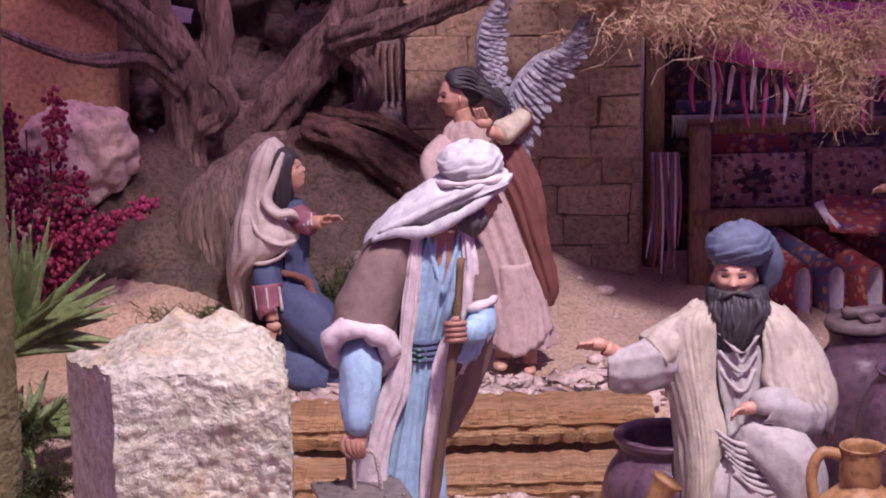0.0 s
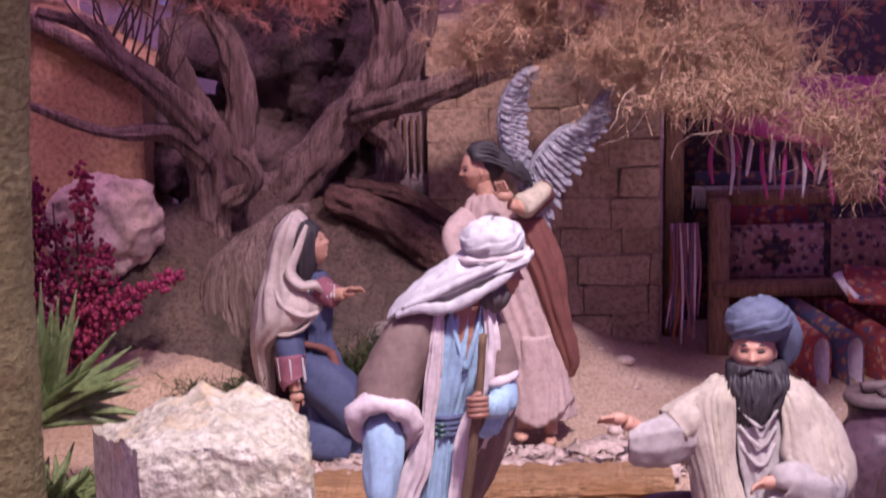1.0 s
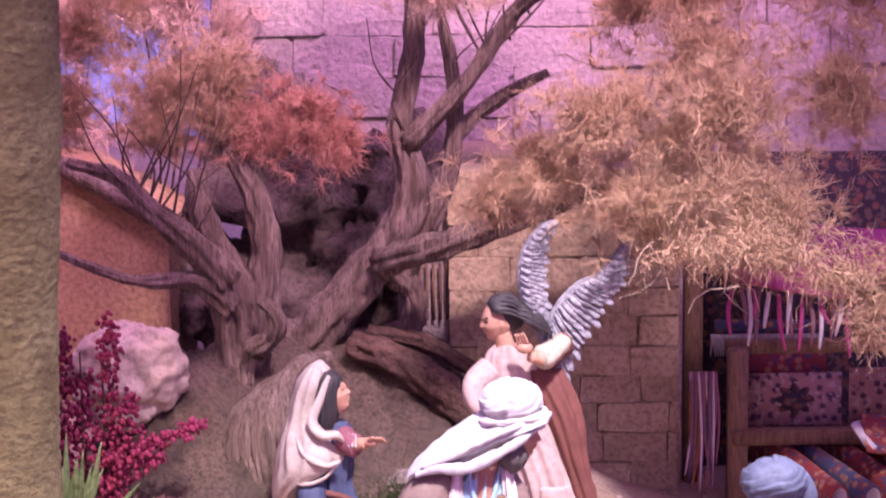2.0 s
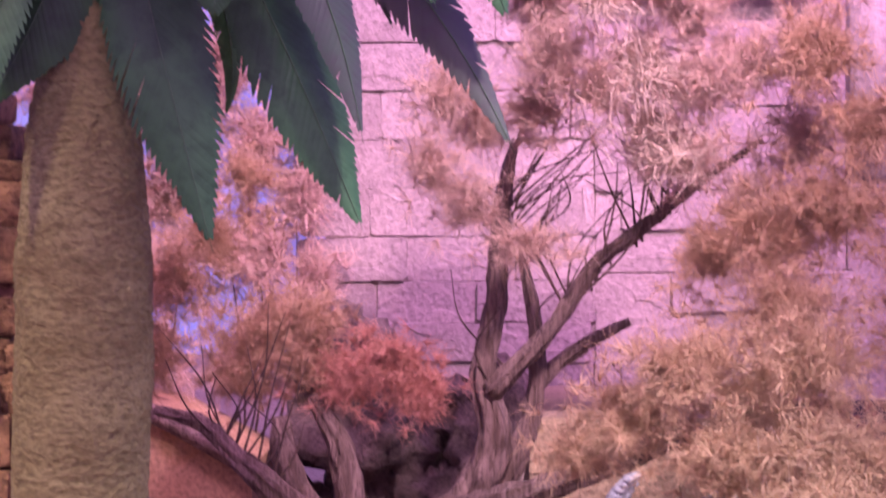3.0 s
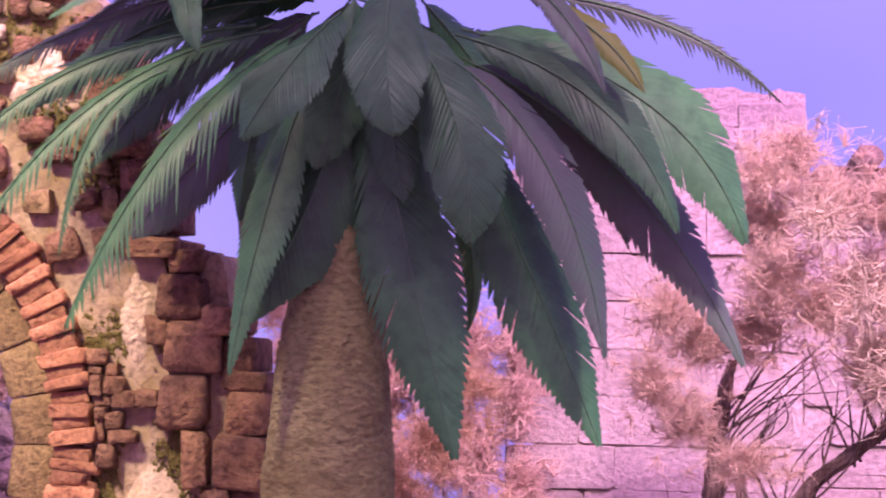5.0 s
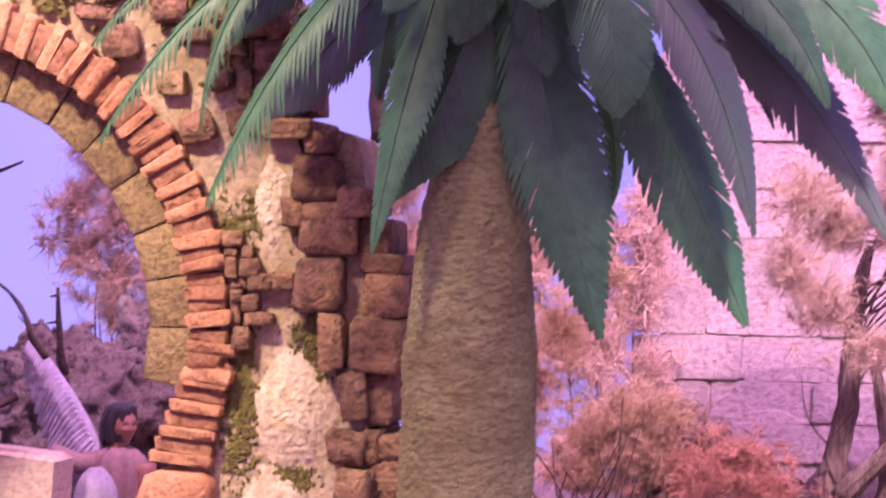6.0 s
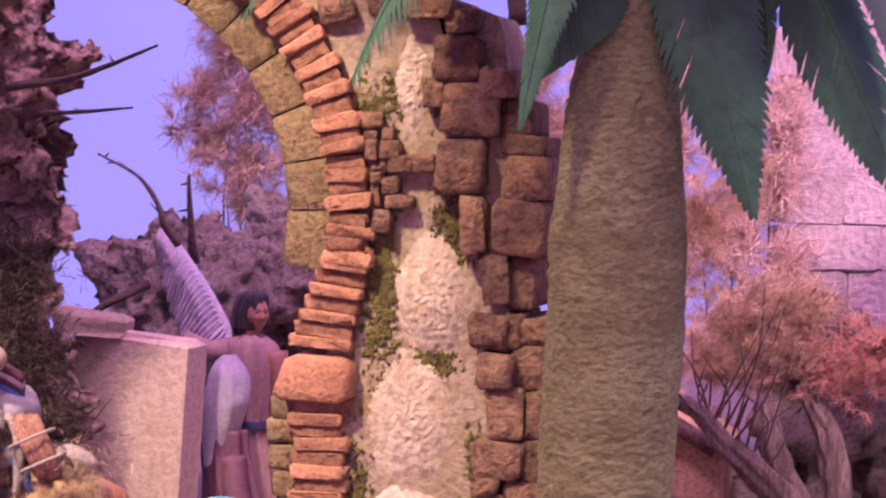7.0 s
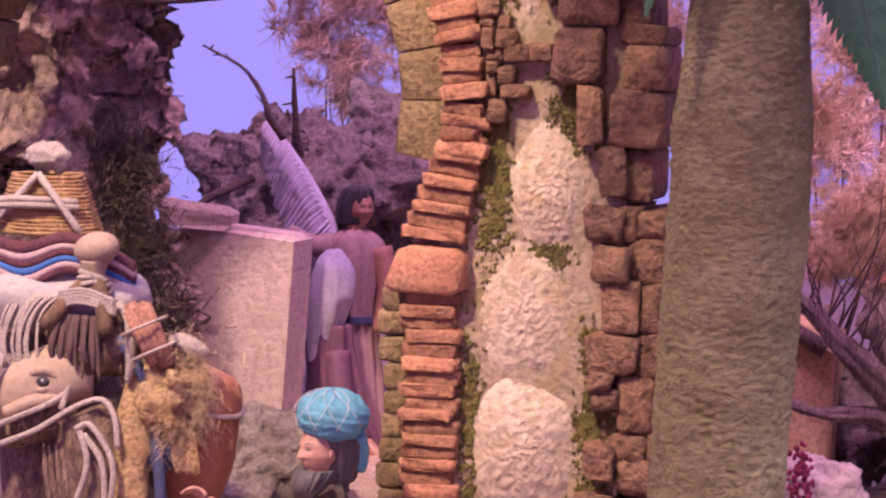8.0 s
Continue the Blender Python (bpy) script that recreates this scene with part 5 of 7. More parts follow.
        cols = [smooth_rows([r[i] for r in rows], fine) for i in range(len(rows[0]))]
        net = [[V(cols[i][k]) for i in range(len(cols))] for k in range(len(cols[0]))]
        nr, nc = len(net), len(net[0])
        front, back = [], []
        for k in range(nr):
            for i in range(nc):
                du = net[k][min(i + 1, nc - 1)] - net[k][max(i - 1, 0)]
                dv = net[min(k + 1, nr - 1)][i] - net[max(k - 1, 0)][i]
                n = du.cross(dv)
                n = n.normalized() if n.length > 1e-9 else V((0, 0, -1))
                if n.z > 0:
                    n = -n
                t, w = i / (nc - 1), k / (nr - 1)
                q = folds * math.pi * t + phase + sway * math.sin(3.1 * w + 5 * t) + 0.5 * math.sin(7 * w + phase)
                h = depth * (0.5 - abs(math.sin(q))) * (0.55 + 0.45 * math.sin(2.3 * w + 9 * t + phase))
                p = net[k][i] + n * h
                front.append(self.p(*p))
                back.append(self.p(*(p - n * thick)))
        faces = [(k * nc + i, k * nc + i + 1, (k + 1) * nc + i + 1, (k + 1) * nc + i) for k in range(nr - 1) for i in range(nc - 1)]
        m = nr * nc
        rim = list(range(nc)) + [k * nc + nc - 1 for k in range(1, nr)] + [(nr - 1) * nc + i for i in range(nc - 2, -1, -1)] + [k * nc for k in range(nr - 2, 0, -1)]
        faces += [tuple(m + a for a in reversed(f)) for f in faces]
        faces += [(rim[i], m + rim[i], m + rim[(i + 1) % len(rim)], rim[(i + 1) % len(rim)]) for i in range(len(rim))]
        self.b.add(front + back, faces, mi)

    def fist(self, x, z, y, s, mi):
        """A closed hand round an upright shaft."""
        self.ball(x, z, y + s * 0.5, s * 0.8, s * 0.8, s, mi, seg=14, rng=10)
        for i in range(4):
            zz = z + s * (0.75 - 0.5 * i)
            self.b.tube([self.p(x + s * 0.9, zz, y + s * 0.1), self.p(x + s * 0.55, zz, y - s * 0.75), self.p(x - s * 0.3, zz - s * 0.05, y - s * 0.85), self.p(x - s * 0.8, zz - s * 0.05, y - s * 0.2)], [s * 0.27 * self.u] * 4, mi, 8, 4)
        self.b.tube([self.p(x - s * 0.5, z + s * 0.6, y - s * 0.3), self.p(x - s * 0.1, z + s * 1.1, y - s * 0.7), self.p(x + s * 0.4, z + s * 1.15, y - s * 0.7)], [s * 0.28 * self.u] * 3, mi, 8, 4)

    def turban(self, x, z, y, rx, rz, mi, wraps=6, lean=0.45, ph=0.0):
        """A wound cloth: a ball ridged along slanting turns that cross over the brow."""
        out = []
        for k in range(61):
            b = math.pi * (k / 60 - 0.5) * 0.995
            ring = []
            for i in range(84):
                a = 2 * math.pi * i / 84
                w = math.sin(b) * 1.1 + lean * math.cos(a + ph) * math.cos(b) + 0.22 * math.sin(2 * a + ph) + 0.05 * math.sin(5 * a + 3 * b)
                s = (wraps * 0.36 * w + 20) % 1.0
                r = 1 + (0.36 / wraps) * (s ** 0.7 - 0.6) + 0.012 * math.sin(9 * w + 4 * a)
                ring.append(self.p(x + rx * r * math.cos(a) * math.cos(b) ** 0.92, z + rz * 1.12 * r * math.sin(b) - 0.05 * rz * math.cos(a + ph), y + rx * r * math.sin(a) * math.cos(b) ** 0.92))
            out.append(ring)
        self.b.rings(out, mi)

    def done(self, name, mats, label, plain=()):
        """plain: the materials (by number) that stay without folds, such as skin and hair."""
        o = self.b.ob(name, mats)
        me = o.data
        soft = set(range(len(mats))) - set(plain)
        cloth = {i for q in me.polygons if q.material_index in soft for i in q.vertices}
        normals = [v.normal.copy() for v in me.vertices]
        k = 1 / self.u * 0.0005
        for i in cloth:
            q = me.vertices[i].co
            d = noise.noise(V((q.x * 95 * k + 1.5 * noise.noise(q * 25), q.y * 95 * k, q.z * 22 * k)))
            d = d * 1.2 + 0.5 * noise.noise(V((q.x * 190 * k, q.y * 190 * k, q.z * 50 * k)))
            me.vertices[i].co = q + normals[i] * (self.folds * d)
        return tagged(o, label, "statue")


U = 0.0005
# standing shepherd with a lantern and a staff
f = Figure((-0.024, 1.715, -0.012), U, 0.0016)
BELT = paint("green_belt_thread", (0.10, 0.22, 0.15))
LAPEL = paint("pale_lining_cloth", (0.58, 0.50, 0.49), 0.8)
M = [BLUE_PALE, BROWN, LAPEL, WHITE, SKIN_DARK, BEARD_GREY, NAVY, BELT]
f.loft([(-38, 0, 0, 84, 66), (-32, 120, -4, 74, 60), (-22, 260, -6, 62, 52), (-6, 380, -8, 48, 44), (8, 470, -10, 37, 37), (12, 495, -10, 35, 35), (13, 515, -10, 36, 36), (22, 570, -10, 46, 40), (34, 640, -8, 54, 42), (44, 700, -5, 46, 34), (56, 735, -5, 26, 24)], 0, folds=14, depth=0.05, sides=96, twist=0.05)
for k in range(4):
    f.loft([(12, 477 + 10 * k, -10, 38, 40), (12, 482 + 10 * k, -10, 41, 43), (13, 487 + 10 * k, -10, 38, 40)], 6)
for k, zz in ((0, 482), (0, 492), (0, 502), (1, 487), (1, 500), (-1, 484), (-1, 496), (2, 492)):
    f.ball(4 + 10 * k, zz, -53 + 3 * abs(k), 4, 3, 3, 7, seg=8, rng=5)
# bare throat in the open collar
f.sheet([[(26, 712, -36), (48, 712, -42), (72, 712, -36)], [(36, 655, -46), (48, 655, -49), (60, 655, -46)], [(46, 604, -49), (48, 604, -50), (50, 604, -49)]], 4, 0, 0, 2)
f.tube([(20, 715, -36, 4), (32, 660, -46, 4.5), (48, 600, -51, 3)], 0, sides=12, flat=0.7)
f.tube([(78, 715, -36, 4), (66, 660, -46, 4.5), (48, 600, -51, 3)], 0, sides=12, flat=0.7)
# cloak: back and both sides
f.loft([(-48, 0, 36, 92, 56), (-60, 200, 34, 74, 52), (-70, 400, 32, 58, 52), (-66, 500, 26, 56, 56), (-54, 600, 16, 54, 56), (-26, 670, 8, 52, 48), (14, 722, 5, 40, 34)], 1, folds=9, depth=0.04, sides=64, twist=0.03)
f.loft([(44, 320, 40, 24, 28), (70, 420, 34, 44, 40), (84, 500, 28, 46, 46), (84, 580, 20, 42, 48), (76, 660, 12, 38, 44), (56, 725, 8, 30, 32)], 1, folds=7, depth=0.04, sides=48)
# the pale lining turned out along both fronts; lift raises what is held forward
f.lift = 0.25
f.sheet([[(-2, 712, -42), (6, 712, -47), (14, 710, -46)], [(-24, 570, -52), (-10, 570, -58), (4, 566, -55)], [(-36, 490, -56), (-22, 490, -62), (-8, 488, -56)], [(-66, 410, -60), (-42, 410, -68), (-18, 406, -58)],
         [(-98, 336, -62), (-70, 336, -74), (-44, 334, -62)], [(-122, 200, -64), (-94, 200, -80), (-64, 200, -66)], [(-138, 0, -66), (-104, 0, -84), (-68, 0, -70)]], 2, 3, 7, 4)
f.sheet([[(80, 700, -36), (90, 700, -40), (102, 694, -32)], [(80, 625, -46), (94, 625, -50), (108, 620, -40)], [(66, 560, -54), (84, 560, -58), (100, 556, -46)], [(30, 470, -54), (42, 470, -60), (54, 468, -52)],
         [(14, 350, -58), (30, 350, -66), (46, 348, -56)], [(2, 244, -62), (20, 244, -70), (38, 242, -60)], [(-8, 0, -66), (12, 0, -76), (34, 0, -62)]], 2, 2, 6, 4)
# sleeve arm held down with the lantern
f.tube([(-14, 690, 4, 42), (-48, 640, -6, 52), (-76, 585, -20, 55), (-92, 540, -34, 54), (-97, 512, -42, 52)], 1, sides=36, ripple=0.025, lobes=5)
ring = [(2 * math.pi * i / 32) for i in range(33)]
f.b.tube([f.p(-97 + 50 * math.cos(a), 492 + 36 * math.sin(a) - 6 * math.cos(a), -62 - 24 * math.sin(a)) for a in ring], [(17 + 2.5 * math.sin(3 * a) + 2 * math.sin(7 * a + 1)) * U for a in ring], 2, 18, 2, 0.05, 5)
f.b.tube([f.p(-97 + 52 * math.cos(a), 506 + 34 * math.sin(a) - 6 * math.cos(a), -52 - 18 * math.sin(a)) for a in ring], [(11 + 2 * math.sin(4 * a)) * U for a in ring], 2, 14, 2, 0.05, 5)
f.tube([(-98, 505, -36, 30), (-98, 470, -60, 37), (-98, 430, -74, 36), (-102, 392, -86, 31), (-104, 364, -92, 27), (-104, 360, -92, 22)], 0, sides=34, ripple=0.03, lobes=7)
f.tube([(-104, 368, -92, 17), (-108, 346, -96, 15)], 4, sides=12)
f.ball(-108, 332, -98, 20, 15, 18, 4, seg=18, rng=12)
for k in range(4):
    f.tube([(-122 + 9 * k, 334 - 2 * k, -110, 6), (-120 + 8 * k, 318, -114, 6), (-112 + 5 * k, 304, -110, 5.5), (-104 + 3 * k, 302, -102, 4)], 4, sides=9)
f.tube([(-124, 340, -104, 7), (-130, 322, -110, 6.5), (-122, 306, -112, 5), (-112, 300, -110, 3.5)], 4, sides=9)
# other arm bent to the staff
f.tube([(72, 690, 0, 32), (96, 640, -8, 33), (108, 595, -20, 30), (110, 575, -26, 29)], 1, sides=26, ripple=0.03)
f.b.tube([f.p(107 + 26 * math.cos(a), 570 + 8 * math.cos(a) + 4 * math.sin(a), -34 + 24 * math.sin(a)) for a in ring], [(9 + 1.5 * math.sin(3 * a)) * U for a in ring], 2, 12, 1)
f.tube([(110, 568, -34, 25), (112, 540, -48, 26), (100, 524, -70, 23), (84, 522, -92, 17)], 0, sides=24, ripple=0.04, lobes=5)
f.sheet([[(88, 520, -84), (104, 510, -70), (122, 530, -50)], [(78, 490, -86), (98, 478, -72), (118, 500, -48)], [(66, 470, -82), (84, 462, -72), (104, 480, -50)]], 0, 3, 5, 4)
f.sheet([[(94, 560, -20), (116, 560, -6), (134, 556, 12)], [(96, 500, -20), (118, 505, -6), (134, 516, 10)], [(70, 440, -14), (90, 452, -4), (108, 476, 8)], [(56, 414, -8), (62, 418, 0), (70, 426, 6)]], 2, 3, 5, 4)
f.fist(66, 524, -106, 19, 4)
f.lift = 0.0
# head, beard, headcloth
f.head(112, 764, -14, 46, 4, (0.92, -0.42), 5)
f.loft([(96, 752, -16, 30, 34), (98, 730, -24, 30, 34), (98, 712, -28, 22, 24), (100, 698, -28, 8, 10)], 5, folds=11, depth=0.05, sides=48)
f.tube([(60, 700, -10, 26), (74, 735, -8, 28), (88, 760, -6, 30)], 4, sides=16)
f.turban(96, 822, -5, 57, 34, 3, 6, 0.75, 2.4)
f.b.tube([f.p(98 + 61 * math.cos(a), 798 + 6 * math.cos(a), -5 + 57 * math.sin(a)) for a in ring], [5 * U] * 33, 2, 8, 1)
f.xloft([(168, 802, -24, 4, 6), (156, 795, -20, 11, 34), (120, 784, -10, 17, 54), (78, 772, -4, 26, 60), (32, 755, 0, 40, 59), (-10, 738, 0, 28, 54), (-46, 723, 2, 15, 46), (-72, 702, 4, 9, 34), (-88, 684, 4, 4, 18)], 3, 72, 9, 0.05)
f.xloft([(158, 788, -36, 6, 7), (114, 764, -60, 9, 8), (66, 738, -66, 11, 9), (14, 714, -60, 11, 9), (-36, 712, -48, 9, 8), (-72, 696, -34, 5, 7)], 3, 24, 3, 0.04)
f.xloft([(150, 800, -40, 4, 5), (96, 786, -64, 6, 7), (40, 762, -66, 7, 7), (-10, 734, -54, 7, 7), (-60, 712, -40, 4, 6)], 3, 20, 3, 0.04)
f.done("shepherd_statue", M, "painted statue of a standing man in brown cloak and white turban", (4, 5, 6, 7))

f.lift = 0.25
staff = Build()
staff.tube([f.p(79, 652, -100), f.p(67, 524, -104), f.p(42, 340, -102), f.p(20, 170, -98), f.p(2, -18, -94)], [7 * U, 8 * U, 9 * U, 9 * U, 9 * U], 0, 10, 6, 0.1, 3, 1, 0.3)
tagged(staff.ob("walking_staff", WOOD_DARK), "dark wooden walking staff with pale knots", "staff")

IRON = mat("grey_iron", (0.20, 0.17, 0.15), (0.32, 0.27, 0.24), 40, 200, 0.5, 0.6, 0.002, None, 0.6, 0, None, 0.5)
lantern = thing("lantern", "square grey metal lantern with a riveted top", "lantern")
lc = f.p(-100, 236, -108)
turn = pose(0, 0, 0, 0, 0, 14)
b = Build(); b.box(lc, (0.078, 0.060, 0.006), 0, turn, 0.0005, 0.002); b.ob("top", IRON, lantern)
b = Build(); b.box(lc + V((0, 0, -0.052)), (0.060, 0.046, 0.004), 0, turn, 0, 0.001); b.ob("base", IRON, lantern)
for sx in (-1, 1):
    for sy in (-1, 1):
        b = Build(); b.box(lc + turn.to_3x3() @ V((sx * 0.028, sy * 0.021, -0.027)), (0.005, 0.005, 0.048), 0, turn); b.ob("corner_bar", IRON, lantern)
for i in range(5):
    for s in (-1, 1):
        b = Build(); b.ball(lc + turn.to_3x3() @ V((-0.032 + 0.016 * i, s * 0.025, 0.004)), (0.0022, 0.0022, 0.0016), 0, 8, 5); b.ob("rivet", IRON, lantern)
b = Build()
b.tube([lc + V((-0.005, 0, 0)), lc + V((-0.006, 0, 0.024)), lc + V((-0.001, 0, 0.037)), lc + V((0.011, 0, 0.036)), lc + V((0.015, 0, 0.020)), lc + V((0.018, 0, 0))], [0.0018] * 6, 0, 8, 5)
b.ob("handle", ROPE, lantern, "pale wire handle")

# seated merchant
f = Figure((0.262, 1.78, -0.015), U, 0.0019)
MANTLE = paint("beige_mantle_cloth", (0.43, 0.375, 0.30), 0.82)
M = [MANTLE, GREY_CLOTH, SKIN, HAIR, TURBAN_BLUE]
f.loft([(30, 0, 0, 128, 100), (30, 120, -10, 126, 100), (34, 220, -10, 124, 96), (44, 300, 0, 128, 84), (36, 380, 12, 124, 66), (18, 450, 15, 112, 56), (2, 495, 15, 88, 48), (2, 525, 10, 58, 38), (2, 550, 8, 34, 30)], 0, folds=15, depth=0.03, sides=90, twist=0.04)
f.loft([(20, 60, -70, 84, 60), (34, 180, -96, 90, 62), (40, 240, -92, 88, 56), (26, 300, -54, 62, 44), (8, 400, -38, 52, 36), (0, 480, -30, 46, 30), (0, 530, -20, 34, 24)], 1, folds=11, depth=0.045, sides=84, twist=0.10)
# folds hanging in a curve across the chest and the lap
f.lift = 0.25
for k in range(3):
    f.tube([(-34 + 3 * k, 480 - 34 * k, -64, 2), (-8, 452 - 36 * k, -74 - 2 * k, 3.5), (12, 444 - 36 * k, -76 - 2 * k, 3.5), (38 - 2 * k, 474 - 32 * k, -66, 2)], 1, sides=9)
for k in range(7):
    f.tube([(-40 + 5 * k, 300 - 13 * k, -104 - 6 * k, 3), (-8 + 5 * k, 278 - 14 * k, -126 - 4 * k, 5), (40 + 3 * k, 270 - 14 * k, -136 - 3 * k, 4), (96, 282 - 12 * k, -126 - 3 * k, 3)], 1, sides=11)
f.tube([(20, 300, -80, 40), (60, 268, -112, 54), (96, 226, -124, 56), (110, 150, -120, 50), (112, 40, -110, 46)], 1, sides=40, ripple=0.03, lobes=7)
# the mantle: a long fall on one side, a sweep over the bent arm on the other
f.sheet([[(-62, 530, 10), (-54, 536, -6), (-44, 534, -16), (-34, 526, -24)], [(-152, 478, -8), (-112, 492, -40), (-72, 502, -56), (-38, 506, -54)], [(-136, 410, -22), (-104, 420, -62), (-70, 430, -74), (-36, 440, -66)],
         [(-116, 330, -38), (-88, 335, -84), (-62, 345, -92), (-34, 360, -78)], [(-108, 250, -52), (-80, 255, -106), (-54, 262, -116), (-20, 285, -106)], [(-104, 180, -62), (-78, 180, -118), (-56, 180, -126), (-42, 190, -116)],
         [(-106, 0, -68), (-80, 0, -122), (-58, 0, -130), (-44, 0, -120)]], 0, 11, 13, 5, 0.3)
f.sheet([[(28, 528, -26), (44, 538, -16), (62, 536, 0), (80, 524, 16)], [(42, 480, -56), (74, 500, -52), (104, 500, -28), (126, 486, 4)], [(46, 430, -68), (86, 450, -72), (128, 448, -46), (154, 430, 0)],
         [(44, 385, -80), (94, 398, -94), (144, 392, -68), (178, 378, -6)], [(72, 362, -100), (112, 350, -112), (160, 338, -84), (196, 325, -10)], [(112, 334, -96), (142, 308, -92), (168, 294, -60), (190, 270, -4)]], 0, 10, 13, 5, 1.1)
# arm held out
f.tube([(-56, 500, 10, 36), (-96, 470, -12, 42), (-128, 450, -26, 44), (-146, 438, -34, 42)], 0, sides=30, ripple=0.04, lobes=6)
f.xloft([(-104, 428, -28, 46, 34), (-150, 420, -42, 50, 30), (-188, 414, -54, 46, 27), (-220, 412, -62, 37, 25), (-230, 412, -62, 34, 23)], 1, 60, 9, 0.05)
f.tube([(-210, 440, -60, 14), (-236, 456, -66, 15)], 2, sides=12)
f.hand(-250, 462, -70, 21, 2, (-1, -0.25, 0.05), 0.1)
# arm resting on the lap
f.tube([(70, 500, 14, 36), (108, 450, 6, 46), (136, 390, -8, 48), (144, 344, -30, 46), (126, 318, -56, 42)], 0, sides=30, ripple=0.03, lobes=6)
f.tube([(134, 322, -60, 40), (98, 326, -92, 42), (66, 340, -106, 38), (50, 348, -110, 34), (48, 348, -110, 26)], 1, sides=32, ripple=0.035, lobes=6)
f.tube([(56, 350, -106, 15), (32, 348, -116, 13)], 2, sides=12)
f.hand(16, 342, -120, 20, 2, (-1, -0.15, -0.25), 0.35)
f.lift = 0.10
# head: face under the turban, full black beard
f.head(2, 584, -8, 58, 2, (-0.20, -1))
rows = [(4, 568, -10, 52, 46), (6, 552, -16, 54, 50), (6, 525, -26, 51, 48), (3, 495, -34, 44, 42), (-2, 468, -38, 32, 32), (-6, 448, -38, 18, 20), (-8, 438, -36, 5, 6)]
f.loft(rows, 3, folds=26, depth=0.022, sides=110, twist=0.34)
for k in range(13):
    a = -2.85 + 0.21 * k
    wv = 6 * math.sin(k * 2.3)
    f.tube([(5 + 48 * math.cos(a), 556, -14 + 44 * math.sin(a), 3), (6 + 50 * math.cos(a) + wv, 525, -26 + 46 * math.sin(a), 7), (3 + 42 * math.cos(a) - wv, 492, -34 + 40 * math.sin(a), 7), (-3 + 28 * math.cos(a) + wv, 462, -38 + 28 * math.sin(a), 5), (-7 + 8 * math.cos(a), 440, -37 + 8 * math.sin(a), 1.5)], 3, sides=10)
for g in (-1, 1):
    f.tube([(0, 562, -60, 3), (g * 14, 560, -60, 6), (g * 30, 550, -52, 5), (g * 38, 540, -44, 2)], 3, sides=9)
f.turban(10, 640, 0, 61, 40, 4, 7, 0.75, 2.6)
f.tube([(50, 648, 4, 22), (66, 612, 12, 26), (68, 580, 16, 22), (60, 556, 18, 12)], 4, sides=18, ripple=0.08, lobes=5)
f.done("seated_merchant_statue", M, "painted seated bearded statue in cream robe and blue turban", (2,))
b = Build()
b.ball((0.27, 1.84, 0.02), (0.07, 0.06, 0.055), 0, 20, 12, 0.1, 20)
tagged(b.ob("low_rock", ROCK), "rough grey rock under the seated statue", "rock")

# kneeling woman
U2 = 0.00064
f = Figure((-0.185, 2.245, 0.02), U2, 0.0013)
M = [LINEN, NAVY, SKIN, HAIR, STRIPE, WHITE, RUST]
f.loft([(48, 0, -10, 56, 56), (52, 40, -10, 64, 58), (50, 95, -12, 60, 52), (34, 150, -8, 54, 46), (18, 200, -2, 46, 40), (12, 240, 0, 36, 34), (14, 285, 0, 38, 34), (20, 335, 0, 32, 30), (22, 360, 0, 20, 20)], 1, folds=11, depth=0.06, sides=60, twist=0.1)
f.tube([(-6, 200, -26, 30), (40, 165, -44, 46), (80, 118, -50, 42), (92, 84, -40, 34), (70, 60, -30, 20)], 1, sides=28, ripple=0.05, lobes=5)
f.tube([(-20, 90, -34, 20), (30, 60, -52, 40), (76, 46, -46, 34)], 1, sides=24, ripple=0.06, lobes=5)
f.ball(38, 6, -40, 34, 28, 14, 4)
f.loft([(-66, 120, 14, 8, 14), (-72, 155, 14, 15, 24), (-76, 195, 10, 19, 32), (-72, 232, 2, 25, 42), (-50, 258, -6, 42, 54), (-30, 282, -12, 56, 60), (-24, 308, -12, 58, 60), (-28, 336, -8, 46, 54), (-34, 368, -2, 30, 44), (-30, 400, 2, 28, 42), (-20, 432, 2, 28, 42), (-10, 456, 2, 22, 32), (-8, 470, 2, 8, 12)], 0, folds=7, depth=0.035, sides=72, twist=0.06)
f.tube([(14, 452, -30, 6), (-2, 412, -42, 9), (-16, 372, -52, 13), (2, 350, -60, 13), (26, 350, -58, 10), (38, 334, -44, 5)], 0, sides=18, flat=0.6, ripple=0.12)
f.tube([(-48, 360, -30, 8), (-30, 318, -62, 10), (4, 298, -70, 9), (32, 300, -54, 5)], 0, sides=14, flat=0.6, ripple=0.1)
f.tube([(-66, 300, -20, 7), (-40, 262, -58, 8), (0, 270, -66, 7), (24, 290, -52, 4)], 0, sides=14, flat=0.6, ripple=0.1)
f.head(20, 410, -4, 36, 2, (1, -0.25), 3, 0.75, 22)
f.tube([(26, 380, -2, 14), (28, 400, -2, 15)], 2, sides=10)
f.loft([(2, 350, -6, 20, 28), (4, 380, -6, 25, 34), (4, 415, -5, 28, 37), (10, 442, -4, 24, 31), (8, 456, -4, 10, 14)], 3, folds=13, depth=0.03)
f.tube([(-14, 270, -20, 22), (-22, 240, -44, 27), (-18, 212, -58, 25)], 1, sides=20, ripple=0.06, lobes=5)
f.tube([(-22, 222, -58, 27), (-18, 184, -66, 25), (-14, 176, -68, 26)], 4, sides=14)
for a in range(5):
    f.tube([(-42 + 11 * a, 222, -84 + 5 * abs(a - 2), 2), (-38 + 11 * a, 180, -90 + 5 * abs(a - 2), 2)], 5, sides=5)
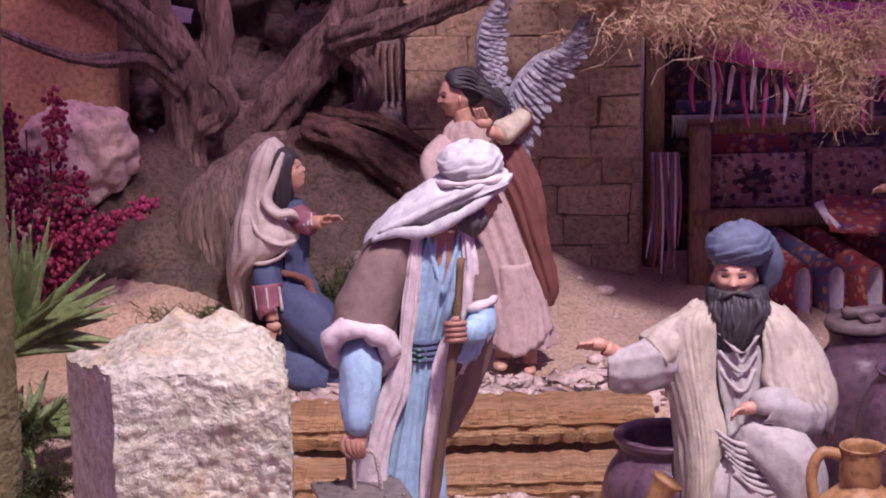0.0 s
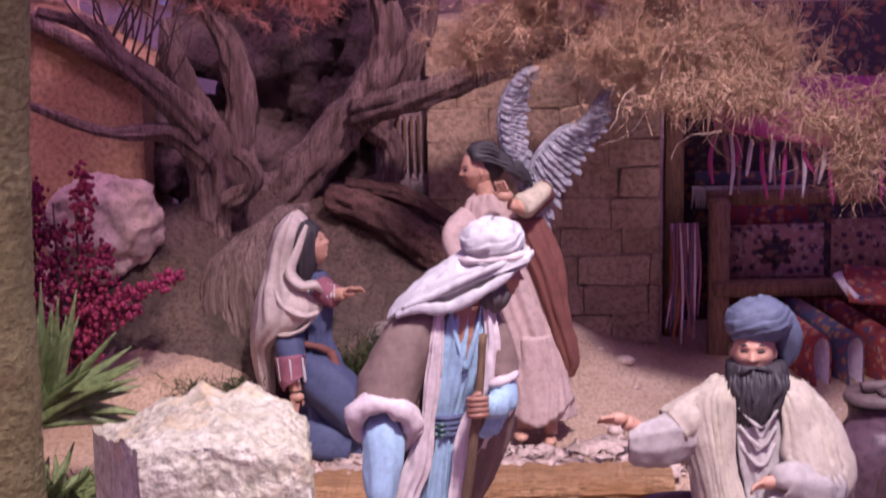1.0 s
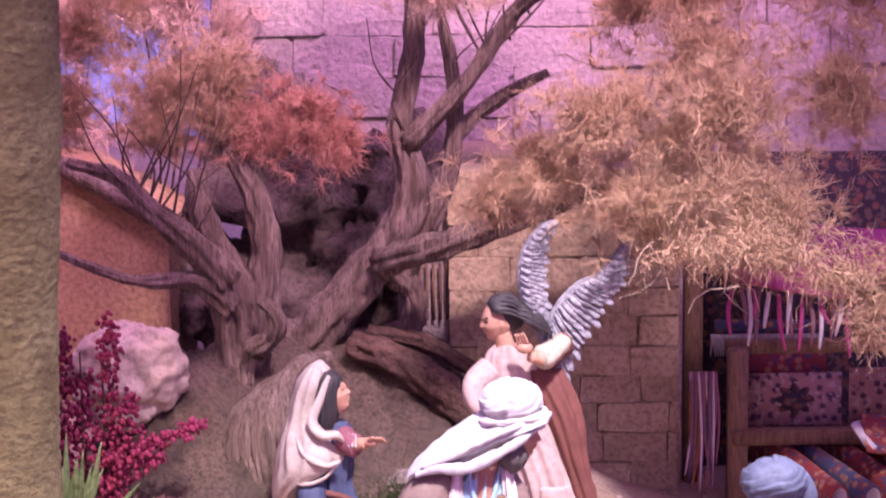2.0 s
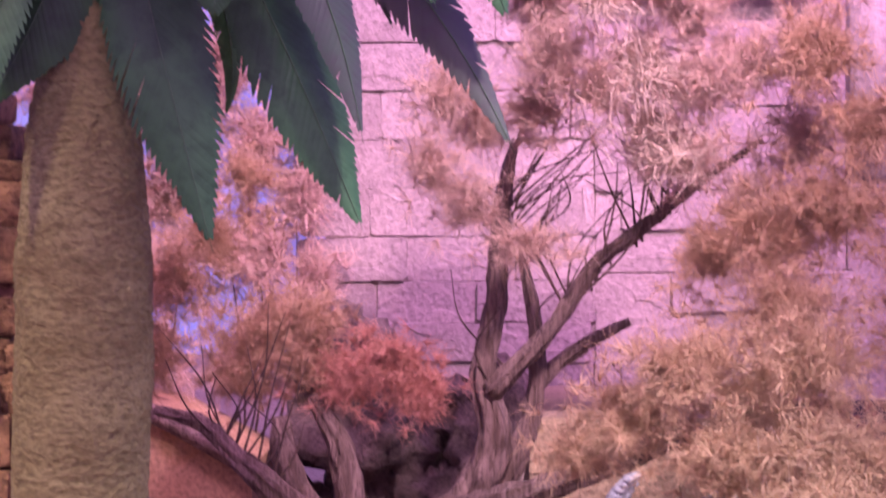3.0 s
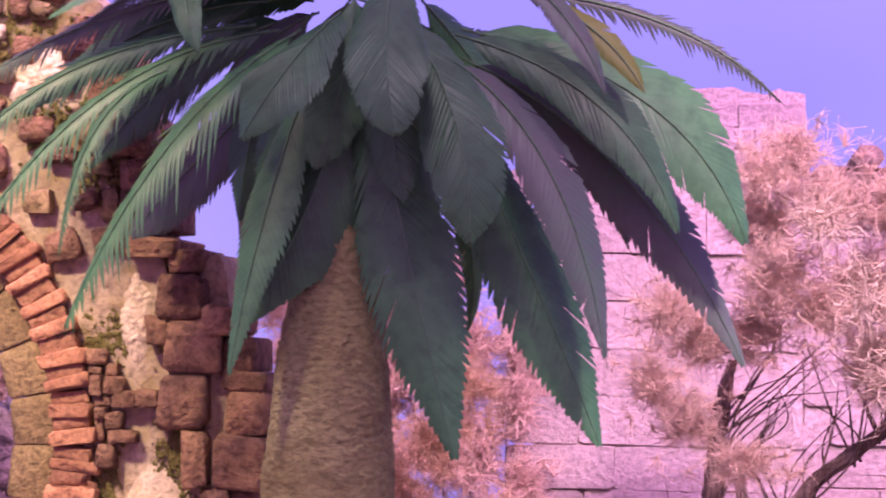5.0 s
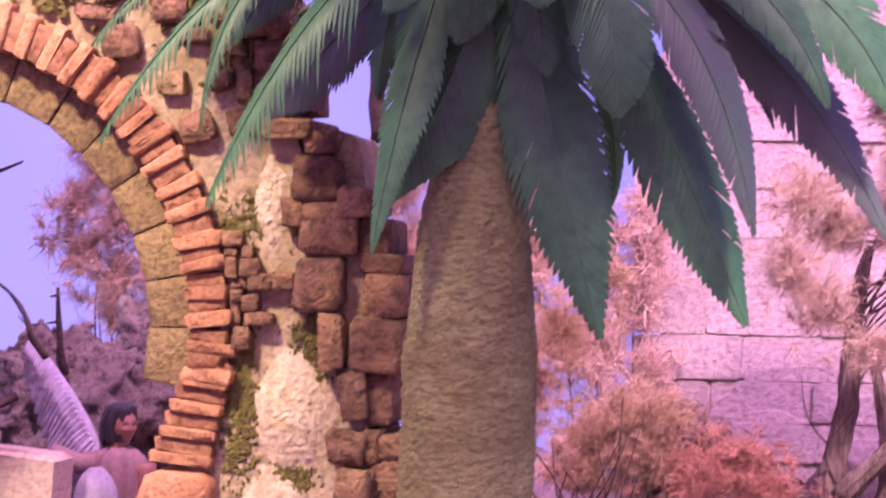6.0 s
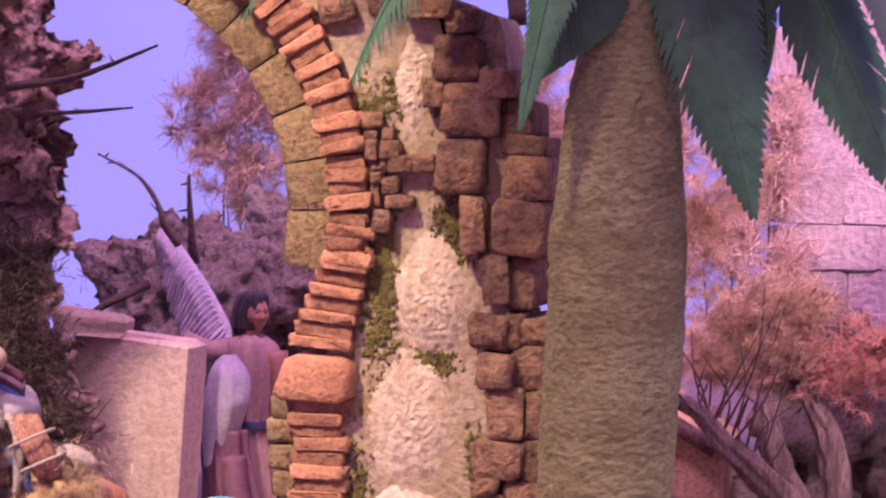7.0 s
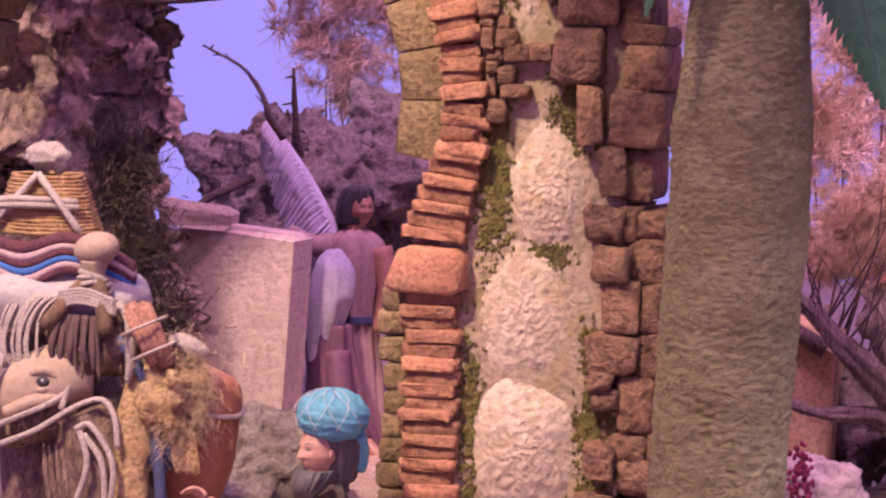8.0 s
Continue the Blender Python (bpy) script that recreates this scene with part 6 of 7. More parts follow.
f.tube([(-14, 180, -68, 11), (-12, 160, -72, 11)], 2, sides=8)
f.hand(-10, 150, -74, 15, 2, (-0.3, -0.1, -1), 0.2)
f.tube([(34, 330, -10, 26), (48, 326, -30, 22), (62, 326, -40, 20)], 4, sides=14)
for a in range(3):
    f.tube([(48 + 6 * a, 346, -34 - 4 * a, 2), (48 + 6 * a, 326, -56, 2)], 5, sides=5)
f.tube([(58, 327, -38, 12), (78, 330, -46, 11)], 2, sides=8)
f.hand(86, 334, -50, 15, 2, (1, -0.2, 0.3), 0.2)
f.tube([(4, 238, -42, 7), (30, 232, -44, 7), (52, 220, -36, 7)], 6, sides=8)
f.tube([(50, 222, -38, 9), (64, 180, -50, 10), (74, 160, -56, 8)], 6, sides=8)
f.done("kneeling_woman_statue", M, "painted statue of a kneeling woman in navy dress and beige veil", (2, 3))

# angel
f = Figure((0.078, 2.26, 0.045), U2)
M = [ROSE, RUST, SKIN, HAIR, CREAM, FEATHER]
f.loft([(18, 40, 0, 58, 42), (16, 62, 0, 57, 42), (4, 130, 0, 52, 42), (-16, 200, 0, 50, 42), (-36, 270, 0, 50, 40), (-54, 330, 0, 46, 38), (-72, 385, 0, 48, 34), (-74, 415, -2, 46, 30), (-78, 440, -3, 36, 25), (-80, 456, -4, 20, 19)], 0, folds=9, depth=0.045, sides=84, twist=0.08)
# the dress hem swings out
f.sheet([[(-46, 200, -34), (-10, 200, -46), (22, 200, -36), (40, 200, -10)], [(-46, 120, -40), (-4, 120, -52), (36, 124, -40), (58, 128, -8)], [(-40, 56, -46), (4, 34, -60), (44, 52, -48), (76, 74, -8)]], 0, 6, 9, 4, 0.4)
f.loft([(62, 112, 12, 14, 16), (66, 140, 14, 18, 24), (54, 185, 12, 24, 30), (40, 240, 10, 26, 34), (24, 310, 6, 34, 36), (4, 365, 5, 38, 36), (-14, 410, 8, 34, 30)], 1, folds=7, depth=0.05, sides=48, twist=0.08)
f.tube([(-14, 420, 8, 26), (10, 440, 6, 22), (24, 452, -2, 18), (18, 466, -14, 14)], 1, sides=18, ripple=0.05)
f.tube([(22, 462, -10, 16), (4, 450, -34, 20), (-14, 442, -50, 21), (-20, 440, -56, 17)], 4, sides=24, ripple=0.05, lobes=5)
f.tube([(-16, 436, -50, 12), (-38, 446, -64, 11)], 2, sides=12)
f.hand(-48, 462, -68, 17, 2, (-0.35, -0.3, 1), 0.1)
f.tube([(-110, 412, -10, 24), (-136, 392, -28, 22), (-140, 366, -42, 18), (-122, 340, -52, 14)], 0, sides=20, ripple=0.05)
f.head(-96, 498, -5, 38, 2, (-1, -0.30), 3, 0.75, -4)
f.tube([(-76, 432, -5, 20), (-84, 462, -5, 17), (-88, 476, -5, 17)], 2, sides=14)
# wavy hair swept back from the brow
f.ball(-78, 510, 4, 33, 30, 34, 3, seg=30, rng=20)
for k in range(26):
    a = -1.5 + 3.0 * k / 25
    wv = 5 * math.sin(k * 1.9)
    up, sd = math.cos(a * 0.9), math.sin(a)
    f.tube([(-114 + 10 * abs(sd), 518 + 14 * up, -4 + 24 * sd, 2), (-98, 516 + 27 * up, -2 + 31 * sd, 4), (-68, 510 + 27 * up + wv, 0 + 33 * sd, 4.5), (-42, 498 + 19 * up - wv, 2 + 27 * sd, 4.5), (-18, 484 + 12 * up + 1.6 * wv, 4 + 20 * sd, 4), (2 + 12 * math.sin(k * 3.1), 470 + 9 * up - 1.6 * wv, 6 + 14 * sd, 1)], 3, sides=9, ripple=0.15)
f.tube([(-14, 46, -10, 16), (-16, 22, -20, 14)], 2, sides=12)
f.ball(-22, 12, -30, 14, 24, 9, 2, seg=14, rng=10)
f.tube([(30, 46, 0, 15), (32, 8, -8, 13)], 2, sides=12)
f.ball(30, -2, -18, 13, 22, 9, 2, seg=14, rng=10)


def wing(f, edge, turns, lengths, mi, rows=6, n=20, back=12):
    """Overlapping feathers along a bent front edge. turns: feather direction in degrees at the root and the tip; lengths likewise."""
    pts = smooth_rows([(x, z) for x, z in edge], 8)
    f.tube([(x, z, back, 13 - 10 * i / (len(edge) - 1)) for i, (x, z) in enumerate(edge)], mi, sides=12, flat=0.8)
    for r in range(rows):
        for i in range(n):
            t = min(1, (i + 0.5 * (r % 2)) / (n - 1))
            x, z = pts[int(t * (len(pts) - 1))]
            g = math.radians(turns[0] + (turns[1] - turns[0]) * t)
            l = (lengths[0] + (lengths[1] - lengths[0]) * t) * (0.30 + 0.70 * (r + 1) / rows) * (0.92 + 0.16 * ((i * 7 + r * 3) % 5) / 5)
            w = V((math.cos(g), math.sin(g)))
            yb = back + 6 - 3.0 * (rows - r)
            f.tube([(x, z, yb, 6), (x + w.x * l * 0.55, z + w.y * l * 0.55, yb - 3, 9), (x + w.x * l * 0.9, z + w.y * l * 0.9, yb - 1, 7), (x + w.x * l, z + w.y * l, yb, 2)], mi, sides=8, flat=0.22)


wing(f, [(0, 440), (10, 510), (50, 560), (90, 580), (124, 625)], (-88, 30), (110, 34), 5)
wing(f, [(-6, 450), (-40, 520), (-52, 580), (-44, 630), (-16, 668)], (-62, 10), (78, 34), 5, 6, 20, 22)
f.done("angel_statue", M, "painted statue of a dark-haired angel in rose and rust robes", (2, 5))

# two figures behind the slab
U3 = 0.00073
f = Figure((-1.096, 2.66, 0.150), U3)
FEATHER_PALE = paint("pale_feather", (0.58, 0.54, 0.62), 0.75)
M = [paint("mauve_tunic", (0.36, 0.235, 0.215)), SKIN_DARK, HAIR, FEATHER_PALE, NAVY]
f.loft([(20, 0, 0, 60, 45), (15, 150, 0, 52, 42), (5, 300, 0, 50, 40), (0, 385, 0, 46, 38), (0, 420, 0, 50, 38), (0, 500, 0, 62, 40), (0, 545, 0, 50, 34), (0, 565, 0, 20, 20)], 0, folds=9, depth=0.05, sides=44)
f.loft([(0, 385, -4, 50, 40), (0, 400, -4, 50, 40)], 4, folds=9, depth=0.03)
f.tube([(-25, 390, -40, 16), (-20, 320, -46, 14), (0, 240, -48, 12)], 4, sides=10, flat=0.5, ripple=0.1)
f.tube([(-40, 530, 0, 24), (-85, 535, -25, 20), (-125, 560, -30, 14)], 0, sides=14)
f.tube([(50, 530, 0, 24), (70, 450, -10, 22), (62, 370, -30, 16)], 1, sides=14)
f.head(12, 605, -5, 36, 1, (0.7, -0.7), 2, 0.8)
f.loft([(-5, 575, 5, 30, 30), (-2, 610, 3, 34, 34), (5, 640, 0, 28, 30), (5, 650, 0, 14, 16)], 2, folds=8, depth=0.06)
f.tube([(0, 560, -4, 16), (8, 580, -4, 16)], 1, sides=10)
wing(f, [(-30, 510), (-55, 580), (-100, 660), (-150, 730), (-182, 765)], (-150, -100), (135, 72), 3, 6, 30, 6)
f.done("angel_statue", M, "painted statue of a dark angel with one pale raised wing", (1, 2, 3))
f = Figure((-1.118, 2.60, 0.165), U3)
VEIL_GREY = paint("lilac_grey_veil", (0.42, 0.39, 0.44), 0.8)
M = [VEIL_GREY, paint("dark_plum_robe", (0.13, 0.055, 0.08)), SKIN_DARK]
f.loft([(40, 0, 0, 80, 55), (40, 120, 0, 72, 52), (25, 230, 0, 55, 44), (10, 320, 0, 44, 40), (10, 370, 0, 38, 36)], 1, folds=8, depth=0.06, sides=40)
f.loft([(-10, 300, 0, 22, 34), (-4, 340, 0, 30, 40), (4, 390, -4, 40, 44), (14, 430, -8, 44, 46), (18, 478, -8, 36, 40), (16, 506, -6, 20, 22), (16, 512, -6, 8, 10)], 0, folds=5, depth=0.025, sides=36)
f.tube([(30, 320, -20, 24), (50, 230, -40, 24), (100, 160, -60, 18)], 1, sides=14)
f.tube([(100, 160, -60, 13), (140, 130, -70, 12)], 2, sides=8)
f.done("veiled_statue", M, "painted statue of a stooping veiled figure behind the slab", (2,))

# turbaned man before the arch
f = Figure((-0.884, 1.93, 0.017), 0.00058)
M = [FUR, TEAL, SKIN, BEARD_GREY, WHITE]
f.loft([(0, -180, 0, 120, 90), (0, 100, 0, 100, 80), (0, 300, 0, 95, 70), (0, 450, 0, 105, 65), (-2, 500, 0, 95, 55), (0, 540, 0, 55, 42), (0, 565, 0, 34, 34)], 0, folds=9, depth=0.03, sides=44)
f.loft([(-15, 450, -45, 30, 26), (-12, 520, -38, 28, 24), (-8, 565, -25, 26, 22)], 4, sides=20)
f.head(-14, 662, -10, 53, 2, (-0.62, -0.78))
f.loft([(-18, 628, -12, 38, 37), (-24, 612, -20, 37, 36), (-30, 594, -28, 29, 28), (-34, 578, -30, 15, 15), (-35, 570, -30, 5, 5)], 3, folds=16, depth=0.05, sides=64)
f.turban(4, 724, 4, 66, 42, 1, 7, 0.55, 0.5)
f.tube([(40, 690, 20, 22), (46, 656, 30, 18), (44, 620, 36, 10)], 1, sides=16, ripple=0.1)
f.loft([(0, 600, 20, 34, 30), (2, 650, 16, 46, 44), (2, 690, 10, 50, 48)], 3, folds=9, depth=0.05)
for k in range(4):
    # thin pale lines woven across the cloth
    for way in (-1, 1):
        pts = []
        for t in range(9):
            b_ = -0.35 + 1.75 * t / 8
            a_ = -2.6 + 0.62 * k + way * 0.75 * (t / 8 - 0.5)
            pts.append(f.p(2 + 71 * math.cos(a_) * max(0, math.cos(b_)) ** 0.92, 724 + 50 * math.sin(b_), 71 * math.sin(a_) * max(0, math.cos(b_)) ** 0.92))
        f.b.tube(pts, [0.6 * f.u] * 9, 4, 5, 2)
f.tube([(-140, 500, -20, 60), (-190, 480, -60, 40)], 0, sides=12)
f.hand(-205, 560, -70, 24, 2, (-0.6, 0, 0.8), 0.8)
f.tube([(-190, 480, -60, 24), (-205, 545, -68, 18)], 2, sides=10)
f.done("turbaned_man_statue", M, "painted statue of a bearded man in teal turban by the arch", (2, 3, 4))

# merchant at the stall, seen by an arm
f = Figure((0.575, 2.42, 0.03), U2)
M = [TEAL_DARK, SKIN, FEATHER]
f.loft([(40, 0, 0, 70, 50), (35, 200, 0, 62, 46), (30, 360, 0, 58, 40), (28, 420, 0, 26, 26)], 0, folds=8, depth=0.05)
f.tube([(0, 380, -10, 30), (-25, 320, -35, 28), (-42, 300, -45, 24)], 0, sides=14, ripple=0.06)
f.tube([(-42, 300, -45, 12), (-60, 298, -50, 11)], 1, sides=8)
f.hand(-68, 300, -52, 14, 1, (-1, -0.1, -0.15), 0.3)
f.head(30, 460, 0, 33, 1, (-0.6, -0.8), 0)
f.turban(24, 492, 0, 36, 24, 2)
f.done("stallkeeper_statue", M, "painted statue of a stallkeeper in dark teal reaching for rugs", (1,))

# ---------- pots ----------
def pot(name, at, prof, material, label, handles=(), category="jar", lid=None, sides=36):
    root = placed(name, label, category, at)
    bb = Build()
    rows = smooth_rows([(z, r) for z, r in prof], 5)
    out = [[(r * math.cos(2 * math.pi * i / sides), r * math.sin(2 * math.pi * i / sides), z) for i in range(sides)] for z, r in rows]
    top = rows[-1]
    out += [[(s * top[1] * math.cos(2 * math.pi * i / sides), s * top[1] * math.sin(2 * math.pi * i / sides), z) for i in range(sides)] for s, z in ((0.86, top[0] + 0.001), (0.80, top[0] - 0.006), (0.85, top[0] - 0.03), (0.3, top[0] - 0.05))]
    bb.rings(out)
    bb.ob("body", material, root, rough=0.0008, freq=60)
    for pts, r in handles:
        hb = Build()
        hb.tube(pts, [r] * len(pts), 0, 10, 5, 0.06)
        hb.ob("handle", material, root)
    if lid:
        lb = Build()
        lb.loft([(0, 0, lid[0], lid[1], lid[1]), (0, 0, lid[0] + 0.004, lid[1] * 1.02, lid[1] * 1.02), (0, 0, lid[0] + 0.010, lid[1] * 0.94, lid[1] * 0.94)], 0, sides=32, steps=2)
        lb.box((0.002, -0.004, lid[0] + 0.016), (lid[1] * 1.25, lid[1] * 0.34, 0.010), 0, pose(0, 0, 0, 0, 0, 12), 0.001, 0.002)
        lb.box((0.004, -0.02, lid[0] + 0.013), (lid[1] * 0.5, lid[1] * 0.3, 0.008), 0, pose(0, 0, 0, 0, 0, 20), 0.001, 0.002)
        lb.ob("lid", lid[2], root, "dark wooden lid")
    return root


PURPLE_CLAY = mat("purplish_clay", (0.085, 0.045, 0.065), (0.15, 0.085, 0.11), 16, 120, 0.4, 0.3, 0.0015, (0.20, 0.13, 0.14), 0.66)
LID_WOOD = mat("purplish_lid_wood", (0.085, 0.055, 0.055), (0.15, 0.10, 0.10), 12, 90, 0.6, 0.6, 0.003)
CLAY = mat("ochre_clay", (0.30, 0.15, 0.06), (0.42, 0.24, 0.10), 18, 130, 0.55, 0.4, 0.002, (0.20, 0.11, 0.05), 0.62)
pot("wide_jar", (0.203, 1.80, -0.022), [(0, 0.028), (0.02, 0.044), (0.06, 0.057), (0.10, 0.056), (0.124, 0.043), (0.131, 0.041), (0.137, 0.046), (0.143, 0.047)], PURPLE_CLAY, "wide glazed purple-brown clay jar on the sand")
pot("tall_jar", (0.405, 1.90, -0.02), [(0, 0.028), (0.06, 0.044), (0.13, 0.050), (0.165, 0.046), (0.19, 0.034), (0.200, 0.031), (0.21, 0.032)], PURPLE_CLAY, "tall dark purple clay jar with wooden lid", lid=(0.212, 0.035, LID_WOOD))
jug = [(0, 0.024), (0.03, 0.044), (0.06, 0.054), (0.085, 0.048), (0.105, 0.026), (0.115, 0.018), (0.140, 0.0175), (0.146, 0.0205)]
pot("clay_jug", (0.352, 1.63, 0.02), jug, CLAY, "round ochre clay jug with a loop handle", [([(-0.016, 0, 0.138), (-0.034, 0, 0.140), (-0.042, 0, 0.12), (-0.038, 0, 0.09)], 0.005)], "jug")
pot("clay_jug", (0.428, 1.64, 0.02), jug, CLAY, "round ochre clay jug cut by the display's side", [([(-0.016, 0, 0.138), (-0.034, 0, 0.140), (-0.042, 0, 0.12), (-0.038, 0, 0.09)], 0.005)], "jug")
pot("small_pot", (0.300, 1.62, 0.02), [(0, 0.012), (0.02, 0.026), (0.045, 0.030), (0.062, 0.018), (0.07, 0.012), (0.076, 0.013)], CLAY, "small round brown clay pot", (), "pot")
pot("clay_cup", (0.430, 1.80, -0.02), [(0, 0.03), (0.08, 0.05), (0.16, 0.045), (0.19, 0.03), (0.2, 0.032)], PURPLE_CLAY, "dark grey clay jar behind the jugs")
b = Build()
b.box((0.39, 1.64, 0.0), (0.22, 0.12, 0.04), 0, None, 0.002, 0.004)
tagged(b.ob("low_bench", WOOD_DARK), "low dark wooden bench beneath the jugs", "bench")
m, nt, bs = nodes_of("smoked_glass")
bs.inputs["Base Color"].default_value = (0.75, 0.78, 0.85, 1)
bs.inputs["Roughness"].default_value = 0.08
bs.inputs["Transmission Weight"].default_value = 0.9
GLASS = m
pot("glass_cup", (0.158, 1.70, -0.015), [(0, 0.016), (0.015, 0.018), (0.05, 0.014), (0.085, 0.0185), (0.10, 0.0205)], GLASS, "small clear glass cup before the wide jar", (), "cup")
b = Build()
b.tube([(0.172, 1.70, 0.06), (0.190, 1.70, 0.10), (0.197, 1.70, 0.112)], [0.008, 0.011, 0.015], 0, 14, 4)
tagged(b.ob("wooden_scoop", CLAY), "small leaning terracotta scoop before the wide jar", "scoop")

# ---------- rug stall ----------
def rug_material(name, ground, a, c, scale=60):
    m, nt, bs = nodes_of(name)
    tc = nt.nodes.new("ShaderNodeTexCoord").outputs["Object"]
    ck = nt.nodes.new("ShaderNodeTexVoronoi")
    ck.inputs["Scale"].default_value = scale
    nt.links.new(tc, ck.inputs[0])
    n1 = noise_node(nt, tc, scale * 1.5, 2)
    col = mix_node(nt, ramp_node(nt, ck.outputs["Distance"], 0.25, 0.45), a, ground)
    col = mix_node(nt, ramp_node(nt, n1.outputs[0], 0.55, 0.62), col, c)
    nt.links.new(col, bs.inputs["Base Color"])
    bs.inputs["Roughness"].default_value = 0.95
    bp = nt.nodes.new("ShaderNodeBump")
    bp.inputs["Strength"].default_value, bp.inputs["Distance"].default_value = 0.6, 0.002
    nt.links.new(noise_node(nt, tc, 500).outputs[0], bp.inputs["Height"])
    nt.links.new(bp.outputs[0], bs.inputs["Normal"])
    return m


RUG_RED = rug_material("red_rug", (0.27, 0.045, 0.045), (0.44, 0.20, 0.12), (0.09, 0.06, 0.12), 75)
RUG_BLUE = rug_material("blue_rug", (0.06, 0.065, 0.13), (0.32, 0.16, 0.08), (0.20, 0.05, 0.06), 75)
RUG_ROSE = rug_material("rose_rug", (0.42, 0.24, 0.22), (0.10, 0.06, 0.10), (0.52, 0.38, 0.34), 80)
RUG_DARK = rug_material("dark_rug", (0.05, 0.032, 0.045), (0.22, 0.09, 0.06), (0.14, 0.10, 0.08), 70)
RUG_BACK = paint("rug_backing", (0.62, 0.55, 0.60), 0.85, 0.9)
CANOPY = paint("magenta_cloth", (0.42, 0.06, 0.20), 0.6, 0.85)
YARN = paint("yarn", (0.24, 0.12, 0.14), 0.6, 0.9)

STALL_WOOD = mat("stall_wood", (0.24, 0.145, 0.085), (0.36, 0.235, 0.14), 12, 70, 0.85, 0.8, 0.004, (0.14, 0.08, 0.05), 0.6, 0, (3, 3, 0.6))
frame_ = thing("rug_stall_frame", "dark wooden stall frame with posts and a rail", "stall")
for x, z0, z1, y in ((0.333, 0.03, 0.262, 2.58), (0.285, 0.0, 0.50, 2.68), (0.62, 0.0, 0.50, 2.58)):
    b = Build(); b.box((x, y, (z0 + z1) / 2), (0.026, 0.026, z1 - z0), 0, None, 0.001, 0.003); b.ob("post", STALL_WOOD, frame_)
b = Build(); b.box((0.47, 2.57, 0.145), (0.29, 0.022, 0.020), 0, None, 0.001, 0.003); b.ob("rail", STALL_WOOD, frame_)
b = Build(); b.box((0.47, 2.60, 0.26), (0.30, 0.02, 0.018), 0, None, 0.001, 0.003); b.ob("rail", STALL_WOOD, frame_)


def cloth(name, pts, width, material, label, thick=0.004, axis=(1, 0, 0), backing=None, category="rug", parent=None, wave=0.0):
    """A strip of cloth along a bent line, with thickness."""
    P = [V(r) for r in smooth_rows(pts, 6)]
    a = V(axis).normalized()
    bb = Build()
    rings = []
    for k, p in enumerate(P):
        t = (P[min(k + 1, len(P) - 1)] - P[max(0, k - 1)]).normalized()
        n = t.cross(a).normalized()
        w = n * (wave * math.sin(k * 0.8))
        rings.append([p - a * width / 2 + n * thick / 2, p + n * thick / 2 + w, p + a * width / 2 + n * thick / 2, p + a * width / 2 - n * thick / 2, p - n * thick / 2 + w, p - a * width / 2 - n * thick / 2])
    bb.rings(rings)
    if backing:
        for i in range(len(bb.f)):
            if len(bb.f[i]) == 4 and i % 6 in (3, 4):
                bb.m[i] = 1
    o = bb.ob(name, [material, backing or material], parent)
    return tagged(o, label, category) if parent is None else o


# rugs folded over rods that point at the viewer, their pale backs showing inside the fold
for i, (xa, xb, mt) in enumerate(((0.372, 0.446, RUG_RED), (0.402, 0.488, RUG_BLUE), (0.450, 0.536, RUG_RED), (0.505, 0.590, RUG_RED))):
    A, B_ = V((xa, 2.64, 0.142)), V((xb, 2.44, 0.112))
    way = (B_ - A).normalized()
    c = (A + B_) / 2
    prof = ((-0.012, -0.135), (-0.012, -0.08), (-0.012, -0.015), (-0.002, 0.0), (0.009, -0.005), (0.0125, -0.018), (0.011, -0.045), (0.005, -0.075), (-0.002, -0.10), (-0.0070, -0.135))
    sd = way.cross(V((0, 0, 1))).normalized()
    cloth("hanging_rug", [c + sd * px + V((0, 0, pz)) for px, pz in prof], (B_ - A).length, mt, "patterned rug folded over a rod with pale backing", 0.003, way, RUG_BACK)
draped = thing("draped_rug", "red patterned rug laid over the stall rail, white fringe", "rug")
b = Build(); b.box((0.54, 2.50, 0.160), (0.11, 0.075, 0.008), 0, pose(0, 0, 0, 24, 6, 0), 0.002, 0.002); b.ob("rug", RUG_RED, draped)
b = Build(); b.box((0.488, 2.495, 0.162), (0.016, 0.06, 0.007), 0, pose(0, 0, 0, 24, 6, 22), 0.003, 0.002); b.ob("fringe", RUG_BACK, draped, "white fringed end")


def flat_rug(x0, x1, z0, z1, y, mt, label, lean=0.0):
    bb = Build(); bb.box(((x0 + x1) / 2, y, (z0 + z1) / 2), (x1 - x0, 0.006, z1 - z0), 0, pose(0, 0, 0, lean, 0, 0), 0.001, 0.001)
    return tagged(bb.ob("hung_rug", mt), label, "rug")
flat_rug(0.345, 0.475, 0.152, 0.222, 2.605, RUG_ROSE, "rose and cream patterned rug hung behind the rail")
b = Build()
star = [(1 + 0.22 * math.cos(8 * a), a) for a in [2 * math.pi * k / 64 for k in range(64)]]
b.rings([[(0.412 + 0.022 * r * math.cos(a), y, 0.187 + 0.019 * r * math.sin(a)) for r, a in star] for y in (2.6015, 2.599)])
tagged(b.ob("rug_medallion", RUG_DARK), "dark star-shaped medallion woven on the rose rug", "rug")
flat_rug(0.485, 0.66, 0.15, 0.228, 2.605, RUG_ROSE, "rose and cream patterned rug hung behind the rail", -6)
flat_rug(0.295, 0.66, -0.02, 0.50, 2.76, RUG_DARK, "large dark patterned rug at the back of the stall")
flat_rug(0.310, 0.455, 0.268, 0.40, 2.66, RUG_DARK, "dark rug with a woven arch hung in the stall")
flat_rug(0.310, 0.455, 0.268, 0.286, 2.650, RUG_BLUE, "dark blue woven rug border hung in the stall")
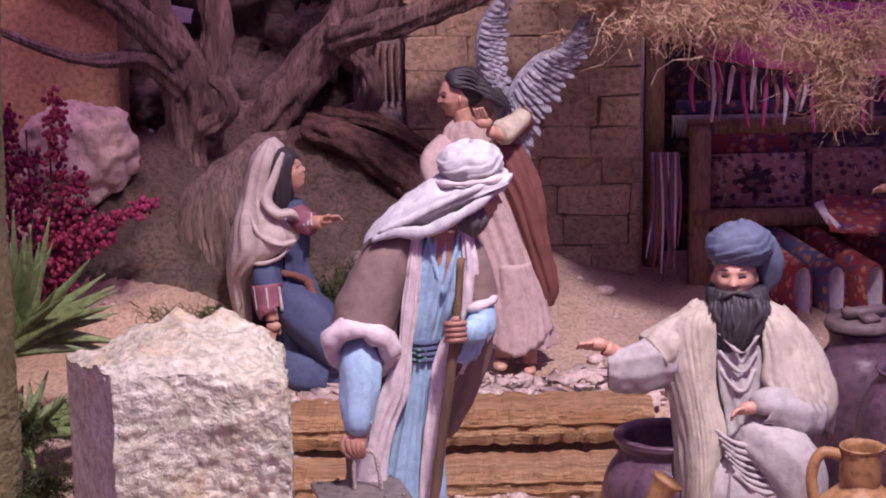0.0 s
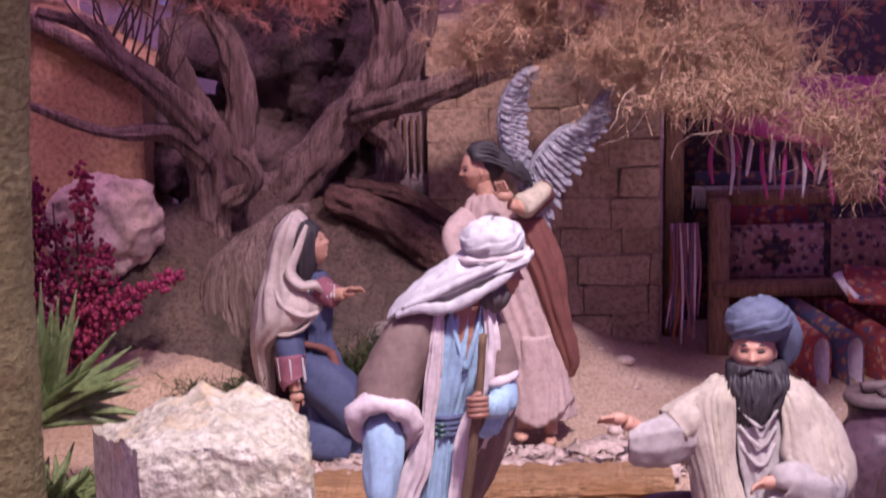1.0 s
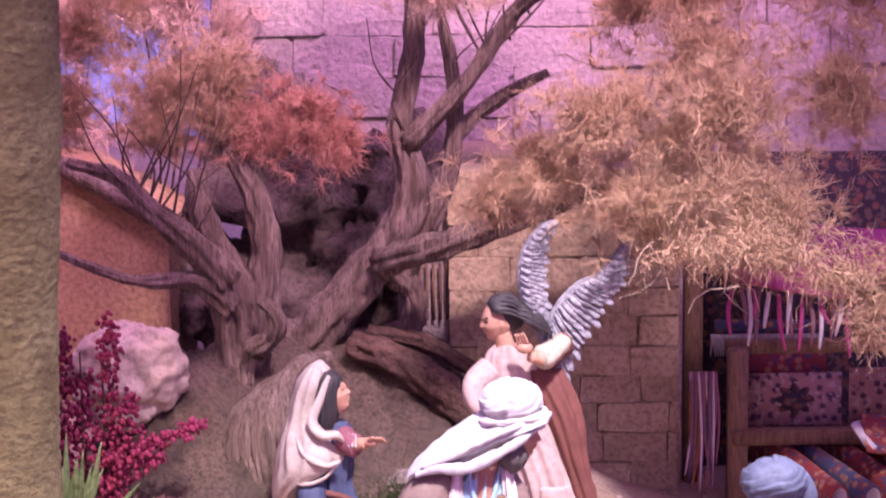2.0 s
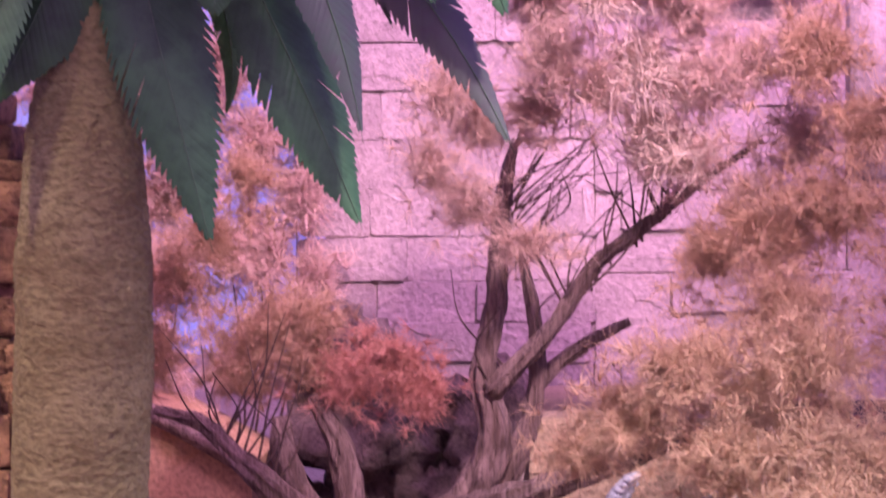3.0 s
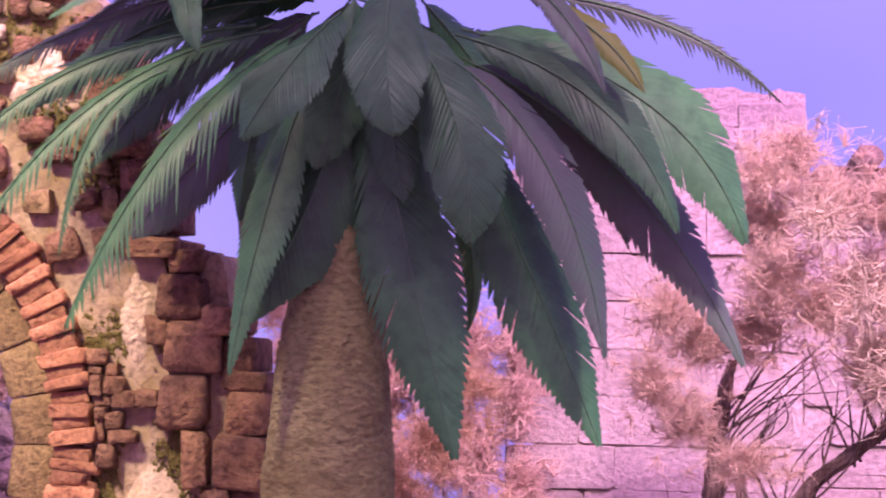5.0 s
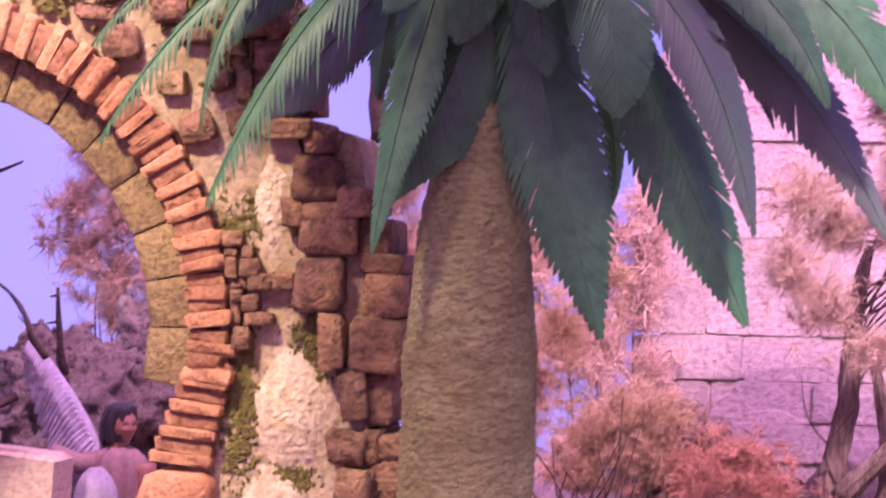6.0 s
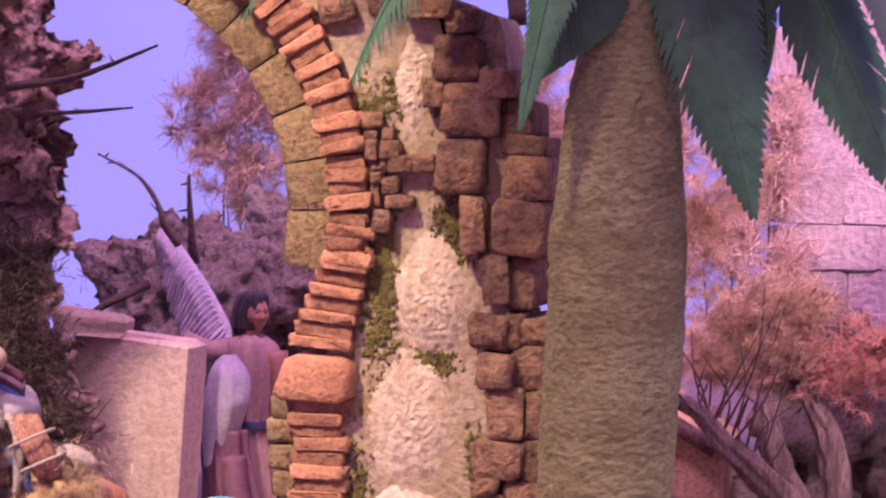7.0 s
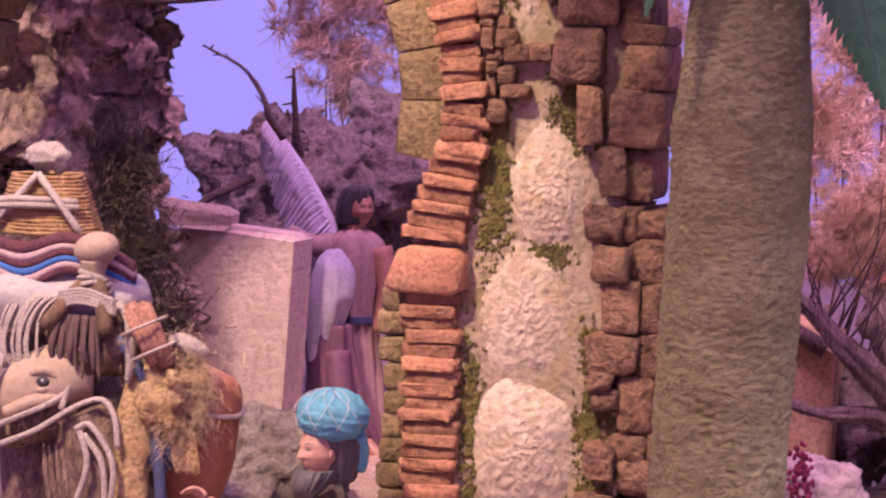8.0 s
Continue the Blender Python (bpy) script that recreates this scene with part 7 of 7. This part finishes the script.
flat_rug(0.33, 0.46, 0.20, 0.245, 2.64, RUG_RED, "red geometric rug hung in the stall")
b = Build()
for i in range(46):
    x = 0.306 + 0.0033 * i
    b.tube([(x, 2.642, 0.268), (x + rr.uniform(-.001, .001), 2.640, 0.255), (x + rr.uniform(-.002, .002), 2.641, 0.238)], [0.0016, 0.0018, 0.0012], 0, 5, 2)
tagged(b.ob("rug_fringe", GREY_CLOTH), "greyish white knotted fringe of the hung rug", "fringe", kind="stuff")
cloth("cloth_canopy", [(0.30, 2.42, 0.425), (0.42, 2.41, 0.405), (0.55, 2.40, 0.40), (0.72, 2.40, 0.41)], 0.12, CANOPY, "bright magenta fringed cloth over the stall", 0.004, (0, 0.8, 0.6), None, "canopy", None, 0.004)
b = Build()
for i in range(40):
    x = 0.30 + 0.0095 * i + rr.uniform(-.003, .003)
    l = rr.uniform(0.035, 0.075)
    z = 0.375 + rr.uniform(-.01, .01)
    b.tube([(x, 2.385, z), (x + rr.uniform(-.006, .006), 2.38, z - l * .5), (x + rr.uniform(-.008, .008), 2.38, z - l)], [0.0022, 0.003, 0.0015], i % 3, 6, 3)
tagged(b.ob("canopy_tassels", [CANOPY, YARN, RUG_BACK]), "pink, grey and plum tassels hanging from the canopy", "tassels", kind="stuff")
YARN_ORANGE = paint("orange_yarn", (0.36, 0.14, 0.05), 0.6, 0.9)
yarn = thing("yarn_skein", "hanging skein of orange, plum and violet yarn", "yarn")
for i in range(26):
    b = Build()
    x = 0.268 + 0.0014 * i
    l = rr.uniform(0.10, 0.18)
    b.tube([(x, 2.56, 0.235), (x + rr.uniform(-.004, .004), 2.55 + rr.uniform(-.004, .004), 0.235 - l * 0.5), (x + rr.uniform(-.010, .010), 2.55, 0.235 - l)], [0.0014, 0.0018, 0.0010], 0, 6, 4, 0.2)
    b.ob("strand", (YARN, YARN_ORANGE, RUG_BACK, YARN, STRIPE, NAVY, YARN)[i % 7], yarn)

# ---------- plants ----------
ALOE = mat("aloe_leaf", (0.17, 0.24, 0.08), (0.28, 0.34, 0.13), 20, 120, 0.5, 0.2, 0.001, (0.30, 0.27, 0.14), 0.64)
def spiky(name, at, n, length, label, seed, lo=10, hi=85, back=0.6, r0=0.007, az=(-180, 180)):
    rr = random.Random(seed)
    root = placed(name, label, "plant", at)
    for i in range(n):
        a = math.radians(rr.uniform(*az))
        e = math.radians(rr.uniform(lo, hi))
        l = length * rr.uniform(0.7, 1.15)
        w = V((math.cos(a) * math.cos(e), math.sin(a) * math.cos(e) * back, math.sin(e)))
        bb = Build()
        o = V((rr.uniform(-.01, .01), rr.uniform(-.01, .01), 0))
        bb.tube([o, o + w * l * 0.35 + V((0, 0, 0.004)), o + w * l * 0.7, o + w * l + V((0, 0, -0.01 + 0.012 * math.sin(e)))], [r0, r0 * 0.95, r0 * 0.55, 0.0006], 0, 8, 4, 0, 3, 0.5)
        bb.ob("leaf", ALOE, root)
    return root


spiky("aloe_plant", (-0.432, 1.965, 0.165), 40, 0.125, "green spiky succulent by the palm", 3, -5, 80, 0.5, 0.0085, (-100, 100))
spiky("aloe_plant", (-0.425, 1.945, 0.075), 26, 0.10, "dark green spiky succulent by the palm", 5, -5, 45, 0.5, 0.0075, (-100, 100))
FLOWER = mat("magenta_flower", (0.24, 0.015, 0.07), (0.38, 0.04, 0.13), 40, 200, 0.7, 0.3)
flower = placed("flowering_bush", "dense bush of small magenta flowers beside the boulder", "bush", (-0.472, 2.22, 0.14))
rr = random.Random(8)
b = Build()
for (dx, dz, l, lean, n) in ((-0.012, 0.0, 0.225, 0.002, 330), (-0.035, 0.0, 0.20, -0.01, 200), (0.036, 0.0, 0.245, 0.010, 330), (0.012, 0.0, 0.17, 0.0, 240), (0.045, 0.02, 0.13, 0.02, 200), (0.03, 0.070, 0.045, 0.10, 260), (0.03, 0.05, 0.03, 0.06, 120)):
    for k in range(n):
        t = rr.random()
        w = 0.005 + 0.015 * math.sin(math.pi * (t * 0.8 + 0.1)) * (1 - 0.45 * t)
        r = rr.uniform(.0022, .0036)
        b.ball((dx + lean * t * 1.2 + rr.gauss(0, w * 0.62), rr.gauss(0, w * 0.8), dz + l * t + rr.gauss(0, 0.004)), (r, r, r * 1.1), 0, 7, 5)
b.ob("blossom", FLOWER, flower)
b = Build()
for dx in (-0.03, -0.012, 0.036, 0.012):
    b.tube([(dx * 0.4, 0, -0.05), (dx, 0, 0.08), (dx, 0, 0.2)], [0.003, 0.002, 0.001], 0, 6, 3)
b.ob("stem", TWIG, flower)
GREEN_MOSS = mat("green_moss", (0.035, 0.055, 0.012), (0.09, 0.10, 0.03), 40, 200, 0.95, 0.0)
for nm, cl, n, lab, sd in (("moss_clump", [(-0.15, 2.30, 0.12, .05, .03, .02), (-0.10, 2.32, 0.13, .04, .03, .025), (-0.19, 2.33, 0.17, .03, .03, .02)], 900, "dark green dry moss behind the kneeling statue", 1),
                           ("moss_clump", [(-0.29, 2.12, 0.15, .04, .02, .012, .4), (-0.25, 2.13, 0.145, .03, .02, .012, .4)], 500, "sparse moss sprigs on the sand bank", 2),
                           ("moss_clump", [(-0.40, 1.86, 0.05, .05, .05, .03), (-0.37, 1.80, 0.03, .03, .04, .02), (-0.43, 1.92, 0.09, .05, .04, .03)], 1100, "green moss at the foot of the palm", 3)):
    tagged(strands(nm, cl, n, 0.014, 0.0008, GREEN_MOSS, None, "", 0.6, sd, 0.6), lab, "moss", kind="stuff")
b = Build()
for i in range(40):
    x, y = rr.uniform(-0.47, -0.36), rr.uniform(1.74, 1.84)
    s = rr.uniform(0.005, 0.012)
    b.ball((x, y, ground_z(x, y) + s * 0.4), (s, s * .8, s * .6), 0, 8, 5, 0.15, 60)
tagged(b.ob("gravel", LIMESTONE), "pale gravel at the foot of the palm", "gravel", kind="stuff")

# dry shrubs behind, pink in the lamp light
for nm, at, cl, n, mt, lab, sd in (
        ("dry_shrub", (-0.50, 2.95, 0.25), [(-0.49, 2.92, 0.71, .06, .05, .07), (-0.45, 2.92, 0.86, .06, .05, .07), (-0.42, 2.92, 0.60, .05, .05, .05), (-0.58, 2.92, 0.68, .06, .05, .08), (-0.39, 2.95, 0.79, .035, .04, .06), (-0.55, 2.92, 0.84, .05, .05, .07), (-0.50, 2.92, 0.98, .06, .05, .06), (-0.62, 2.95, 0.95, .06, .05, .08), (-0.44, 2.94, 0.70, .05, .04, .06), (-0.37, 2.95, 0.66, .03, .04, .05, .6), (-0.37, 2.95, 0.88, .03, .04, .07, .6), (-0.47, 2.92, 0.53, .07, .05, .05), (-0.62, 2.92, 0.55, .07, .05, .06), (-0.38, 2.94, 0.52, .05, .04, .05, .7), (-0.575, 2.96, 0.90, .05, .04, .06), (-0.60, 2.96, 0.78, .05, .04, .06), (-0.54, 2.96, 0.93, .04, .04, .05), (-0.755, 2.96, 0.95, .05, .04, .06, .8), (-0.725, 2.96, 0.85, .05, .04, .05, .8)], 2600, STRAND_PALE, "dry rosy brown shrub behind the palm", 21),
        ("dry_shrub", (-1.20, 3.05, 0.40), [(-1.29, 3.02, 0.83, .055, .05, .06, .7), (-1.23, 3.02, 0.80, .06, .05, .05), (-1.30, 3.02, 0.91, .05, .05, .06, .55), (-1.21, 3.02, 0.90, .055, .05, .08, 1.2), (-1.26, 3.02, 0.97, .05, .05, .05, .6), (-1.27, 3.02, 1.03, .03, .04, .04, .3), (-1.15, 3.02, 0.86, .07, .05, .09), (-1.0, 3.02, 0.75, .08, .05, .08), (-1.22, 3.02, 0.73, .06, .04, .03, .6)], 1700, STRAND_PALE, "dry rosy brown shrub seen through the arch", 22)):
    root = thing(nm, lab, "shrub")
    strands("crown", cl, n, 0.034, 0.0008, mt, root, "", 0.6, sd, 0.4, segs=2, tuft=30)
    for i in range(5):
        b = Build()
        c = cl[i % len(cl)]
        b.tube([at, V(at).lerp(V(c[:3]), 0.5) + V((rr.uniform(-.06, .06), 0, 0)), V(c[:3]) + V((rr.uniform(-.03, .03), 0, 0.04))], [0.003, 0.0018, 0.0006], 0, 6, 5, 0.1, 3, 1, 0.4)
        b.ob("stem", TWIG, root)
for pts, r in (([(-1.19, 2.62, 0.69), (-1.203, 2.60, 0.716), (-1.214, 2.60, 0.747), (-1.244, 2.60, 0.785), (-1.303, 2.60, 0.815)], 0.006), ([(-1.21, 2.74, 0.66), (-1.208, 2.72, 0.697), (-1.205, 2.70, 0.785)], 0.009),
               ([(-1.30, 2.30, 0.90), (-1.220, 2.30, 0.911), (-1.160, 2.30, 0.929), (-1.090, 2.28, 0.952)], 0.006), ([(-1.30, 2.32, 0.87), (-1.220, 2.30, 0.869), (-1.130, 2.30, 0.876)], 0.005), ([(-1.25, 2.66, 0.63), (-1.30, 2.62, 0.60), (-1.345, 2.6, 0.565)], 0.008),
               ([(-0.655, 2.35, 0.98), (-0.66, 2.35, 1.08), (-0.64, 2.35, 1.18)], 0.012), ([(-0.66, 2.35, 1.07), (-0.62, 2.34, 1.05), (-0.60, 2.34, 1.06)], 0.005)):
    b = Build()
    b.tube(pts, [r * (1 - 0.75 * i / (len(pts) - 1)) for i in range(len(pts))], 0, 8, 6, 0.12, 3, 1, 0.4)
    for k in range(5):
        i = rr.randrange(1, len(pts))
        a = V(pts[i - 1]).lerp(V(pts[i]), rr.random())
        b.tube([a, a + V((rr.uniform(-.02, .02), 0, rr.uniform(-.01, .02)))], [r * 0.3, r * 0.1], 0, 5, 1)
    tagged(b.ob("dry_branch", TWIG), "dark bare dry branch", "branch")
b = Build()
tagged(strands("dry_brush", [(-1.29, 2.33, 0.55, .05, .03, .10), (-1.27, 2.33, 0.45, .05, .03, .08), (-1.30, 2.33, 0.66, .04, .03, .06), (-1.30, 2.40, 0.42, .07, .03, .12)], 1500, 0.03, 0.0009, TWIG, None, "", 0.6, 31, 0.4), "dark dry brush against the cliff", "brush", kind="stuff")

# ---------- pack camel ----------
f = Figure((-1.19, 1.93, 0.0), U, 0.0010)
M = [CAMEL, HAIR, ROPE, WHITE, CAMEL_DARK]
f.loft([(-60, 0, 120, 120, 140), (-50, 500, 120, 150, 170), (-60, 800, 120, 150, 170), (-80, 950, 120, 110, 130), (-90, 1010, 120, 50, 60)], 4, sides=36)
f.tube([(172, 470, 10, 138), (152, 610, -6, 118), (120, 715, -18, 102), (92, 795, -28, 90), (70, 860, -38, 74)], 4, sides=56, ripple=0.03, lobes=11, wob=0.12)
for k in range(12):
    # skin creased along the throat
    x, z = 20 + 13 * k, 800 - 6 * k + rr.uniform(-12, 12)
    f.tube([(x - 10, z, -104 + 3 * k, 4), (x + 6, z - 70, -120 + 3 * k, 7), (x + 26, z - 170, -124 + 3 * k, 6), (x + 40, z - 260, -118, 2)], 4, sides=8, ripple=0.1)
f.tube([(88, 930, -25, 50), (36, 930, -48, 70), (-24, 908, -72, 68), (-88, 876, -88, 56), (-150, 842, -100, 52)], 0, sides=36, ripple=0.02)
f.tube([(60, 866, -48, 46), (-10, 838, -72, 50), (-90, 806, -88, 40)], 4, sides=26)
f.tube([(44, 892, -112, 10), (0, 884, -134, 15), (-60, 858, -142, 14)], 0, sides=14)
f.ball(16, 926, -122, 18, 11, 13, 1, seg=18, rng=12)
# small white dot set on the eye as its glint
f.ball(21, 930, -132, 4, 3, 4, 3)
f.tube([(-18, 930, -118, 8), (0, 946, -124, 11), (24, 950, -122, 11), (50, 932, -108, 8)], 0, sides=10)
f.tube([(-12, 918, -120, 6), (15, 909, -127, 7), (42, 919, -112, 6)], 0, sides=10)
f.tube([(74, 960, -34, 17), (84, 992, -30, 15), (88, 1014, -26, 4)], 0, sides=10)
halter = thing("rope_halter", "white rope halter knotted round the camel's head", "halter")
for pts in ([(-101, 822, -150), (-31, 852, -152), (36, 882, -130), (62, 903, -104)], [(-75, 790, -146), (9, 826, -142), (88, 876, -118), (140, 892, -100), (176, 862, -114), (190, 796, -126)], [(-75, 980, -124), (-79, 888, -158), (-77, 783, -150), (-75, 660, -136)],
            [(40, 995, -76), (66, 945, -92), (60, 869, -122)], [(105, 829, -130), (128, 764, -142), (108, 690, -146), (88, 623, -146)], [(114, 823, -130), (160, 764, -138), (167, 662, -140), (163, 613, -140)], [(95, 832, -128), (128, 841, -124), (180, 776, -134), (183, 713, -138), (173, 663, -138)]):
    b = Build()
    b.tube([f.p(x, z, y) for x, z, y in pts], [6.5 * U] * len(pts), 0, 10, 7, 0.10, 4)
    b.ob("rope", ROPE, halter)
camel = f.done("camel_statue", M, "painted statue of a tan pack camel with creased brown neck", (1, 2))

def C(x, z, y=0.0):
    return V((-1.19, 1.93, 0.0)) + V((x * U, y * U, z * U))
saddle = thing("pack_saddle", "wooden pack saddle with a pale knob and rope windings", "saddle")
b = Build(); b.tube([C(10, 1040, -96), C(50, 1090, -84), C(95, 1140, -60)], [0.009, 0.009, 0.008], 0, 10, 3); b.ob("strut", WOOD_DARK, saddle)
b = Build(); b.tube([C(150, 1030, -96), C(136, 1090, -84), C(112, 1140, -60)], [0.009, 0.009, 0.008], 0, 10, 3); b.ob("strut", WOOD_DARK, saddle)
b = Build(); b.tube([C(104, 1120, -50), C(100, 1150, -50), C(100, 1180, -50)], [0.010, 0.012, 0.016], 0, 20, 5); b.ball(C(106, 1204, -50), (0.025, 0.020, 0.0175), 0, 28, 18, 0, 30, pose(0, 0, 0, 0, -14, 0)); b.ob("knob", CAMEL, saddle, "pale turned wooden knob")
b = Build()
for k in range(5):
    b.tube([C(98 + (40 - 4 * k) * math.cos(a), 1112 + 9 * k + 8 * math.sin(a + k), -52 + 28 * math.sin(a)) for a in [2 * math.pi * i / 12 for i in range(13)]], [0.0030] * 13, 0, 7, 1)
b.ob("winding", ROPE, saddle)
for k in range(11):
    b = Build()
    x = 0 - 8 * k + rr.uniform(-8, 8)
    b.tube([C(100 - 4 * k, 1100 - k, -66 - k), C(x + 30, 1100, -82), C(x - 6, 1060, -96), C(x - 14 + rr.uniform(-6, 6), 1000, -104), C(x - 6, 966 + rr.uniform(-24, 24), -104), C(x + 8, 976, -96)], [0.0019] * 6, 0, 7, 5, 0.18, 4)
    b.ob("rope_loop", ROPE, saddle)
for k in range(5):
    b = Build(); b.tube([C(40, 1112 - 7 * k, -92), C(100, 1122 - 7 * k, -100), C(170, 1100 - 7 * k, -92)], [0.0024] * 3, 0, 7, 6, 0.18, 4); b.ob("rope_loop", ROPE, saddle)
b = Build(); b.tube([C(160, 1090, -60), C(190, 1060, -75), C(200, 980, -85), C(195, 930, -85)], [0.005, 0.005, 0.006, 0.004], 0, 8, 5, 0.2); b.ob("rope_loop", ROPE, saddle)
for k in range(9):
    b = Build(); b.tube([C(40 + 10 * k, 1066, -84 + 5 * (k % 2)), C(28 + 12 * k + 6 * (k % 2), 1000, -104 + 8 * (k % 3)), C(32 + 13 * k, 965 - 16 * (k % 3), -100)], [0.003, 0.0036, 0.0010], 0, 8, 5, 0.2); b.ob("tassel", PLUM_DARK, saddle, "dark plum wool tassel")
b = Build(); b.ball(C(110, 1000, -20), (0.080, 0.045, 0.048), 0, 30, 18, 0.15, 30); b.ob("pad", CAMEL_DARK, saddle, "brown fleece pad", rough=0.004, freq=90)
b = Build(); b.tube([C(205, 980, -40), C(205, 830, -70), C(200, 660, -80)], [0.012, 0.02, 0.02], 0, 14, 5, 0.1); b.ob("strap", FUR, saddle, "ochre fleece strap", rough=0.003, freq=120)
b = Build(); b.tube([C(165, 1020, -70), C(235, 930, -80), C(262, 800, -85), C(270, 640, -85)], [0.006] * 4, 0, 8, 6, 0.2); b.ob("cord", NAVY, saddle)

basket = thing("wicker_basket", "woven straw basket bound with rope on the camel's back", "basket")
b = Build()
for k in range(15):
    z = 1222 + 8.5 * k
    r = 122 - 3.0 * k
    b.tube([C(-95 + r * math.cos(a), z, 130 + r * 0.8 * math.sin(a)) for a in [2 * math.pi * i / 22 for i in range(23)]], [0.0034] * 23, 0, 6, 1, 0.3, 5)
b.ob("weave", WICKER, basket, rough=0.001, freq=200)
for pts in ([(-200, 1290, 30), (-90, 1296, 24), (5, 1290, 70)], [(-80, 1350, 50), (-20, 1290, 30), (26, 1225, 40)], [(-80, 1350, 50), (-130, 1290, 30), (-190, 1230, 30)], [(-200, 1278, 30), (-90, 1284, 22), (8, 1278, 70)]):
    b = Build(); b.tube([C(*p) for p in pts], [0.004] * 3, 0, 8, 6, 0.15); b.ob("rope", ROPE, basket)
b = Build(); b.ball(C(-85, 1385, 100), (0.030, 0.026, 0.022), 0, 18, 12, 0.2, 60); b.ob("knot", ROPE, basket, "knotted cloth bundle", rough=0.002, freq=90)
STRIPED = mat("striped_blanket", (0.10, 0.035, 0.05), (0.15, 0.05, 0.06), 30, 200, 0.95, 0.8, 0.003)
BLUE_BAND = paint("blue_wool", (0.06, 0.16, 0.42), 0.7, 0.95)
PALE_BAND = paint("pale_wool", (0.50, 0.36, 0.33), 0.7, 0.95)
blanket = thing("striped_blanket", "plum, blue and cream striped wool blanket on the camel", "blanket")
for k, mt in enumerate((STRIPED, PALE_BAND, STRIPED, BLUE_BAND, PALE_BAND, STRIPED)):
    b = Build()
    z = 1215 - 13 * k
    b.tube([C(-260, z + 20, 0), C(-150, z, -40), C(-60, z - 16 - 3 * k, -50), C(30, z + 8, -40), C(110, z - 25, 0), C(150, z - 60, 40)], [0.0075] * 6, 0, 10, 6, 0.08, 4, 0.8)
    b.ob("stripe", mt, blanket)
b = Build(); b.ball(C(-50, 1085, 40), (0.11, 0.07, 0.045), 0, 30, 18, 0.12, 12); tagged(b.ob("grey_cover", GREY_CLOTH), "smooth grey cover under the blanket", "cover")
STICK = mat("stick_bark", (0.30, 0.14, 0.085), (0.48, 0.26, 0.17), 60, 200, 0.85, 0.8, 0.003, (0.46, 0.28, 0.2), 0.6, 0.2)
wood = thing("firewood_bundle", "bundle of reddish sticks tied with cord", "firewood")
for k in range(9):
    b = Build()
    ox, oz = 16 * (k % 3), 15 * (k // 3)
    b.tube([C(206 + ox, 1098 - oz * .5, -104 + 8 * (k % 2)), C(268 + ox, 990 - oz * .5, -112 + 8 * (k % 2))], [0.0075, 0.0072], 0, 8, 1, 0.08)
    b.ob("stick", STICK, wood)
for t in (0.25, 0.7):
    b = Build()
    c = C(211, 1095, -104).lerp(C(273, 987, -112), t) + V((0.007, 0, -0.007))
    b.tube([c + V((0.024 * math.cos(a), 0.018 * math.sin(a), 0.022 * math.cos(a) * 0.5)) for a in [2 * math.pi * i / 14 for i in range(15)]], [0.0017] * 15, 0, 7, 1)
    b.ob("cord", ROPE, wood)
FLEECE_HAIR = mat("fleece_hair", (0.60, 0.43, 0.22), (0.76, 0.60, 0.38), 30, 200, 0.9, 0.0)
fleece = thing("fleece_roll", "shaggy ochre fleece hanging on the saddle", "fleece")
b = Build(); b.tube([C(300, 985, -50), C(292, 930, -62), C(275, 860, -68), C(265, 815, -64)], [0.024, 0.036, 0.034, 0.012], 0, 28, 6, 0.12, 5); b.ob("hide", FUR, fleece, rough=0.006, freq=70, fine=0.4)
strands("hair", [tuple(C(300, 940, -60)) + (.034, .02, .04), tuple(C(280, 860, -62)) + (.032, .02, .03)], 7000, 0.015, 0.00036, FLEECE_HAIR, fleece, "", 0.22, 41, 0.3, 1.8)
b = Build(); b.ball(C(312, 1010, -52), (0.026, 0.015, 0.0125), 0, 26, 16, 0.06, 60, pose(0, 0, 0, 0, 14, 0)); tagged(b.ob("rolled_cloth", ROPE, rough=0.001, freq=90), "rolled off-white cloth tied on the load", "cloth")
for k in range(8):
    if k == 0:
        tas = thing("tassel_cluster", "navy cloth with ochre tassels below the fleece", "tassels")
        b = Build(); b.ball(C(262, 790, -62), (0.026, 0.014, 0.026), 0, 16, 10, 0.15, 40); b.ob("cloth", NAVY, tas)
    b = Build(); x = 296 + 7 * k; b.tube([C(x - 10, 830, -72), C(x, 780, -78), C(x + 8, 742 + 3 * (k % 3), -78)], [0.0026, 0.0032, 0.0014], 0, 6, 4); b.ob("tassel", FUR, tas)
BX = -0.026
bag = thing("leather_bag", "round brown leather water bag with rope rim", "bag")
b = Build()
b.loft([(C(333, 0).x + BX, 1.95, 0.315, 0.012, 0.012), (C(338, 0).x + BX, 1.95, 0.34, 0.036, 0.03), (C(338, 0).x + BX, 1.95, 0.39, 0.050, 0.042), (C(343, 0).x + BX, 1.95, 0.435, 0.053, 0.044), (C(348, 0).x + BX, 1.95, 0.462, 0.044, 0.036), (C(348, 0).x + BX, 1.95, 0.476, 0.018, 0.018)], 0, sides=40)
b.ob("body", LEATHER, bag, rough=0.0012, freq=40)
b = Build(); b.tube([(C(343, 0).x + BX + 0.054 * math.cos(a), 1.95 + 0.045 * math.sin(a), 0.438 - 0.012 * math.cos(a)) for a in [2 * math.pi * i / 20 for i in range(21)]], [0.0028] * 21, 0, 8, 1, 0.2, 3); b.ob("rim_rope", ROPE, bag)
